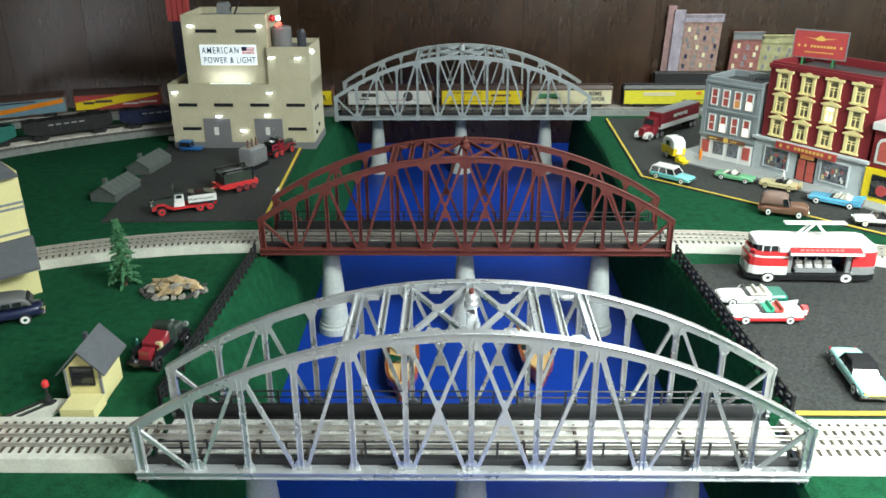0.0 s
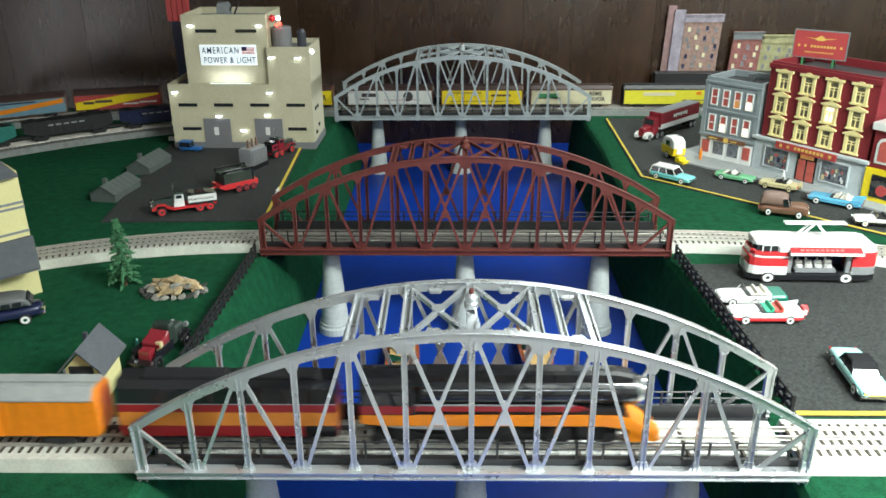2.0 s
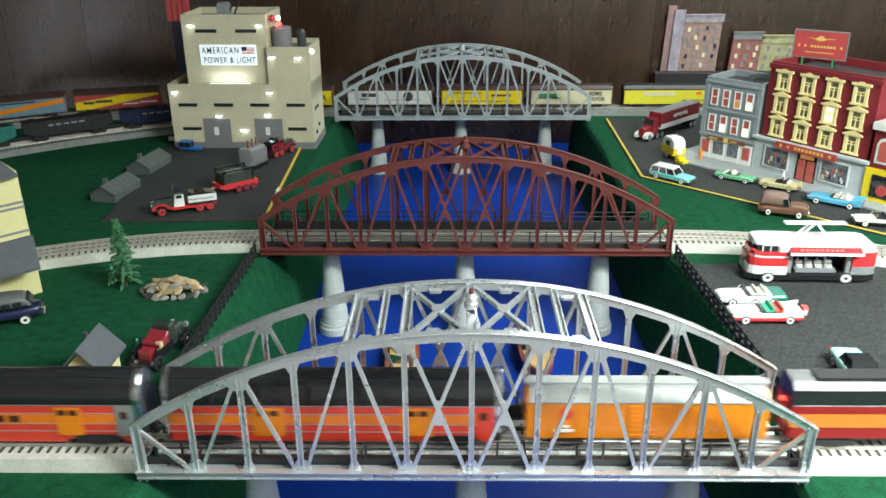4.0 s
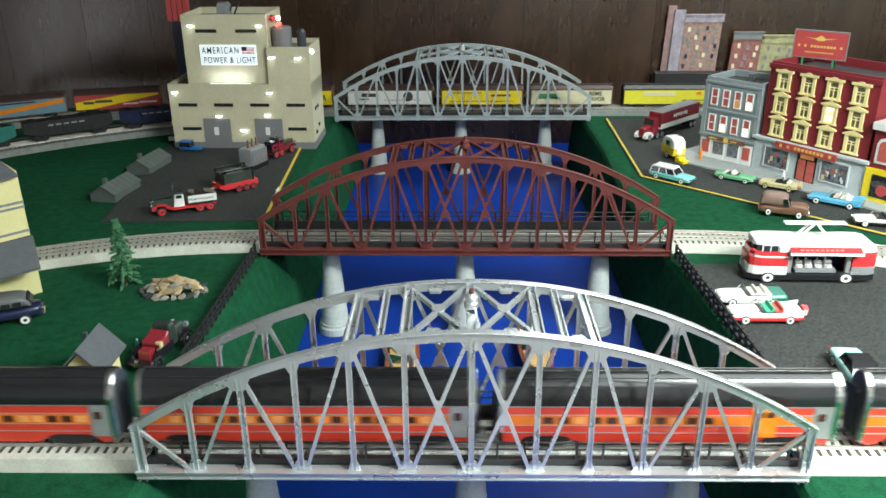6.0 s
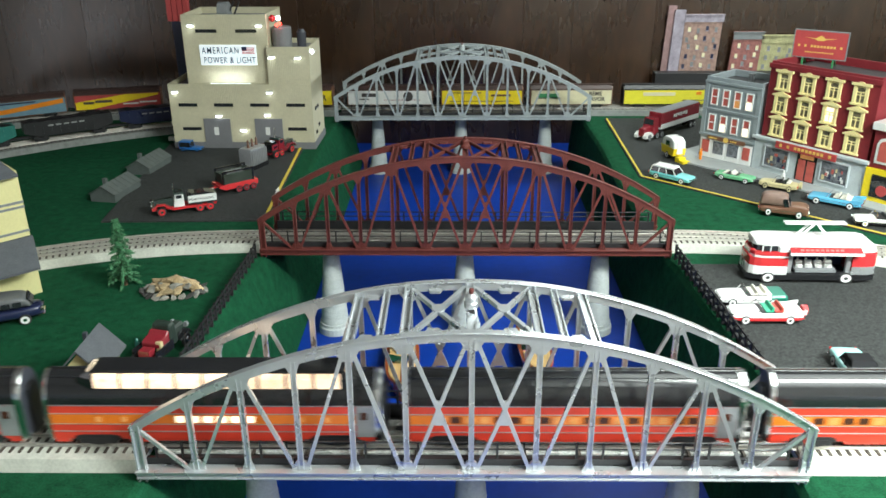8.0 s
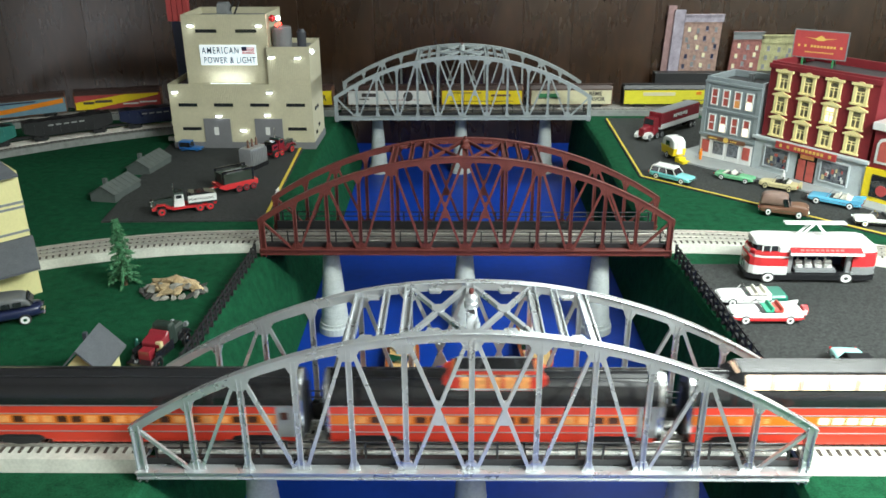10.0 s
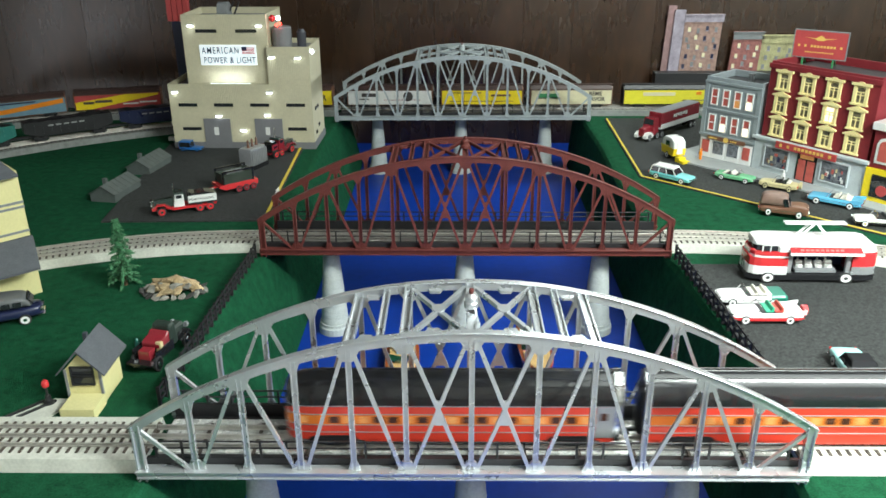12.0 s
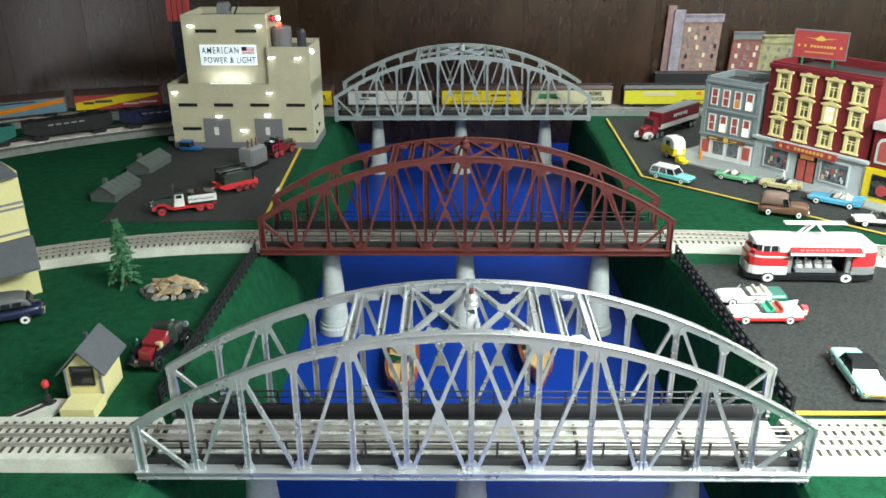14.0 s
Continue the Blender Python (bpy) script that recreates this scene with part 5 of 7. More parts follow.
def heavy_convoy():
    a = math.degrees(math.atan2(1.13 - 1.208, -0.869 + 0.71))
    lorry(pose(-0.792, 1.168, 0.004, 0, 0, a - 3), "red and black bonneted heavy truck with a white body side", CAR_RED, WHITE, 0.178)
    t, ld = low_trailer(pose(-0.692, 1.352, 0.004, 0, 0, -140), "red six-wheel low trailer behind the heavy truck", "dark green cylindrical machine in a frame on the red trailer")
    bm = B()
    tube(bm, (-0.024, 0, 0.020), (0.030, 0, 0.020), 0.014, n=20)
    part("drum", bm, GREY_PAINT, ld)
    machine = material("dark_green_machine", (0.030, 0.042, 0.032), 0.5, vary=0.25, scale=60)
    for s in (-1, 1):
        bm = B()
        prism(bm, [(-0.046, 0.0), (0.046, 0.0), (0.054, 0.030), (-0.054, 0.030)], *sorted((s * 0.0215, s * 0.0245)))
        part("side_plate", bm, machine, ld)
        bm = B()
        prism(bm, [(-0.0213, 0.0), (0.0213, 0.0), (0.0213, 0.030), (-0.0213, 0.030)], *sorted((s * 0.046, s * 0.0485)), axis="x")
        part("end_plate", bm, machine, ld)
    for x in (-0.048, 0.048):
        for s in (-1, 1):
            bm = B()
            beam(bm, (x, s * 0.0268, 0), (x, s * 0.0268, 0.038), 0.004, 0.004)
            part("frame_post", bm, CAR_BLACK, ld)
    for s in (-1, 1):
        bm = B()
        beam(bm, (-0.05, s * 0.0268, 0.038), (0.05, s * 0.0268, 0.038), 0.004, 0.004)
        part("frame_rail", bm, CAR_BLACK, ld)
    tr = thing("transformer", pose(-0.688, 1.585, 0.004, 0, 0, -115) @ Matrix.Diagonal((0.85, 0.85, 1.08, 1)), "large pale grey finned transformer in front of the power plant", "transformer")
    bm = B()
    box(bm, -0.045, 0.045, -0.026, 0.026, 0.012, 0.066, 0.003)
    part("tank", bm, ALU, tr)
    for i in range(9):
        for s in (-1, 1):
            bm = B()
            x = -0.040 + 0.010 * i
            box(bm, x - 0.0025, x + 0.0025, *sorted((s * 0.026, s * 0.034)), 0.016, 0.060)
            part("cooling_fin", bm, ALU, tr)
    for x in (-0.025, 0.0, 0.025):
        bm = B()
        lathe(bm, [(0.006, 0.066), (0.006, 0.070), (0.004, 0.072), (0.006, 0.076), (0.004, 0.080), (0.005, 0.084), (0.002, 0.090)], (x, 0, 0), 12)
        part("insulator", bm, BROWN, tr)
    bm = B()
    box(bm, -0.055, 0.055, -0.028, 0.028, 0.0, 0.012)
    part("skid", bm, CAR_BLACK, tr)
    lorry(pose(-0.632, 1.735, 0.004, 0, 0, 62), "deep red heavy truck at the rear of the convoy", MAROON, MAROON, 0.13, white=False)


def articulated_lorry():
    a = math.degrees(math.atan2(-0.273, -0.28))
    t = thing("articulated_lorry", pose(0.765, 2.005, 0.004, 0, 0, a), "maroon tractor with a long maroon and white box trailer", "lorry", group="parked cars")
    bm = B()
    box(bm, -0.19, 0.075, -0.027, 0.027, 0.038, 0.092, 0.004)
    tr = part("trailer_body", bm, MAROON, t)
    bm = B()
    box(bm, -0.188, 0.073, -0.0276, 0.0276, 0.032, 0.050, 0.001)
    part("trailer_skirt", bm, WHITE, tr)
    bm = B()
    box(bm, -0.186, 0.071, -0.0255, 0.0255, 0.0915, 0.0935)
    part("trailer_roof", bm, GREY_PAINT, tr)
    for i in range(8):
        for s in (-1, 1):
            bm = B()
            x = -0.10 + 0.012 * i
            box(bm, x, x + 0.009, *sorted((s * 0.027, s * 0.0276)), 0.063 + 0.002 * (i % 3), 0.076)
            part("lettering_bar", bm, WHITE, tr)
    bm = B()
    frustum(bm, (0.082, 0.120, 0.024, 0.018), (0.084, 0.110, 0.021, 0.078))
    cab = part("cab", bm, MAROON, t)
    bm = B()
    frustum(bm, (0.111, 0.1165, 0.019, 0.055), (0.104, 0.1120, 0.017, 0.073))
    part("windscreen", bm, GLASS_DARK, cab)
    bm = B()
    loft(bm, [[(x, -w, 0.018), (x, w, 0.018), (x, w, z - 0.003), (x, w * 0.7, z), (x, -w * 0.7, z), (x, -w, z - 0.003)] for x, w, z in ((0.118, 0.013, 0.052), (0.158, 0.011, 0.046))])
    part("bonnet", bm, MAROON, cab)
    for s in (-1, 1):
        bm = B()
        prism(bm, [(0.115, 0.018), (0.125, 0.030), (0.15, 0.032), (0.163, 0.022), (0.163, 0.012), (0.12, 0.012)][::s], *sorted((s * 0.011, s * 0.026)))
        part("mudguard", bm, WHITE, cab)
    bm = B()
    box(bm, -0.18, 0.12, -0.01, 0.01, 0.012, 0.033)
    part("chassis", bm, CAR_BLACK, t)
    for x in (0.14, 0.09, 0.06, -0.14, -0.165):
        for s in (-1, 1):
            road_wheel(t, x, s * 0.0265, 0.0125, s, GREY_PAINT, 0.009)


def camper():
    c = thing("camper_trailer", pose(0.718, 1.690, 0.004, 0, 0, -74) @ Matrix.Diagonal((0.80, 0.80, 0.92, 1)), "small white and yellow camper trailer with rounded roof", "camper trailer", group="parked cars")
    bm = B()
    prof = [(-0.045, 0.018), (0.045, 0.018), (0.052, 0.045), (0.046, 0.070), (0.025, 0.080), (-0.025, 0.080), (-0.046, 0.070), (-0.052, 0.045)]
    prism(bm, prof, -0.028, 0.028)
    bevelled(part("body", bm, CAR_WHITE, c), 0.006)
    bm = B()
    prism(bm, [(-0.0455, 0.017), (0.0455, 0.017), (0.0525, 0.045), (-0.0525, 0.045)], -0.0286, 0.0286)
    part("lower_panel", bm, YELLOW, c)
    for s in (-1, 1):
        bm = B()
        box(bm, -0.018, 0.016, *sorted((s * 0.028, s * 0.0292)), 0.047, 0.066)
        part("side_window", bm, GLASS_DARK, c)
    bm = B()
    box(bm, 0.047, 0.053, -0.014, 0.012, 0.025, 0.068)
    part("door", bm, CAR_WHITE, c)
    for s in (-1, 1):
        road_wheel(c, 0.0, s * 0.0295, 0.013, s, CAR_WHITE, 0.008)
    st = thing("step_block", pose(0.735, 1.630, 0.004, 0, 0, -62), "small yellow step block beside the camper", "step")
    bm = B()
    prism(bm, [(-0.02, 0), (0.02, 0), (0.02, 0.008), (0.0, 0.008), (0.0, 0.016), (-0.02, 0.016)], -0.014, 0.014)
    part("treads", bm, YELLOW, st)


def old_bus():
    b = thing("old_bus", pose(-0.983, 0.500, 0.0, 0, 0, 24) @ Matrix.Diagonal((0.9, 0.85, 0.85, 1)), "vintage dark blue and grey bus beside the station", "bus")
    L, W = 0.20, 0.034

    def s8(x, w, zb, zt):
        return [(x, y * w, z) for y, z in ((-1, zb), (1, zb), (1, zt - 0.008), (0.85, zt), (-0.85, zt), (-1, zt - 0.008))]
    bm = B()
    loft(bm, [s8(x, w, 0.010, 0.042) for x, w in ((-L / 2, W * 0.9), (-L / 2 + 0.012, W), (L / 2 - 0.045, W), (L / 2 - 0.012, W * 0.8), (L / 2, W * 0.6))])
    soften(part("lower_body", bm, NAVY, b))
    bm = B()
    loft(bm, [s8(x, w * 0.97, 0.040, zt) for x, w, zt in ((-L / 2 + 0.004, W * 0.85, 0.062), (-L / 2 + 0.02, W, 0.076), (L / 2 - 0.05, W, 0.076), (L / 2 - 0.030, W * 0.93, 0.070), (L / 2 - 0.020, W * 0.85, 0.050))])
    soften(part("upper_body", bm, BUS_GREY, b))
    for i in range(6):
        for s in (-1, 1):
            bm = B()
            x = -L / 2 + 0.030 + 0.024 * i
            box(bm, x - 0.009, x + 0.009, *sorted((s * W * 0.955, s * W * 0.985)), 0.048, 0.062, 0.0006)
            part("side_window", bm, GLASS_DARK, b)
    bm = B()
    loft(bm, [[(L / 2 - 0.030, y * W, 0.066), (L / 2 - 0.019, y * W * 0.93, 0.050), (L / 2 - 0.017, y * W * 0.93, 0.051), (L / 2 - 0.027, y * W, 0.067)] for y in (-0.75, 0.75)])
    part("windscreen", bm, GLASS_DARK, b)
    for s in (-1, 1):
        bm = B()
        tube(bm, (0.0, s * (W + 0.0005), 0.028), (0.0, s * (W + 0.0012), 0.028), 0.011, n=20)
        part("badge", bm, ALU, b, m=pose(-0.02, 0, 0))
        bm = B()
        tube(bm, (L / 2 - 0.006, s * 0.017, 0.030), (L / 2 + 0.002, s * 0.017, 0.030), 0.005, n=10)
        part("headlamp", bm, CHROME, b)
        for x in (-L / 2 + 0.042, L / 2 - 0.040):
            road_wheel(b, x, s * (W + 0.001), 0.0135, s, CAR_WHITE, 0.009)
    bm = B()
    box(bm, L / 2 - 0.004, L / 2 + 0.004, -0.022, 0.022, 0.012, 0.018, 0.001)
    part("bumper", bm, CHROME, b)


def doll(name, m, label, coat, group="toy figures"):
    """A plain toy figure in one piece."""
    bm = B()
    lathe(bm, [(0.0045, 0), (0.005, 0.012), (0.0058, 0.020), (0.005, 0.027), (0.0022, 0.029), (0.0034, 0.032), (0.0034, 0.035), (0.0015, 0.038)], n=10)
    ob = part(name, bm, coat)
    ob.matrix_basis = m
    return tagged(ob, label, "figurine", group)


DARK_GREEN = material("dark_green_truck_paint", (0.022, 0.035, 0.028), 0.4, vary=0.2, scale=60)
BOOT_GREEN = material("deep_green_boot_lid", (0.0, 0.17, 0.12), 0.35, vary=0.08, scale=60)


def vintage_truck():
    d = 76
    t = thing("vintage_truck", pose(-0.594, 0.365, 0, 0, 0, d) @ Matrix.Diagonal((0.90, 1.0, 1.12, 1)), "vintage dark green and red stake truck on the grass", "truck")
    bm = B()
    box(bm, -0.075, 0.075, -0.012, 0.012, 0.012, 0.018)
    part("chassis", bm, CAR_BLACK, t)
    bm = B()
    box(bm, -0.078, 0.010, -0.026, 0.026, 0.018, 0.022)
    bed = part("load_bed", bm, CAR_BLACK, t)
    for s in (-1, 1):
        bm = B()
        box(bm, -0.055, 0.010, *sorted((s * 0.024, s * 0.026)), 0.022, 0.036)
        part("bed_side", bm, CAR_BLACK, bed)
    bm = B()
    box(bm, -0.060, -0.038, -0.014, 0.010, 0.022, 0.038, 0.001)
    part("crate", bm, MAROON, bed)
    bm = B()
    box(bm, -0.030, -0.020, -0.022, -0.010, 0.022, 0.044, 0.002)
    part("sack", bm, TAN, bed)
    bm = B()
    frustum(bm, (0.010, 0.038, 0.022, 0.018), (0.012, 0.034, 0.020, 0.060))
    bevelled(part("cab", bm, DARK_GREEN, t), 0.006)
    bm = B()
    prism(bm, [(-0.030, 0.030), (0.008, 0.030), (0.010, 0.050), (0.004, 0.053), (-0.004, 0.046), (-0.024, 0.044), (-0.031, 0.040)], -0.020, 0.020)
    bevelled(part("bench_seat", bm, MAROON, t), 0.003)
    bm = B()
    loft(bm, [[(x, -w, 0.018), (x, w, 0.018), (x, w, z - 0.004), (x, w * 0.6, z), (x, -w * 0.6, z), (x, -w, z - 0.004)] for x, w, z in ((0.038, 0.014, 0.044), (0.078, 0.011, 0.040))])
    part("bonnet", bm, DARK_GREEN, t)
    for s in (-1, 1):
        bm = B()
        tube(bm, (0.076, s * 0.015, 0.034), (0.083, s * 0.015, 0.034), 0.005, n=10)
        part("headlamp", bm, GREY_PAINT, t)
        for x in (-0.05, 0.06):
            road_wheel(t, x, s * 0.027, 0.014, s, CAR_BLACK, 0.006)
        bm = B()
        prism(bm, [(0.038, 0.020), (0.048, 0.030), (0.07, 0.031), (0.080, 0.018), (0.068, 0.027), (0.05, 0.027), (0.042, 0.018)][::s], *sorted((s * 0.014, s * 0.029)))
        part("mudguard", bm, CAR_BLACK, t)
    doll("toy_figure", pose(-0.640, 0.372, 0), "small toy figure in a dark teal coat beside the truck", TEAL_DARK)


def cars():
    G = "parked cars"
    auto(pose(0.622, 0.520, 0.004, 0, 0, 180), "white and red open convertible with green and red seats", 0.148, CAR_WHITE, lower=CAR_RED, style="open", seats=(SEAT_GREEN, SEAT_RED), spare=CAR_RED, fins=True)
    auto(pose(0.618, 0.600, 0.004, 0, 0, 180), "white open convertible with pale seats and a green tail", 0.142, CAR_WHITE, style="open", seats=(SEAT_WHITE, SEAT_WHITE), boot=BOOT_GREEN)
    auto(pose(0.712, 0.283, 0.004, 0, 0, 267), "pale turquoise and white hardtop car with a black roof", 0.158, PALE_TEAL, top=material("matte_black_vinyl", (0.014, 0.014, 0.016), 0.8, vary=0.1, scale=60, spec=0.2), style="coupe")
    auto(pose(0.657, 1.448, 0.004, 0, 0, -43), "turquoise station wagon with a white roof", 0.140, TEAL, top=CAR_WHITE, style="wagon")
    auto(pose(0.853, 1.445, 0.004, 0, 0, -37), "mint green open sports car with pale seats", 0.122, MINT, style="open", seats=(SEAT_WHITE,))
    auto(pose(0.957, 1.360, 0.004, 0, 0, 147) @ Matrix.Diagonal((0.95, 1.0, 1.22, 1)), "tan open jeep with dark seats and load", 0.118, TAN, style="open", seats=(BLACK, DARK_GREEN), spare=TAN, rim=TAN)
    auto(pose(0.890, 1.140, 0.004, 0, 0, -22) @ Matrix.Diagonal((0.93, 1.0, 1.14, 1)), "brown panel van with rounded body", 0.138, BROWN, top=material("worn_brown_roof", (0.20, 0.125, 0.10), 0.45, vary=0.12, scale=50), style="van")
    auto(pose(1.068, 1.222, 0.004, 0, 0, 145), "light blue open convertible with white seats", 0.145, SKY, style="open", seats=(SEAT_WHITE, SEAT_WHITE), fins=True)
    auto(pose(1.118, 1.060, 0.004, 0, 0, 170), "white over black car parked in the street", 0.135, CAR_WHITE, lower=CAR_BLACK, style="open", seats=(BLACK,))
    show_bus(pose(0.788, 0.735, 0.004, 0, 0, 178.5) @ Matrix.Diagonal((1.095, 1.0, 0.91, 1)))
    articulated_lorry()
    camper()
    heavy_convoy()
    b = auto(pose(-0.955, 1.785, 0.004, 0, 0, -10), "tiny strong blue jeep in front of the power plant", 0.085, STRONG_BLUE, style="jeep", rim=STRONG_BLUE)
    old_bus()
    vintage_truck()

# ---- buildings ----
CLAD = material("tan_corrugated_cladding", (0.56, 0.52, 0.37), 0.6, vary=0.06, scale=20)
DOOR_GREY = material("grey_roller_door", (0.19, 0.19, 0.20), 0.55, vary=0.06, scale=30)
BRICK_RED = material("dark_red_brick_paint", (0.20, 0.013, 0.020), 0.7, vary=0.12, scale=60, bump=0.3, bscale=350)
CREAM_TRIM = material("cream_yellow_trim", (0.88, 0.75, 0.36), 0.5, vary=0.06, scale=60)
SHOP_GREY = material("grey_shop_paint", (0.25, 0.285, 0.30), 0.65, vary=0.08, scale=40, bump=0.15, bscale=300)
SHOP_PALE = material("pale_grey_shopfront", (0.52, 0.57, 0.59), 0.6, vary=0.08, scale=40)
STATION = material("pale_yellow_station_paint", (0.64, 0.585, 0.29), 0.6, vary=0.05, scale=30)
SHINGLE = material("grey_shingle_roof", (0.080, 0.086, 0.098), 0.8, vary=0.14, scale=50, bump=0.5, bscale=300)
GREY_BALLAST = material("grey_ballast", (0.22, 0.23, 0.22), 0.9, vary=0.2, scale=60, bump=0.4, bscale=500)
PAVING = material("pale_grey_pavement", (0.34, 0.36, 0.36), 0.8, vary=0.10, scale=30, bump=0.2, bscale=300)
# brownish store panes, mottled at random
STORE_GLASS = material("mottled_brown_window_glass", (0.17, 0.15, 0.10), 0.22, vary=0.35, scale=70)
SHOP_GLASS = material("grey_display_glass", (0.15, 0.16, 0.18), 0.15, vary=0.6, scale=110)
CURTAIN = material("red_blind", (0.50, 0.10, 0.08), 0.6, vary=0.15, scale=60)
SIGN_RED = material("red_sign_board", (0.46, 0.060, 0.060), 0.5, vary=0.08, scale=30)
GOLD = material("gold_print", (0.75, 0.50, 0.12), 0.4, vary=0.05, scale=30)
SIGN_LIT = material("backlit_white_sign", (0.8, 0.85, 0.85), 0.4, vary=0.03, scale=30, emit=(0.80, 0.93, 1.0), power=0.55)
PINK_BRICK = material("faded_pink_brick_print", (0.34, 0.215, 0.18), 0.6, vary=0.4, scale=60)
RED_BRICK = material("faded_red_brick_print", (0.29, 0.11, 0.10), 0.6, vary=0.4, scale=60)
PINK_EDGE = material("faded_pink_print", (0.33, 0.20, 0.20), 0.6, vary=0.3, scale=40)
MAUVE = material("pale_mauve_print", (0.34, 0.30, 0.36), 0.6, vary=0.35, scale=30)
OLIVE_PRINT = material("pale_olive_print", (0.38, 0.36, 0.19), 0.6, vary=0.35, scale=30)


def words(text, size, mat, parent, m, depth=0.0008, bold=0.0, space=1.0):
    """Raised lettering, read from -y, its left foot at the pose."""
    cu = bpy.data.curves.new("lettering", "FONT")
    cu.body, cu.size, cu.extrude, cu.align_x = text, size, depth, "LEFT"
    cu.offset, cu.space_character = bold, space
    cu.materials.append(mat)
    ob = new("lettering", cu)
    ob.parent = parent
    ob.matrix_basis = m @ Matrix.Rotation(math.pi / 2, 4, "X")
    return ob


def ribbed(bm, x0, x1, z0, z1, y, pitch=0.0062, d=0.0011):
    """Corrugated sheet in the plane y, ribs upright."""
    n = int((x1 - x0) / pitch)
    pts = []
    for i in range(n):
        a = x0 + (x1 - x0) * i / n
        p = (x1 - x0) / n
        pts += [(a, y), (a + p * 0.6, y), (a + p * 0.68, y - d), (a + p * 0.92, y - d)]
    pts.append((x1, y))
    rows = [[bm.verts.new((x, yy, z)) for x, yy in pts] for z in (z0, z1)]
    for i in range(len(pts) - 1):
        bm.faces.new((rows[0][i], rows[0][i + 1], rows[1][i + 1], rows[1][i]))


def block(parent, x0, x1, y0, y1, z0, z1, mat, ribs=True, roof=None, name="wall", parapet=0.016):
    """A storey block: four walls of their own, a sunk roof and a parapet."""
    bm = B()
    box(bm, x0, x1, y0, y1, z0, z1 - parapet)
    core = part("roof_deck", bm, roof or mat, parent)
    t = 0.004
    for a in ((x0, x1, y0, y0 + t), (x0, x1, y1 - t, y1), (x0, x0 + t, y0 + t, y1 - t), (x1 - t, x1, y0 + t, y1 - t)):
        bm = B()
        box(bm, a[0] - 0.0012, a[1] + 0.0012, a[2] - 0.0012, a[3] + 0.0012, z0, z1)
        part(name, bm, mat, parent)
    if ribs:
        bm = B()
        ribbed(bm, x0 - 0.0012, x1 + 0.0012, z0, z1, y0 - 0.0016)
        part("cladding", bm, mat, parent)
    return core


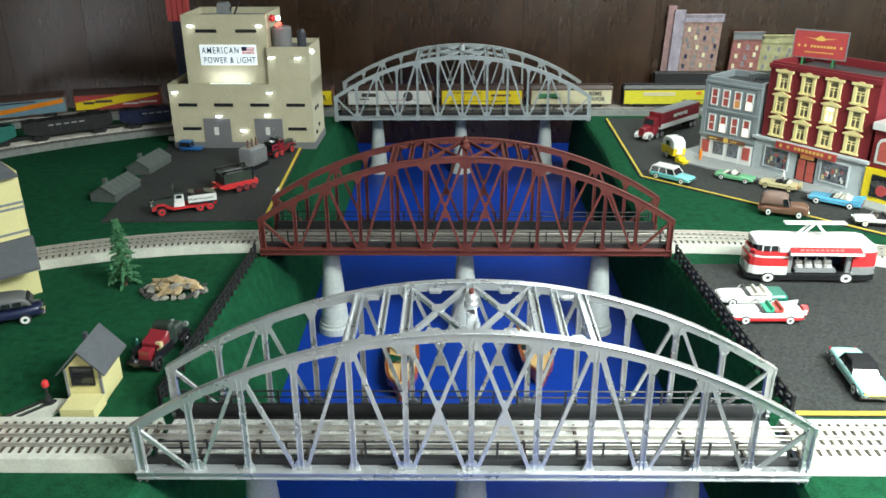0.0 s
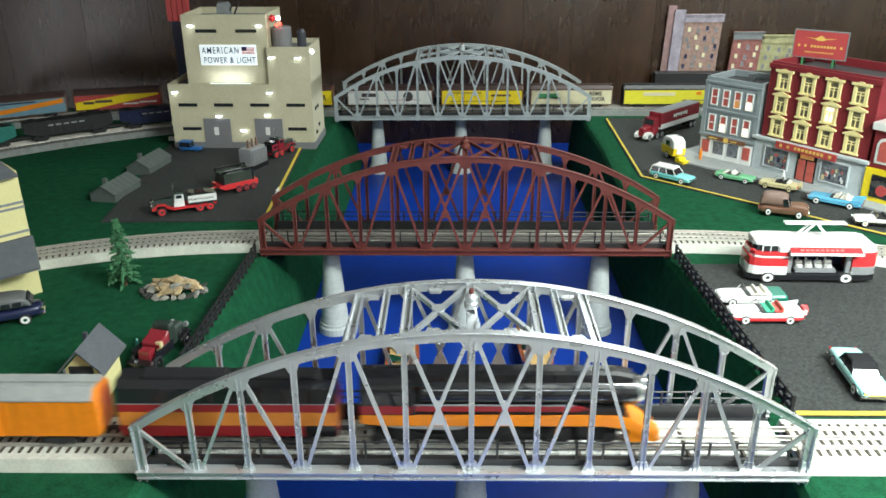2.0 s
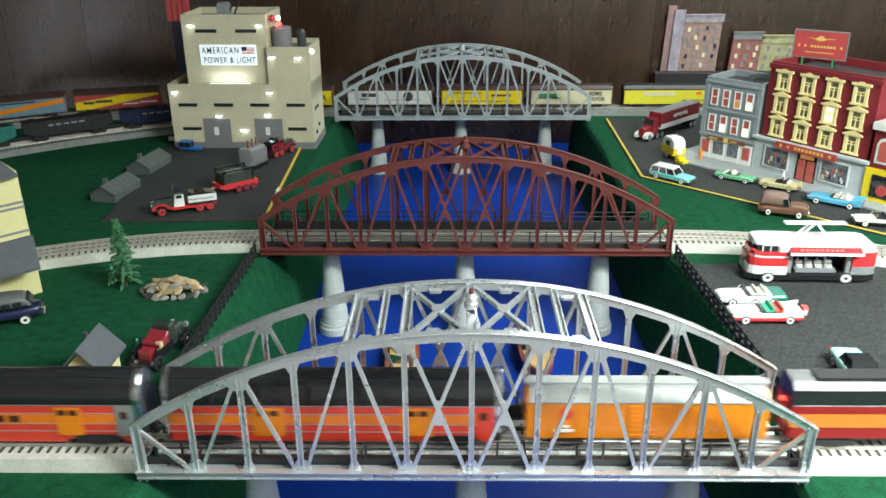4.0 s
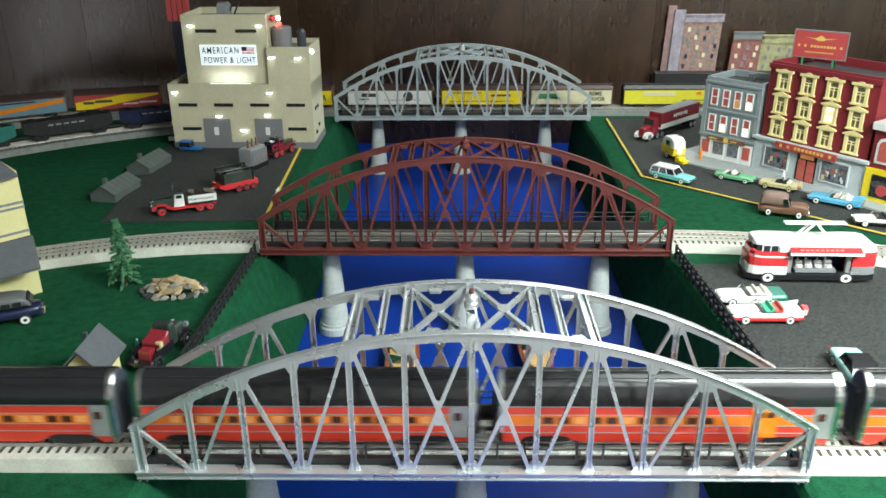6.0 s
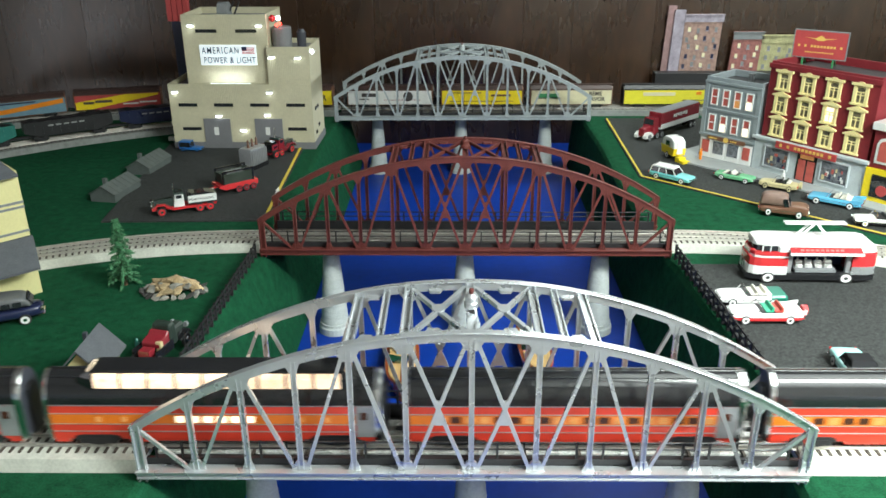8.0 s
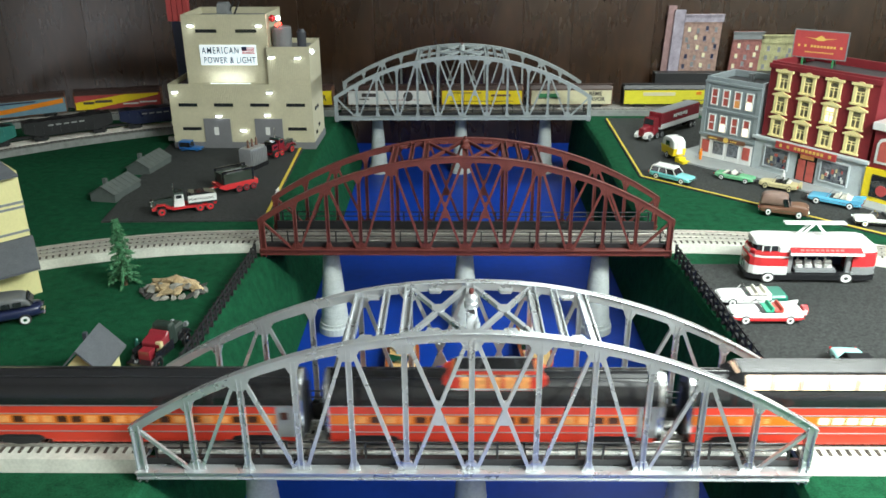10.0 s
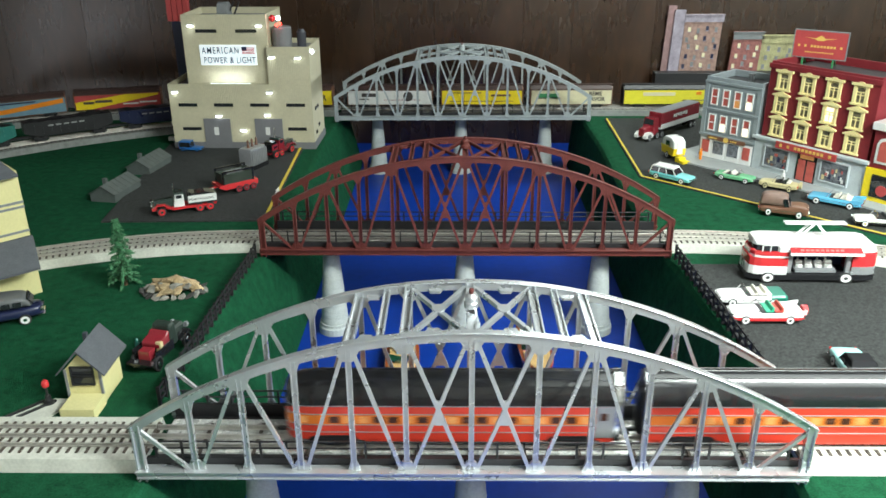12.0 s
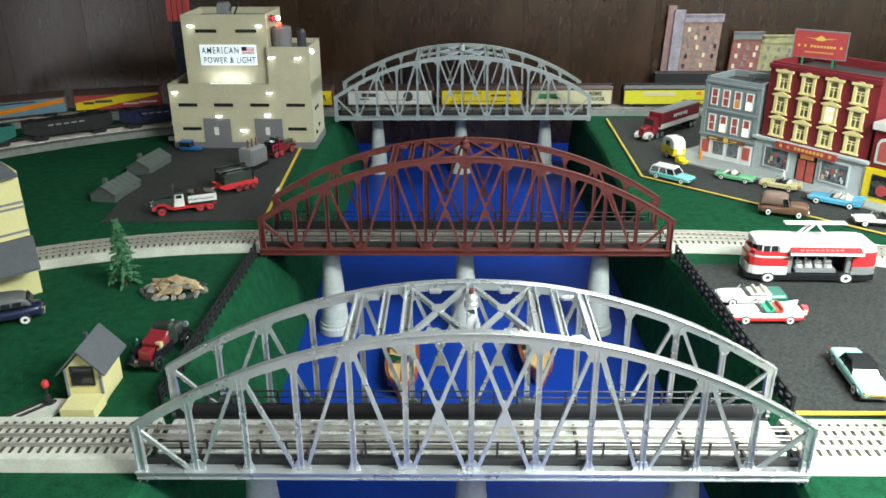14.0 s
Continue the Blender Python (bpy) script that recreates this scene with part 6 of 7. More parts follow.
def power_plant():
    m = pose(-1.022, 1.822, 0.0, 0, 0, -1.2)
    p = thing("power_plant", m, "tan corrugated power plant building with lit sign and floodlights", "building")
    block(p, 0.0, 0.500, 0.0, 0.205, 0.025, 0.231, CLAD, roof=DOOR_GREY)
    block(p, 0.068, 0.357, 0.020, 0.24, 0.150, 0.462, CLAD, roof=DOOR_GREY, parapet=0.022)
    block(p, 0.355, 0.500, 0.0035, 0.205, 0.175, 0.357, CLAD, roof=DOOR_GREY)
    bm = B()
    box(bm, -0.003, 0.504, -0.004, 0.208, 0.0, 0.025)
    part("plinth", bm, DOOR_GREY, p)
    for x in (0.063, 0.189, 0.316, 0.443):
        part("slot_window", (lambda b: (box(b, x - 0.033, x + 0.033, -0.0045, 0.0, 0.153, 0.164), b)[1])(B()), GLASS_DARK, p)
    for x in (0.068, 0.443):
        part("slot_window", (lambda b: (box(b, x - 0.033, x + 0.033, -0.0045, 0.0, 0.068, 0.079), b)[1])(B()), GLASS_DARK, p)
    for x in (0.150, 0.287):
        part("slot_window", (lambda b: (box(b, x - 0.036, x + 0.036, 0.0155, 0.020, 0.403, 0.414), b)[1])(B()), GLASS_DARK, p)
    for y, z in ((0.05, 0.13), (0.09, 0.13), (0.05, 0.045), (0.1, 0.06)):
        part("slot_window", (lambda b: (box(b, 0.500, 0.5035, y - 0.012, y + 0.012, z, z + 0.012), b)[1])(B()), GLASS_DARK, p)
    for x0, x1 in ((0.112, 0.206), (0.293, 0.391)):
        bm = B()
        box(bm, x0, x1, -0.0062, 0.0, 0.0, 0.110, 0.0008)
        d = part("roller_door", bm, DOOR_GREY, p, "plain grey roller door")
        bm = B()
        box(bm, (x0 + x1) / 2 - 0.012, (x0 + x1) / 2 + 0.004, -0.0075, -0.0062, 0.052, 0.080)
        part("notice", bm, WHITE, d)
    # name board, lit from below
    bm = B()
    box(bm, 0.122, 0.317, 0.012, 0.018, 0.294, 0.362, 0.001)
    sg = part("name_board", bm, SIGN_LIT, p, "backlit white name board")
    words("AMERICAN", 0.0320, NAVY, sg, pose(0.129, 0.0112, 0.3335), bold=0.0002, space=1.24).scale = (0.70, 1, 1)
    words("POWER & LIGHT", 0.0320, NAVY, sg, pose(0.133, 0.0112, 0.3005), bold=0.0002, space=1.12).scale = (0.69, 1, 1)
    for k in range(5):
        part("flag_stripe", (lambda b: (box(b, 0.268, 0.312, 0.0108, 0.012, 0.3325 + 0.0048 * k, 0.3350 + 0.0048 * k), b)[1])(B()), CAR_RED, sg)
    part("flag_field", (lambda b: (box(b, 0.268, 0.285, 0.0102, 0.012, 0.3440, 0.3572), b)[1])(B()), NAVY, sg)
    for x, y, z in ((0.099, 0.016, 0.427), (0.333, 0.016, 0.426), (0.023, -0.003, 0.204), (0.355, -0.003, 0.203), (0.169, -0.006, 0.120), (0.342, -0.006, 0.124),
                    (0.253, -0.006, 0.069), (0.371, 0.0, 0.323), (0.462, 0.0, 0.321)):
        bm = B()
        box(bm, x - 0.011, x + 0.011, y - 0.010, y, z + 0.002, z + 0.006, 0.001)
        f = part("floodlight", bm, WHITE, p)
        bm = B()
        box(bm, x - 0.009, x + 0.009, y - 0.0095, y - 0.001, z - 0.003, z + 0.002, 0.001)
        part("lamp", bm, LAMP_WHITE, f)
    bm = B()
    box(bm, 0.150, 0.290, 0.004, 0.008, 0.231, 0.233)
    part("sign_lamp", bm, SIGN_LIT, p)
    # roof plant
    bm = B()
    tube(bm, (0.190, 0.06, 0.470), (0.225, 0.06, 0.470), 0.030, n=20)
    part("roof_fan", bm, GREY_PAINT, p)
    for x in (0.225, 0.245):
        bm = B()
        beam(bm, (x - 0.02, 0.07, 0.43), (x + 0.015, 0.07, 0.50), 0.005, 0.005)
        part("strut", bm, BLACK, p)
    bm = B()
    lathe(bm, [(0.033, 0.335), (0.034, 0.375), (0.034, 0.412), (0.030, 0.416)], (0.396, 0.075, 0), 20)
    part("roof_tank", bm, DOOR_GREY, p, smooth=False)
    bm = B()
    lathe(bm, [(0.016, 0.34), (0.016, 0.395), (0.010, 0.405)], (0.462, 0.085, 0), 14)
    part("vent_stack", bm, END_GREY, p)
    for x, y, z, mt, r in ((0.372, 0.05, 0.446, CAR_RED, 0.012), (0.398, 0.03, 0.450, LAMP_WHITE, 0.008), (0.402, 0.03, 0.430, LAMP_RED, 0.006), (0.391, 0.03, 0.426, LAMP_RED, 0.006),
                           (0.508, 0.02, 0.340, LAMP_WHITE, 0.007)):
        bm = B()
        lathe(bm, [(r * 0.3, z - r), (r * 0.86, z - r * 0.5), (r, z), (r * 0.86, z + r * 0.5), (r * 0.3, z + r)], (x, y, 0), 12)
        part("beacon", bm, mt, p, smooth=True)
    bm = B()
    beam(bm, (0.385, 0.05, 0.41), (0.385, 0.05, 0.45), 0.004, 0.004)
    part("beacon_post", bm, GREY_PAINT, p)
    lamp = bpy.data.lights.new("sign_light", "AREA")
    lamp.shape, lamp.size, lamp.size_y, lamp.energy, lamp.color = "RECTANGLE", 0.13, 0.010, 0.07, (0.85, 0.95, 1.0)
    lo = new("sign_light", lamp)
    lo.matrix_world = m @ look((0.22, -0.010, 0.238), (0.22, 0.024, 0.300))
    # red and blue mast behind
    q = thing("mast", pose(-1.075, 2.16, 0), "tall red and blue lattice mast beside the power plant", "mast")
    bm = B()
    box(bm, -0.012, 0.040, -0.020, 0.020, 0.0, 0.40)
    part("lower_shaft", bm, NAVY, q)
    for x in (-0.020, 0.001, 0.022, 0.043):
        bm = B()
        box(bm, x - 0.0088, x + 0.0088, -0.012, 0.012, 0.40, 0.66)
        part("upper_shaft", bm, SIGN_RED, q)


def sash(parent, x, z, w, h, y, frame_mat, pane_mat, split=2):
    """A framed window on the face y (facing -y)."""
    bm = B()
    box(bm, x - w / 2, x + w / 2, y - 0.0012, y + 0.001, z, z + h)
    win = part("window", bm, pane_mat, parent)
    t = 0.0026
    bm = B()
    for a in ((x - w / 2 - t, x - w / 2, z - t, z + h + t), (x + w / 2, x + w / 2 + t, z - t, z + h + t), (x - w / 2, x + w / 2, z - t, z), (x - w / 2, x + w / 2, z + h, z + h + t),
              (x - w / 2, x + w / 2, z + h * 0.5 - t / 2, z + h * 0.5 + t / 2)):
        box(bm, a[0], a[1], y - 0.0030, y, a[2], a[3])
    part("frame", bm, frame_mat, win)
    return win


def grey_shop():
    m = pose(0.811, 1.707, 0.0, 0, 0, -47.1)
    s = thing("grey_shop", m, "grey three-storey shop with red blinds and white shopfront", "building", group="shops along the street")
    W, D, H = 0.193, 0.17, 0.278
    block(s, 0, W, 0, D, 0.004, H, SHOP_GREY, ribs=False, roof=BLACK, parapet=0.022)
    for z in (0.082, 0.168, 0.258):
        bm = B()
        box(bm, -0.004, W + 0.004, -0.0065, -0.0012, z, z + 0.008, 0.001)
        part("cornice", bm, SHOP_GREY, s)
    for x in (0.004, W - 0.004):
        bm = B()
        box(bm, x - 0.007, x + 0.007, -0.0045, -0.0012, 0.09, 0.258)
        part("pilaster", bm, SHOP_GREY, s)
    panes = [CURTAIN, LIT, CURTAIN, LIT, CURTAIN, CURTAIN, LIT_DIM, LIT]
    for r, z in ((0, 0.104), (1, 0.190)):
        for c in range(4):
            x = 0.035 + 0.041 * c
            w = sash(s, x, z, 0.019, 0.050, -0.0014, WHITE, CURTAIN)
            bm = B()
            for a in ((x - 0.0125, x - 0.0092, z - 0.003, z + 0.053), (x + 0.0092, x + 0.0125, z - 0.003, z + 0.053), (x - 0.0092, x + 0.0092, z - 0.003, z + 0.0005),
                      (x - 0.0092, x + 0.0092, z + 0.0495, z + 0.053), (x - 0.0092, x + 0.0092, z + 0.024, z + 0.0265)):
                box(bm, a[0], a[1], -0.0052, -0.0014, a[2], a[3])
            part("surround", bm, WHITE, w, "white window surround")
            if panes[r * 4 + c] is not CURTAIN:
                bm = B()
                box(bm, x - 0.0090, x + 0.0090, -0.0040, -0.0026, z + 0.0006, z + 0.0238)
                part("lit_pane", bm, panes[r * 4 + c], w)
    # shopfront
    bm = B()
    box(bm, 0.003, W - 0.003, -0.0030, -0.0014, 0.006, 0.0740)
    part("shopfront_frame", bm, CAR_WHITE, s, "white shopfront framing")
    for x0, x1 in ((0.006, 0.040), (0.048, 0.093), (0.100, 0.146), (0.154, 0.187)):
        bm = B()
        box(bm, x0, x1, -0.004, -0.0014, 0.012, 0.072)
        part("shopfront_panel", bm, CAR_WHITE, s)
        bm = B()
        box(bm, x0 + 0.004, x1 - 0.004, -0.0052, -0.004, 0.026, 0.068)
        part("shop_window", bm, CURTAIN if x1 - x0 < 0.04 else SHOP_GLASS, s)
    bm = B()
    box(bm, 0.030, 0.165, -0.010, -0.004, 0.073, 0.086, 0.001)
    sg = part("fascia_sign", bm, BROWN, s, "brown fascia sign with gold disc")
    bm = B()
    tube(bm, (0.098, -0.0100, 0.080), (0.098, -0.0118, 0.080), 0.009, n=18)
    part("sign_disc", bm, GOLD, sg)
    for i in range(9):
        bm = B()
        x = 0.036 + 0.006 * i + (0.024 if i > 4 else 0) * 2
        box(bm, x, x + 0.004, -0.0106, -0.010, 0.077, 0.082)
        part("lettering_bar", bm, GOLD, sg)
    bm = B()
    box(bm, 0.10, 0.115, 0.08, 0.095, H - 0.022, H + 0.01)
    part("chimney", bm, GREY_PAINT, s)


def variety_store():
    m = pose(0.951, 1.552, 0.0, 0, 0, -53.4)
    s = thing("variety_store", m, "dark red four-storey store with cream pedimented windows", "building", group="shops along the street")
    W, D, H = 0.345, 0.24, 0.354
    block(s, 0, W, 0.010, D, 0.115, H, BRICK_RED, ribs=False, roof=BLACK, parapet=0.025)
    block(s, -0.012, W + 0.008, 0, D, 0.004, 0.112, SHOP_PALE, ribs=False)
    bm = B()
    box(bm, -0.020, W + 0.016, -0.012, 0.008, 0.110, 0.118, 0.001)
    part("ledge", bm, SHOP_PALE, s)
    bm = B()
    box(bm, -0.006, W + 0.006, 0.003, 0.0088, H - 0.022, H - 0.006, 0.002)
    part("cornice", bm, BRICK_RED, s)
    for r in range(3):
        for c in range(4):
            x = 0.050 + 0.081 * c
            z = 0.132 + 0.072 * r
            lit = r == 1 and c == 2
            w = sash(s, x, z, 0.023, 0.043, 0.0086, CREAM_TRIM, LIT if lit else STORE_GLASS)
            bm = B()
            box(bm, x - 0.0115, x + 0.0115, 0.0048, 0.0084, z + 0.028, z + 0.0308)
            part("transom", bm, CREAM_TRIM, w)
            bm = B()
            box(bm, x - 0.0014, x + 0.0014, 0.0052, 0.0084, z, z + 0.028)
            part("mullion", bm, CREAM_TRIM, w)
            for sx in (-1, 1):
                bm = B()
                box(bm, *sorted((x + sx * 0.0128, x + sx * 0.0225)), 0.0035, 0.0086, z - 0.004, z + 0.048)
                part("jamb", bm, CREAM_TRIM, w)
            bm = B()
            box(bm, x - 0.026, x + 0.026, 0.0015, 0.0086, z - 0.008, z - 0.003)
            part("sill", bm, CREAM_TRIM, w)
            bm = B()
            if r < 2:
                prism(bm, [(x - 0.030, z + 0.048), (x + 0.030, z + 0.048), (x + 0.030, z + 0.052), (x, z + 0.063), (x - 0.030, z + 0.052)], 0.0005, 0.0086)
            else:
                prism(bm, [(x - 0.029, z + 0.048), (x + 0.029, z + 0.048), (x + 0.029, z + 0.056), (x + 0.010, z + 0.056), (x + 0.006, z + 0.060), (x - 0.006, z + 0.060), (x - 0.010, z + 0.056), (x - 0.029, z + 0.056)], 0.0005, 0.0086)
            part("pediment", bm, CREAM_TRIM, w)
    for x in (0.165,):
        bm = B()
        box(bm, 0.068, 0.268, -0.0165, -0.012, 0.096, 0.118, 0.001)
        sg = part("fascia_sign", bm, SIGN_RED, s, "red fascia sign with gold print")
        for i in range(14):
            bm = B()
            xx = 0.082 + 0.0125 * i
            if i in (1, 3, 12):
                continue
            box(bm, xx, xx + 0.0085, -0.0172, -0.0165, 0.103, 0.112)
            part("lettering_bar", bm, GOLD, sg)
    # shop windows and recessed entrance
    for x0, x1 in ((0.030, 0.110), (0.222, 0.305)):
        bm = B()
        box(bm, x0, x1, -0.0042, -0.0014, 0.030, 0.090)
        w = part("shop_window", bm, SHOP_GLASS, s)
        bm = B()
        for a in ((x0 - 0.004, x0, 0.026, 0.094), (x1, x1 + 0.004, 0.026, 0.094), (x0, x1, 0.026, 0.030), (x0, x1, 0.090, 0.094)):
            box(bm, a[0], a[1], -0.0065, -0.0014, a[2], a[3])
        part("frame", bm, SHOP_PALE, w)
        rnd = random.Random(int(x0 * 1000))
        for k in range(14):
            bm = B()
            a = x0 + 0.004 + (x1 - x0 - 0.016) * rnd.random()
            h = 0.032 + rnd.random() * 0.034
            box(bm, a, a + 0.004 + 0.007 * rnd.random(), -0.0050 - 0.00005 * k, -0.0042, h, h + 0.006 + 0.010 * rnd.random(), 0.0002)
            part("display_box", bm, rnd.choice([CURTAIN, GREY_PAINT, WHITE, BROWN, NAVY, TAN]), w)
    bm = B()
    box(bm, 0.140, 0.205, -0.0036, -0.0014, 0.006, 0.096)
    d = part("entrance", bm, CAR_BLACK, s)
    for x in (0.146, 0.176):
        bm = B()
        box(bm, x, x + 0.024, -0.0048, -0.0036, 0.012, 0.076)
        part("door_leaf", bm, CURTAIN, d)
    bm = B()
    box(bm, 0.150, 0.195, -0.0046, -0.0036, 0.080, 0.094)
    part("transom", bm, LIT_DIM, d)
    # billboard on the roof, on posts, turned to the river
    bb = thing("billboard", pose(1.047, 1.635, H - 0.030, 0, 0, -36) @ Matrix.Diagonal((0.90, 1.0, 0.93, 1)), "red roof billboard with gold emblem and print", "billboard")
    bm = B()
    box(bm, 0, 0.172, -0.003, 0.003, 0.034, 0.120, 0.001)
    pn = part("panel", bm, SIGN_RED, bb)
    bm = B()
    for a in ((-0.003, 0.175, 0.031, 0.034), (-0.003, 0.175, 0.120, 0.123), (-0.003, 0.0, 0.034, 0.120), (0.172, 0.175, 0.034, 0.120)):
        box(bm, a[0], a[1], -0.004, 0.004, a[2], a[3])
    part("frame", bm, GREY_PAINT, pn)
    for x in (0.035, 0.135):
        bm = B()
        box(bm, x - 0.003, x + 0.003, -0.003, 0.003, 0.0, 0.034)
        part("post", bm, GREEN_PAINT, bb)
        bm = B()
        beam(bm, (x, 0.003, 0.06), (x, 0.045, 0.0), 0.004, 0.004, (1, 0, 0))
        part("brace", bm, GREEN_PAINT, bb)
    bm = B()
    prism(bm, [(0.036, 0.099), (0.070, 0.097), (0.086, 0.108), (0.102, 0.097), (0.136, 0.099), (0.104, 0.094), (0.097, 0.090), (0.075, 0.090), (0.068, 0.094)], -0.0042, -0.003)
    part("emblem", bm, GOLD, pn)
    for i in range(14):
        if i in (1, 3, 12):
            continue
        bm = B()
        x = 0.014 + 0.0106 * i
        box(bm, x, x + 0.0068, -0.0034, -0.003, 0.067, 0.0745)
        part("lettering_bar", bm, GOLD, pn)
    for i in range(12):
        bm = B()
        x = 0.040 + 0.008 * i
        box(bm, x, x + 0.005, -0.0034, -0.003, 0.0495, 0.0535)
        part("lettering_bar", bm, GOLD, pn)


def corner_shop():
    m = pose(1.166, 1.262, 0.0, 0, 0, -53.4)
    s = thing("corner_shop", m, "dark red corner shop with white arched windows and yellow front", "building", group="shops along the street")
    block(s, 0, 0.20, 0, 0.16, 0.105, 0.222, BRICK_RED, ribs=False)
    block(s, -0.004, 0.204, -0.006, 0.16, 0.004, 0.104, YELLOW, ribs=False)
    bm = B()
    box(bm, -0.008, 0.208, -0.012, 0.165, 0.214, 0.236, 0.003)
    part("cornice", bm, WHITE, s)
    for x in (0.034, 0.10, 0.166):
        bm = B()
        prism(bm, [(x - 0.022, 0.120), (x + 0.022, 0.120), (x + 0.022, 0.175), (x + 0.015, 0.190), (x, 0.195), (x - 0.015, 0.190), (x - 0.022, 0.175)], -0.0055, -0.0012)
        f = part("window_surround", bm, WHITE, s)
        bm = B()
        prism(bm, [(x - 0.014, 0.127), (x + 0.014, 0.127), (x + 0.014, 0.174), (x + 0.009, 0.183), (x, 0.186), (x - 0.009, 0.183), (x - 0.014, 0.174)], -0.0068, -0.0054)
        part("pane", bm, CURTAIN, f)
    for x0, x1 in ((0.018, 0.085), (0.115, 0.185)):
        bm = B()
        box(bm, x0, x1, -0.0095, -0.0072, 0.022, 0.088)
        f = part("shop_window", bm, GLASS_DARK, s)
        bm = B()
        tube(bm, ((x0 + x1) / 2, -0.0105, 0.045), ((x0 + x1) / 2, -0.0095, 0.045), 0.016, n=16)
        part("poster_disc", bm, SIGN_RED, f)


def pavement():
    bm = B()
    prism(bm, [(0.725, 1.640), (0.80, 1.560), (0.905, 1.475), (1.145, 1.180), (1.60, 0.60), (1.80, 0.75), (1.30, 1.50), (0.95, 1.90), (0.78, 1.77)], 0.004, 0.0095, "z")
    tagged(part("pavement", bm, PAVING), "pale grey kerbed pavement before the shops", "pavement", kind="structure")


def flat_front(name, x, w, z0, z1, mat, label, rows, cols, pane, tilt=0.0, cornice=None, y=2.735):
    f = thing(name, pose(x, y, 0), label, "building front", group="flat building fronts against the wall")
    bm = B()
    prism(bm, [(0, 0), (w, 0), (w + tilt, z1), (tilt, z1)], 0, 0.012)
    part("front", bm, mat, f)
    if cornice:
        bm = B()
        box(bm, tilt - 0.003, w + tilt + 0.003, -0.004, 0.0, z1 - 0.034, z1 - 0.004)
        box(bm, tilt - 0.005, w + tilt + 0.005, -0.008, 0.0, z1 - 0.004, z1, 0.001)
        part("cornice", bm, cornice, f)
    for r in range(rows):
        for c in range(cols):
            bm = B()
            cx = w * (c + 0.6) / (cols + 0.2)
            zz = z0 + (z1 - z0 - 0.05) * (r + 0.35) / rows
            dx = 0.006 * ((r * 7 + c * 3) % 3 - 1)
            cx, zz = cx + dx + tilt * zz / z1, zz + 0.005 * ((r + 2 * c) % 3 - 1)
            box(bm, cx - 0.0062, cx + 0.0062, -0.0022, 0.0, zz, zz + 0.019)
            wd = part("window", bm, pane[(r * cols + c) % len(pane)], f)
            bm = B()
            box(bm, cx - 0.0078, cx + 0.0078, -0.0034, 0.0, zz - 0.0025, zz)
            part("sill", bm, MAUVE, wd)
    return f


def wall_fronts():
    bm = B()
    box(bm, 0.84, 1.75, 2.452, 2.772, -0.020, 0.0, 0.001)
    tagged(part("shelf", bm, BLACK), "narrow black shelf between the layout and the wall", "shelf", kind="structure")
    low = thing("low_shed", pose(0.87, 2.66, 0), "long low black shed at the foot of the wall", "shed")
    bm = B()
    box(bm, 0, 0.80, 0, 0.06, 0.0, 0.100, 0.001)
    part("body", bm, BLACK, low)
    flat_front("chimney_cutout", 0.908, 0.036, 0.1, 0.380, PINK_EDGE, "slim faded pink edge of a tenement cut-out", 0, 0, [BLACK], 0.016, y=2.750)
    flat_front("tower_cutout", 0.936, 0.047, 0.1, 0.364, MAUVE, "pale mauve flat side of a tenement cut-out", 0, 0, [BLACK], 0.015)
    flat_front("tenement_cutout", 0.984, 0.166, 0.1, 0.346, PINK_BRICK, "faded pink brick tenement cut-out with small windows", 5, 4, [NAVY, GREY_PAINT, CREAM, GREY_PAINT, NAVY, GREY_PAINT, CREAM], 0.015, MAUVE)
    flat_front("brick_cutout", 1.207, 0.130, 0.1, 0.270, RED_BRICK, "faded red brick building cut-out", 3, 3, [CREAM, GREY_PAINT, CREAM], 0.015, GREY_PAINT)
    flat_front("olive_cutout", 1.338, 0.20, 0.1, 0.255, OLIVE_PRINT, "pale olive building cut-out with grey windows", 3, 4, [GREY_PAINT], 0.012, OLIVE_PRINT)


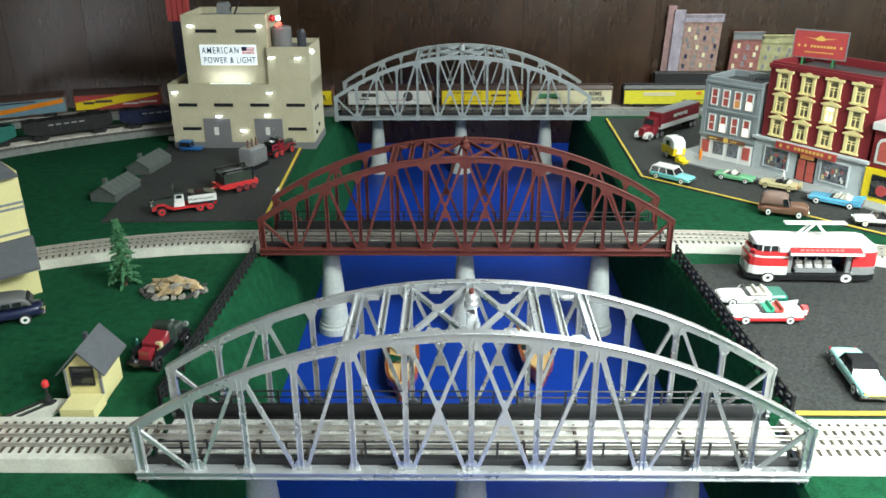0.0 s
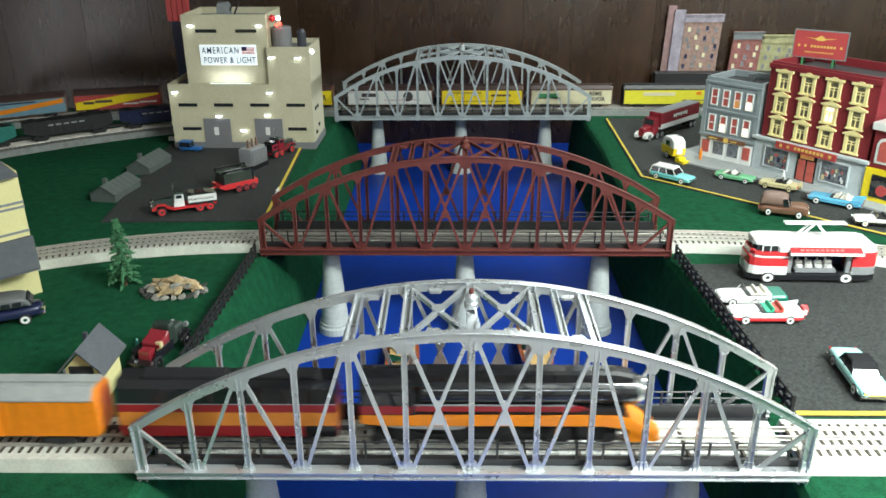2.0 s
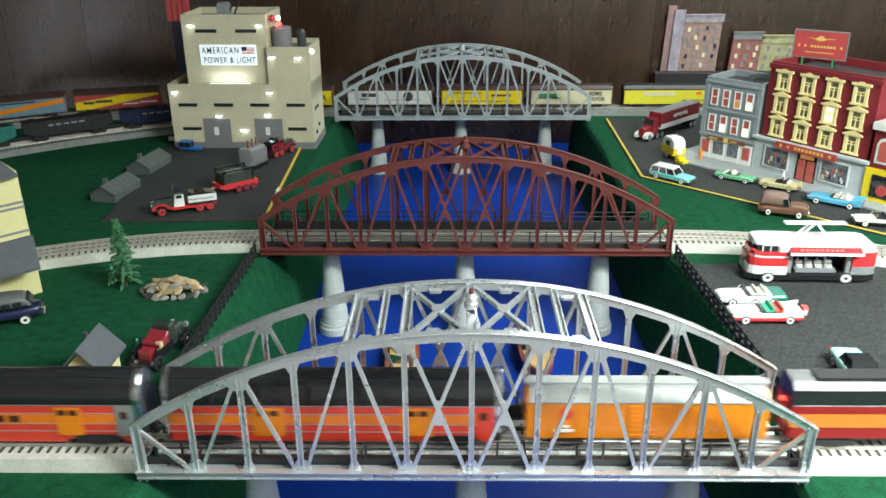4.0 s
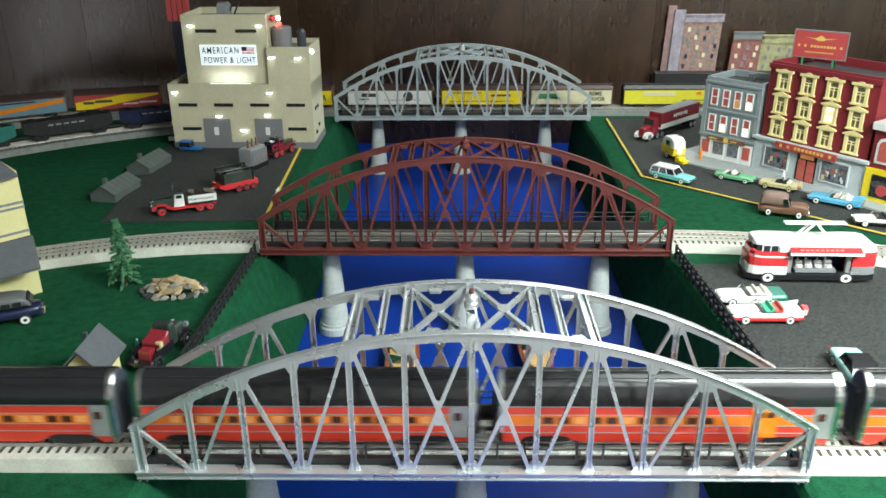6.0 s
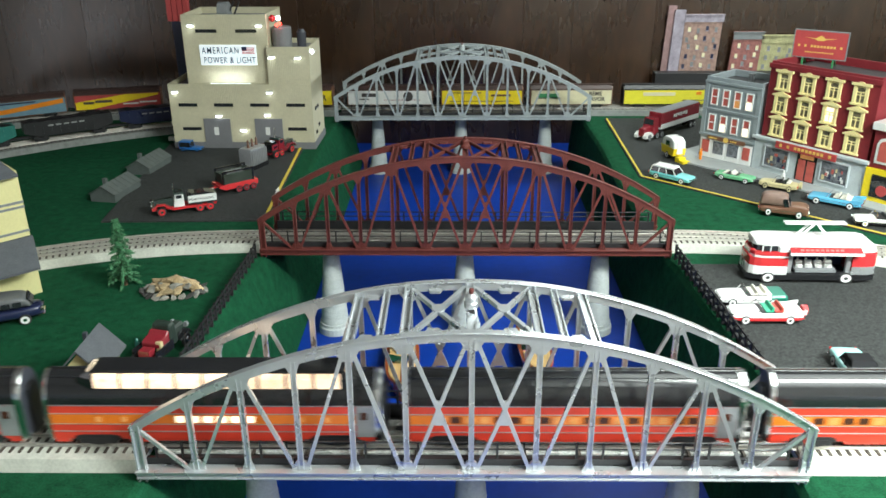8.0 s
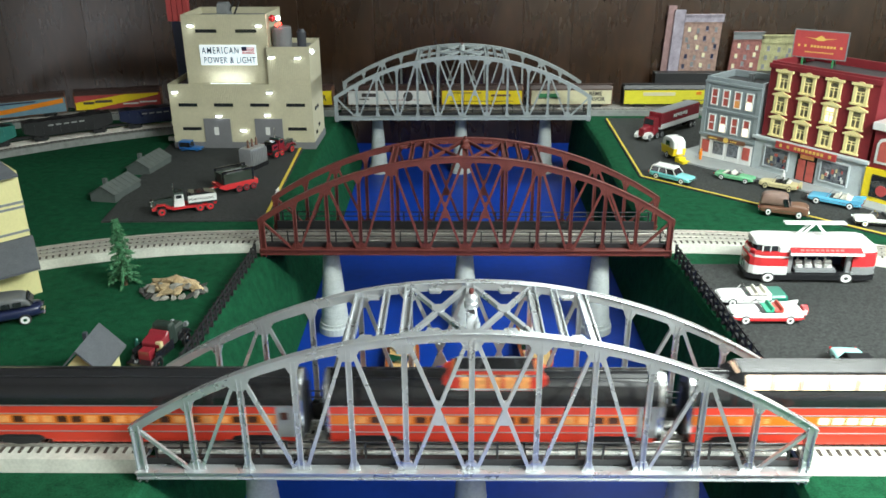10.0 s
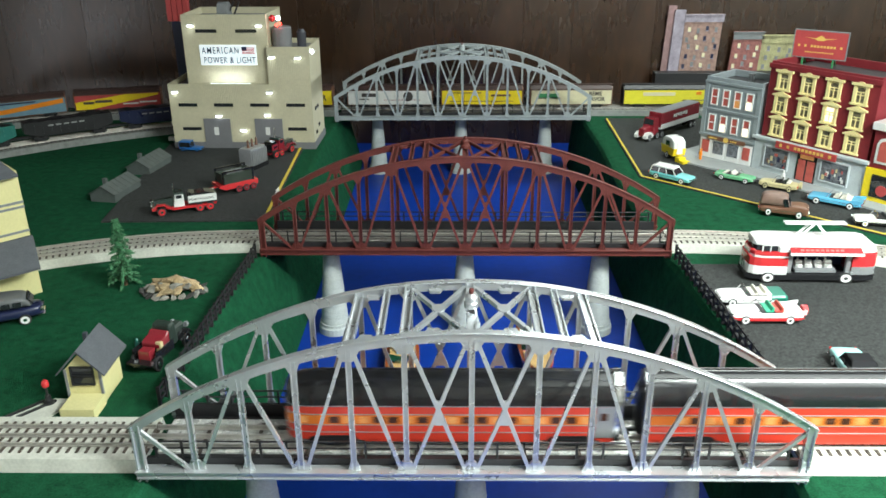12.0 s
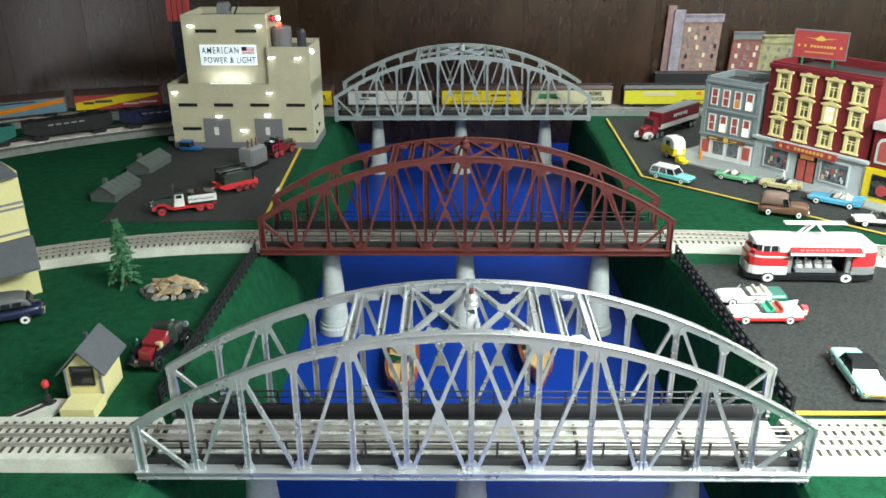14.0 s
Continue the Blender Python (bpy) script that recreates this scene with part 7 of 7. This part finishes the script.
def station_house():
    s = thing("station_house", pose(-0.962, 0.652, 0, 0, 0, 45), "two-storey pale yellow station house with grey shingle roofs", "building")
    block(s, -0.45, 0.0, 0.0, 0.20, 0.0, 0.288, STATION, ribs=False, parapet=0.004)
    bm = B()
    loft(bm, [[(-0.47, -0.024, 0.286), (-0.004, -0.024, 0.280), (0.006, 0.228, 0.286), (-0.47, 0.228, 0.286)],
              [(-0.47, -0.024, 0.292), (-0.004, -0.024, 0.286), (0.006, 0.228, 0.292), (-0.47, 0.228, 0.292)],
              [(-0.40, 0.07, 0.345), (-0.06, 0.07, 0.345), (-0.06, 0.13, 0.345), (-0.40, 0.13, 0.345)]])
    part("roof", bm, SHINGLE, s)
    bm = B()
    loft(bm, [[(-0.47, -0.075, 0.094), (-0.014, -0.078, 0.086), (0.004, -0.002, 0.092), (-0.47, -0.002, 0.094)],
              [(-0.47, -0.075, 0.100), (-0.014, -0.078, 0.092), (0.004, -0.002, 0.098), (-0.47, -0.002, 0.100)],
              [(-0.47, -0.010, 0.140), (0.004, -0.010, 0.140), (0.004, -0.002, 0.140), (-0.47, -0.002, 0.140)]])
    part("skirt_roof", bm, SHINGLE, s)
    for z in (0.150, 0.205, 0.216):
        bm = B()
        box(bm, -0.45, 0.002, -0.0035, -0.0012, z, z + 0.005)
        part("trim_board", bm, GREY_PAINT, s)
    for x in (-0.13, -0.25, -0.37):
        sash(s, x, 0.160, 0.045, 0.042, -0.0014, BROWN, GLASS_DARK)
        sash(s, x, 0.228, 0.045, 0.045, -0.0014, BROWN, GLASS_DARK)
        sash(s, x, 0.030, 0.05, 0.055, -0.0014, NAVY, GLASS_DARK)


def watch_shed():
    s = thing("yellow_shed", pose(-0.672, 0.250, 0.0, 0, 0, 0), "small pale yellow trackside shed with a grey gable roof", "shed")
    w, d, he, hr = 0.030, 0.042, 0.068, 0.099
    bm = B()
    prism(bm, [(-w, 0), (w, 0), (w, he), (0, hr), (-w, he)], -d, d)
    part("wall", bm, STATION, s)
    for sx in (-1, 1):
        bm = B()
        loft(bm, [[(0, y, hr + 0.006), (sx * (w + 0.012), y, he - 0.008), (sx * (w + 0.012), y, he - 0.004), (0, y, hr + 0.011)] for y in (-d - 0.010, d + 0.010)])
        part("roof_slope", bm, SHINGLE, s)
    bm = B()
    box(bm, -0.009, -0.002, 0.000, 0.008, hr - 0.006, hr + 0.017, 0.0008)
    part("stove_pipe", bm, END_GREY, s)
    sash(s, 0.0, 0.040, 0.036, 0.032, -d - 0.0004, BLACK, GLASS_DARK)
    for sx in (-1, 1):
        bm = B()
        box(bm, sx * w - 0.002, sx * w + 0.002, -d - 0.002, -d + 0.002, 0, he)
        part("corner_board", bm, GREY_PAINT, s)
    st = thing("step_platform", pose(-0.667, 0.176, 0), "pale yellow boarded platform in front of the shed", "platform")
    bm = B()
    prism(bm, [(-0.030, 0), (0.0285, 0), (0.0285, 0.020), (0.0, 0.020), (-0.030, 0.020)], -0.020, 0.031)
    part("deck", bm, STATION, st)


def scenery():
    bm = B()
    prism(bm, [(-0.80, 0.148), (-0.725, 0.148), (-0.695, 0.215), (-0.735, 0.215)], 0.0, 0.004, "z")
    tagged(part("crossing_pad", bm, ROADBED), "pale grey pad beside the track", "pavement", kind="structure")
    sg = thing("crossing_signal", pose(-0.737, 0.200, 0.0), "small trackside signal with a red disc", "signal")
    bm = B()
    lathe(bm, [(0.009, 0), (0.009, 0.008), (0.005, 0.010), (0.005, 0.020), (0.0022, 0.022), (0.0022, 0.040)], n=12)
    part("post", bm, BLACK, sg)
    bm = B()
    lathe(bm, [(0.002, 0.036), (0.006, 0.039), (0.0065, 0.044), (0.0055, 0.049), (0.002, 0.052)], n=14)
    part("red_disc", bm, CAR_RED, sg, smooth=True)
    for y in (0.0,):
        for dx in (-0.010, 0.010):
            bm = B()
            beam(bm, (-0.045 + dx, -0.045, 0.006), (0.0 + dx, 0.006, 0.006), 0.004, 0.004, (0, 0, 1))
            part("guide_bar", bm, BLACK, sg)
    huts()
    doll("toy_figure", pose(0.800, 1.650, 0.0095), "small toy figure in an orange coat before the grey shop", ORANGE)
    doll("toy_figure", pose(0.985, 1.405, 0.0095), "small pale toy figure before the red store", CAR_WHITE)
    bm = B()
    box(bm, -0.028, 0.028, -0.010, 0.010, 0.0, 0.014, 0.003)
    tagged(part("loading_block", bm, WHITE, m=pose(-1.055, 1.93, 0)), "small white block beside the power plant", "block")
    pine()
    rocks()
    fences()
    boats()


def huts():
    GLASSY = material("weathered_grey_sheet", (0.085, 0.10, 0.095), 0.6, vary=0.2, scale=40, bump=0.2, bscale=200)
    for x, y in ((-1.060, 1.325), (-1.048, 1.585)):
        h = thing("greenhouse", pose(x + 0.012, y, 0, 0, 0, 80) @ Matrix.Diagonal((0.80, 0.72, 1.0, 1)), "weathered grey ridge-roofed greenhouse on the grass", "greenhouse", group="greenhouses")
        bm = B()
        prism(bm, [(-0.055, 0), (0.055, 0), (0.055, 0.022), (0, 0.046), (-0.055, 0.022)], -0.09, 0.09, "x")
        part("body", bm, GLASSY, h)
        for s in (-1, 1):
            for k in range(6):
                bm = B()
                a = -0.094 + 0.0315 * k
                loft(bm, [[(xx, 0, 0.048), (xx, s * 0.060, 0.022), (xx, s * 0.060, 0.0235), (xx, 0, 0.0497)] for xx in (a, a + 0.0300)])
                part("roof_panel", bm, GLASSY, h)
        bm = B()
        box(bm, -0.03, -0.015, 0.02, 0.035, 0.035, 0.055)
        part("vent", bm, GLASSY, h)


def pine():
    p = thing("pine_tree", pose(-0.784, 0.690, 0), "small green model pine tree with drooping branches", "tree")
    bm = B()
    tube(bm, (0, 0, -0.004), (0, 0, 0.160), 0.0055, 0.001, n=8)
    part("trunk", bm, material("pine_bark", (0.10, 0.06, 0.035), 0.9, vary=0.3, scale=90), p)
    rnd = random.Random(5)
    verts, faces = [], []

    def leaf(c, d, u, l, w):
        s = d.cross(u).normalized() * w
        k = len(verts)
        verts.extend([c - s * 0.4, c + d * l * 0.45 - s + u * w * 0.4, c + d * l, c + d * l * 0.45 + s + u * w * 0.4, c + s * 0.4])
        faces.append((k, k + 1, k + 2, k + 3, k + 4))
    for i in range(170):
        f = (i + rnd.random()) / 170
        z = 0.018 + 0.145 * f
        r = (0.034 * (1 - f) ** 0.85 + 0.004) * rnd.uniform(0.45, 1.2)
        a = i * 2.399 + rnd.uniform(-0.3, 0.3)
        tip = Vector((math.cos(a) * r, math.sin(a) * r, z - r * rnd.uniform(0.15, 0.5)))
        root = Vector((0, 0, z))
        d = (tip - root).normalized()
        n = 4 + int(r * 260)
        for k in range(n):
            c = root.lerp(tip, (k + 0.6) / n)
            for _ in range(3):
                dd = (d + Vector((rnd.uniform(-1, 1), rnd.uniform(-1, 1), rnd.uniform(-0.8, 0.4))) * 0.9).normalized()
                leaf(c, dd, Vector((rnd.uniform(-.5, .5), rnd.uniform(-.5, .5), 1)).normalized(), rnd.uniform(0.005, 0.009), rnd.uniform(0.0012, 0.002))
    me = bpy.data.meshes.new("crown")
    me.from_pydata([tuple(v) for v in verts], [], faces)
    me.materials.append(material("pine_needles", (0.055, 0.19, 0.085), 0.7, vary=0.25, scale=60, island=0.55))
    cr = new("crown", me)
    cr.parent = p
    tagged(cr, kind="stuff")


def rocks():
    r = thing("rock_garden", pose(-0.660, 0.655, 0) @ Matrix.Diagonal((1.12, 1.2, 1.25, 1)), "low heap of tan and grey stones with dark edging stones", "rock pile")
    TANR = material("tan_stone", (0.46, 0.34, 0.19), 0.85, vary=0.25, scale=60, bump=0.6, bscale=200, island=0.3)
    GREYR = material("grey_stone", (0.26, 0.25, 0.22), 0.85, vary=0.25, scale=60, bump=0.6, bscale=200, island=0.3)
    DARKR = material("dark_stone", (0.05, 0.048, 0.045), 0.85, vary=0.25, scale=60, bump=0.6, bscale=200, island=0.3)
    rnd = random.Random(11)

    def stone(x, y, z, s, mat):
        bm = B()
        bmesh.ops.create_icosphere(bm, subdivisions=1, radius=1)
        sx, sy, sz = s * rnd.uniform(0.9, 1.5), s * rnd.uniform(0.7, 1.1), s * rnd.uniform(0.35, 0.7)
        off = Vector((rnd.random() * 9, rnd.random() * 9, rnd.random() * 9))
        for v in bm.verts:
            k = 1 + 0.9 * noise.noise(v.co * 1.3 + off)
            v.co = Vector((v.co.x * sx * k, v.co.y * sy * k, v.co.z * sz * k))
        part("stone", bm, mat, r, m=pose(x, y, z, rnd.uniform(-25, 25), rnd.uniform(-25, 25), rnd.uniform(0, 360)))
    for i in range(22):
        a = 2 * math.pi * i / 22
        stone(0.060 * math.cos(a), 0.036 * math.sin(a), 0.004, 0.0085, GREYR if 0.4 < a / math.pi < 1.0 or i in (16, 17, 18) else (DARKR if i % 5 else GREYR))
    for i in range(26):
        a, q = rnd.uniform(0, 6.283), rnd.random() ** 0.7
        stone(0.05 * q * math.cos(a), 0.026 * q * math.sin(a), 0.008 + 0.018 * (1 - q), rnd.uniform(0.009, 0.015), TANR if rnd.random() < 0.85 else GREYR)


def fences():
    STONE = material("dark_stained_wood", (0.014, 0.013, 0.013), 0.7, vary=0.3, scale=80, island=0.4)
    for p, q, lab in (((-0.518, 0.845), (-0.541, 0.200), "west bank"), ((0.518, 0.840), (0.552, 0.180), "east bank")):
        f = thing("fence", pose(0, 0, 0), "low black timber fence along the top of the river bank", "fence", group="river bank fences")
        p, q = Vector((*p, 0)), Vector((*q, 0))
        d = (q - p).normalized()
        n = 22
        for k in range(n + 1):
            c = p.lerp(q, k / n)
            bm = B()
            box(bm, -0.0028, 0.0028, -0.0028, 0.0028, -0.002, 0.038)
            part("post", bm, STONE, f, m=pose(*c))
            if k < n:
                e = p.lerp(q, (k + 1) / n)
                for z in (0.010, 0.022, 0.034):
                    bm = B()
                    beam(bm, (0, 0, z), (*(e - c).xy, z), 0.0028, 0.0042, (0, 0, 1))
                    part("rail", bm, STONE, f, m=pose(c.x, c.y, 0))
                bm = B()
                beam(bm, (0, 0, 0.010), (*(e - c).xy, 0.034), 0.0024, 0.0030, (0, 0, 1))
                part("brace", bm, STONE, f, m=pose(c.x, c.y, 0))


def boats():
    MAHOG = material("varnished_mahogany", (0.26, 0.055, 0.015), 0.25, vary=0.2, scale=40, coat=0.7, stretch=(0.3, 1, 1))
    DECK = material("light_planked_deck", (0.62, 0.40, 0.16), 0.4, vary=0.15, scale=40, coat=0.3, stretch=(0.15, 1, 1))
    for x, y, rz, lab in ((-0.152, 0.715, -88, "varnished runabout with light deck and seated figures"), (0.176, 0.775, -88, "varnished runabout with light deck and white seats")):
        b = thing("motor_boat", pose(x, y, -0.252, 0, 0, rz) @ Matrix.Diagonal((1.15, 1.15, 1.1, 1)), lab, "boat", group="runabouts on the river")
        st = [(-0.115, 0.030, 0.030), (-0.06, 0.036, 0.031), (0.0, 0.037, 0.034), (0.05, 0.034, 0.038), (0.078, 0.027, 0.041), (0.098, 0.016, 0.0435), (0.110, 0.004, 0.045)]
        bm = B()
        loft(bm, [[(xx, -w * 0.55, 0.0), (xx, w * 0.55, 0.0), (xx, w, z * 0.6), (xx, w, z), (xx, -w, z), (xx, -w, z * 0.6)] for xx, w, z in st])
        bevelled(part("hull", bm, MAHOG, b), 0.003)
        for a, c in ((3, 5), (0, 1)):
            bm = B()
            seg = st[2:] if a == 3 else [(-0.108, 0.029, 0.030), (-0.075, 0.034, 0.0308)]
            loft(bm, [[(xx, -w * 0.80, z + 0.0005), (xx, w * 0.80, z + 0.0005), (xx, w * 0.78, z + 0.003), (xx, -w * 0.78, z + 0.003)] for xx, w, z in
                      ([(0.02, 0.036, 0.0355)] + seg[1:] if a == 3 else seg)])
            part("deck", bm, DECK, b)
        bm = B()
        box(bm, -0.070, 0.012, -0.028, 0.028, 0.030, 0.0345)
        part("cockpit", bm, GREY_PAINT if x < 0 else BROWN, b)
        for k, xx in enumerate((-0.055, -0.022)):
            bm = B()
            prism(bm, [(xx - 0.012, 0.034), (xx + 0.010, 0.034), (xx + 0.010, 0.040), (xx - 0.006, 0.041), (xx - 0.012, 0.050)], -0.026, 0.026)
            part("seat", bm, DECK if x < 0 else CAR_WHITE, b)
        for s in (-1, 1):
            bm = B()
            loft(bm, [[(0.018, 0, 0.036), (0.014, 0, 0.052), (0.016, 0, 0.052), (0.021, 0, 0.036)], [(0.002, s * 0.030, 0.034), (-0.002, s * 0.028, 0.050), (0.000, s * 0.028, 0.050), (0.005, s * 0.030, 0.034)]])
            part("windscreen", bm, CHROME, b)
        bm = B()
        beam(bm, (0.03, 0, 0.0395), (0.106, 0, 0.0475), 0.003, 0.002, (0, 0, 1))
        part("centre_strip", bm, MAHOG, b)
        if x < 0:
            for dy, mt in ((-0.011, SKY), (0.012, CAR_WHITE)):
                doll("toy_figure", pose(x, y, -0.252, 0, 0, rz) @ pose(-0.022, dy, 0.040), "small toy figure seated in the boat", mt)


# ---- standing freight trains ----
def bend(y, xt, r):
    """A line along x at y that bends towards the front beyond x = -xt and xt."""
    def fn(s):
        a = abs(s)
        if a <= xt:
            return s, y, 0.0
        f = (a - xt) / r
        k = math.copysign(1, s)
        return k * (xt + r * math.sin(f)), y - r * (1 - math.cos(f)), -k * f
    return fn


MID = bend(0.931, 0.53, 1.25)
BACK = bend(2.275, 0.20, 2.20)
rear = bend(2.35, 1.00, 1.60)


def stand(car, fn, s, length):
    a, b = fn(s - 0.06), fn(s - length + 0.06)
    p, q = Vector((a[0], a[1], 0)), Vector((b[0], b[1], 0))
    d = (p - q).normalized()
    car.matrix_basis = Matrix.Translation((p + q) / 2 + d * (length / 2)) @ Matrix.Rotation(math.atan2(d.y, d.x), 4, "Z")


def hopper(label, mat):
    c = thing("hopper_car", pose(0, 0, 0), label, "freight car", group="standing hopper train")
    L, w = 0.30, 0.029
    bm = B()
    prism(bm, [(-L, 0.060), (-L + 0.05, 0.046), (-0.05, 0.046), (0, 0.060), (0, 0.098), (-L, 0.098)], -w, w)
    part("body", bm, mat, c)
    for s in (-1, 1):
        for i in range(11):
            bm = B()
            x = -L + 0.008 + (L - 0.016) * i / 10
            box(bm, x - 0.002, x + 0.002, *sorted((s * w, s * (w + 0.002))), 0.050 if 1 < i < 9 else 0.062, 0.098)
            part("rib", bm, mat, c)
        for i in range(5):
            bm = B()
            x = -0.22 + 0.026 * i
            box(bm, x, x + 0.018, *sorted((s * (w + 0.002), s * (w + 0.0026))), 0.080, 0.085)
            part("lettering_bar", bm, GREY_ROOF, c)
    bm = B()
    rows = []
    for i in range(13):
        x = -L + 0.006 + (L - 0.012) * i / 12
        h = 0.004 + 0.004 * math.sin(i * 1.7) if 0 < i < 12 else 0
        rows.append([(x, -w + 0.002, 0.096), (x, w - 0.002, 0.096), (x, w * 0.4, 0.098 + h), (x, -w * 0.4, 0.098 + h)])
    loft(bm, rows)
    part("coal_load", bm, BLACK, c)
    for x in (-0.05, -L + 0.05):
        truck(c, x, RAIL_Z, 0.018)
    bm = B()
    box(bm, -L - 0.015, 0.015, -0.006, 0.006, 0.0385, 0.047)
    part("centre_sill", bm, BLACK, c)
    return c


def freight():
    G = "standing reefer train"
    rowcars = [
        (-1.605, 0.36, "light blue and orange boxcar on the rear track", BROWN, DULL_BLUE, [(-0.25, -0.11, 0.090, 0.095, NAVY)]),
        (-1.235, 0.335, "red boxcar with a yellow sash on the rear track", BROWN, SIGN_RED, [(-0.30, -0.26, 0.064, 0.074, PRINT_DARK), (-0.255, -0.19, 0.068, 0.078, PRINT_DARK), (-0.15, -0.09, 0.056, 0.062, WHITE), (-0.085, -0.02, 0.060, 0.066, WHITE)]),
        (-0.525, 0.335, "yellow refrigerator car on the rear track", BROWN, YELLOW, []),
        (-0.115, 0.350, "white refrigerator car with round emblem on the rear track", BROWN, WHITE, [(-0.29, -0.225, 0.074, 0.088, PRINT_DARK), (-0.30, -0.26, 0.062, 0.066, PRINT_DARK), (-0.20, -0.05, 0.060, 0.0615, DARK_RED)]),
        (0.255, 0.335, "yellow refrigerator car with brown ends on the rear track", BROWN, YELLOW, [(-0.30, -0.17, 0.088, 0.091, BROWN), (-0.30, -0.04, 0.054, 0.056, BROWN), (-0.13, -0.05, 0.075, 0.083, BROWN)]),
        (0.620, 0.335, "cream refrigerator car with green emblem on the rear track", BROWN, CREAM, [(-0.30, -0.22, 0.066, 0.086, GREEN_PAINT), (-0.30, -0.22, 0.066, 0.070, WHITE)]),
        (1.015, 0.350, "bright lemon yellow refrigerator car on the rear track", BLACK, LEMON, [(-0.27, -0.14, 0.076, 0.090, CREAM), (-0.11, -0.02, 0.100, 0.103, PRINT_DARK), (-0.11, -0.02, 0.056, 0.059, PRINT_DARK), (-0.055, -0.035, 0.080, 0.092, ORANGE)]),
    ]
    for x, L, lab, ends, panel, bars in rowcars:
        c = boxcar("refrigerator_car", lab, ends, DARK_ROOF if ends is BROWN else BLACK, L=L, zb=0.038, ze=0.102, zr=0.116, group=G, panel=panel, bars=bars, door=False,
                   sashes={-1.605: [([(-0.355, 0.043), (-0.20, 0.056), (-0.01, 0.078), (-0.01, 0.096), (-0.20, 0.074), (-0.355, 0.058)], ORANGE)],
                           -1.235: [([(-0.330, 0.043), (-0.27, 0.043), (-0.01, 0.090), (-0.01, 0.097), (-0.14, 0.097), (-0.330, 0.072)], YELLOW)]}.get(x, ()))
        stand(c, rear, x, L)
        if x == -0.525:
            words("TAR", 0.030, PRINT_DARK, c, pose(-0.083, -0.0318, 0.060), 0.0004, 0.0008).scale = (1.0, 1, 1)
        if panel is CREAM:
            words("REME", 0.022, PRINT_DARK, c, pose(-0.096, -0.0318, 0.078), 0.0004, 0.0006)
            words("AVOR", 0.022, PRINT_DARK, c, pose(-0.090, -0.0318, 0.056), 0.0004, 0.0006)
        if panel is WHITE:
            bm = B()
            tube(bm, (-0.10, -0.0315, 0.075), (-0.10, -0.0335, 0.075), 0.020, n=20)
            part("round_emblem", bm, PRINT_DARK, c)
    for i, s in enumerate((-1.03, -1.36, -1.69)):
        h = hopper("black ribbed hopper car loaded with coal" if i != 2 else "teal ribbed hopper car loaded with coal", (NAVY, BLACK, TEAL_DARK)[i])
        stand(h, BACK, s, 0.30)
room()
table()
roads()
bridge(pose(0, 0, 0), 0.1674, SILVER, "silver painted steel arch truss bridge across the river", BLACK, (0.078,))
bridge(pose(0.001, 0.8517, 0, 0, 0, -0.4), 0.1674, BRIDGE_RED, "oxide red steel arch truss bridge across the river", BLACK, (0.086,))
bridge(pose(0.0064, 2.1885, 0.004, 0, 0, 0.12), 0.2905, BRIDGE_GREY, "blue-grey steel arch truss bridge across the river", BLACK, (0.16,))
piers(0.083, "piers of the silver bridge")
piers(0.935, "piers of the red bridge")
piers(2.33, "piers of the grey bridge")
LOOP = 4 * 1.05 + 2 * math.pi * 1.02
track("railway_track", oval, 0.512, LOOP - 0.512, "three-rail track on pale roadbed round the front loop")
track("railway_track", oval, -0.51, 0.51, "three-rail track on the deck of the silver bridge", bed=False)
train()
track("railway_track", MID, -1.9, -0.515, "three-rail track on pale roadbed leading to the red bridge", bed_w=0.112)
track("railway_track", MID, 0.515, 1.9, "three-rail track on pale roadbed leading from the red bridge", bed_w=0.112)
track("railway_track", MID, -0.51, 0.51, "three-rail track on the deck of the red bridge", bed=False)
track("railway_track", BACK, -2.2, -0.80, "three-rail track on grey roadbed behind the power plant", ballast=GREY_BALLAST)
track("railway_track", rear, -2.3, -0.515, "rear three-rail track along the panelled wall", ballast=GREY_BALLAST)
track("railway_track", rear, 0.515, 2.3, "rear three-rail track along the panelled wall", ballast=GREY_BALLAST)
track("railway_track", rear, -0.51, 0.51, "rear track on the deck of the grey bridge", bed=False)
freight()
power_plant()
pavement()
grey_shop()
variety_store()
corner_shop()
wall_fronts()
station_house()
watch_shed()
scenery()
cars()


# ---- what moves ----
def motions():
    times = sorted({t for t, _ in NOSE} | {k * 0.25 for k in range(57)})
    times = [t for i, t in enumerate(times) if i == 0 or t - times[i - 1] > 0.04]
    if times[-1] < 14.0:
        times[-1] = 14.0
    for car, off, length in TRAIN:
        walk(car, [(t, car_pose(nose_at(t) + off, length)) for t in times])


motions()
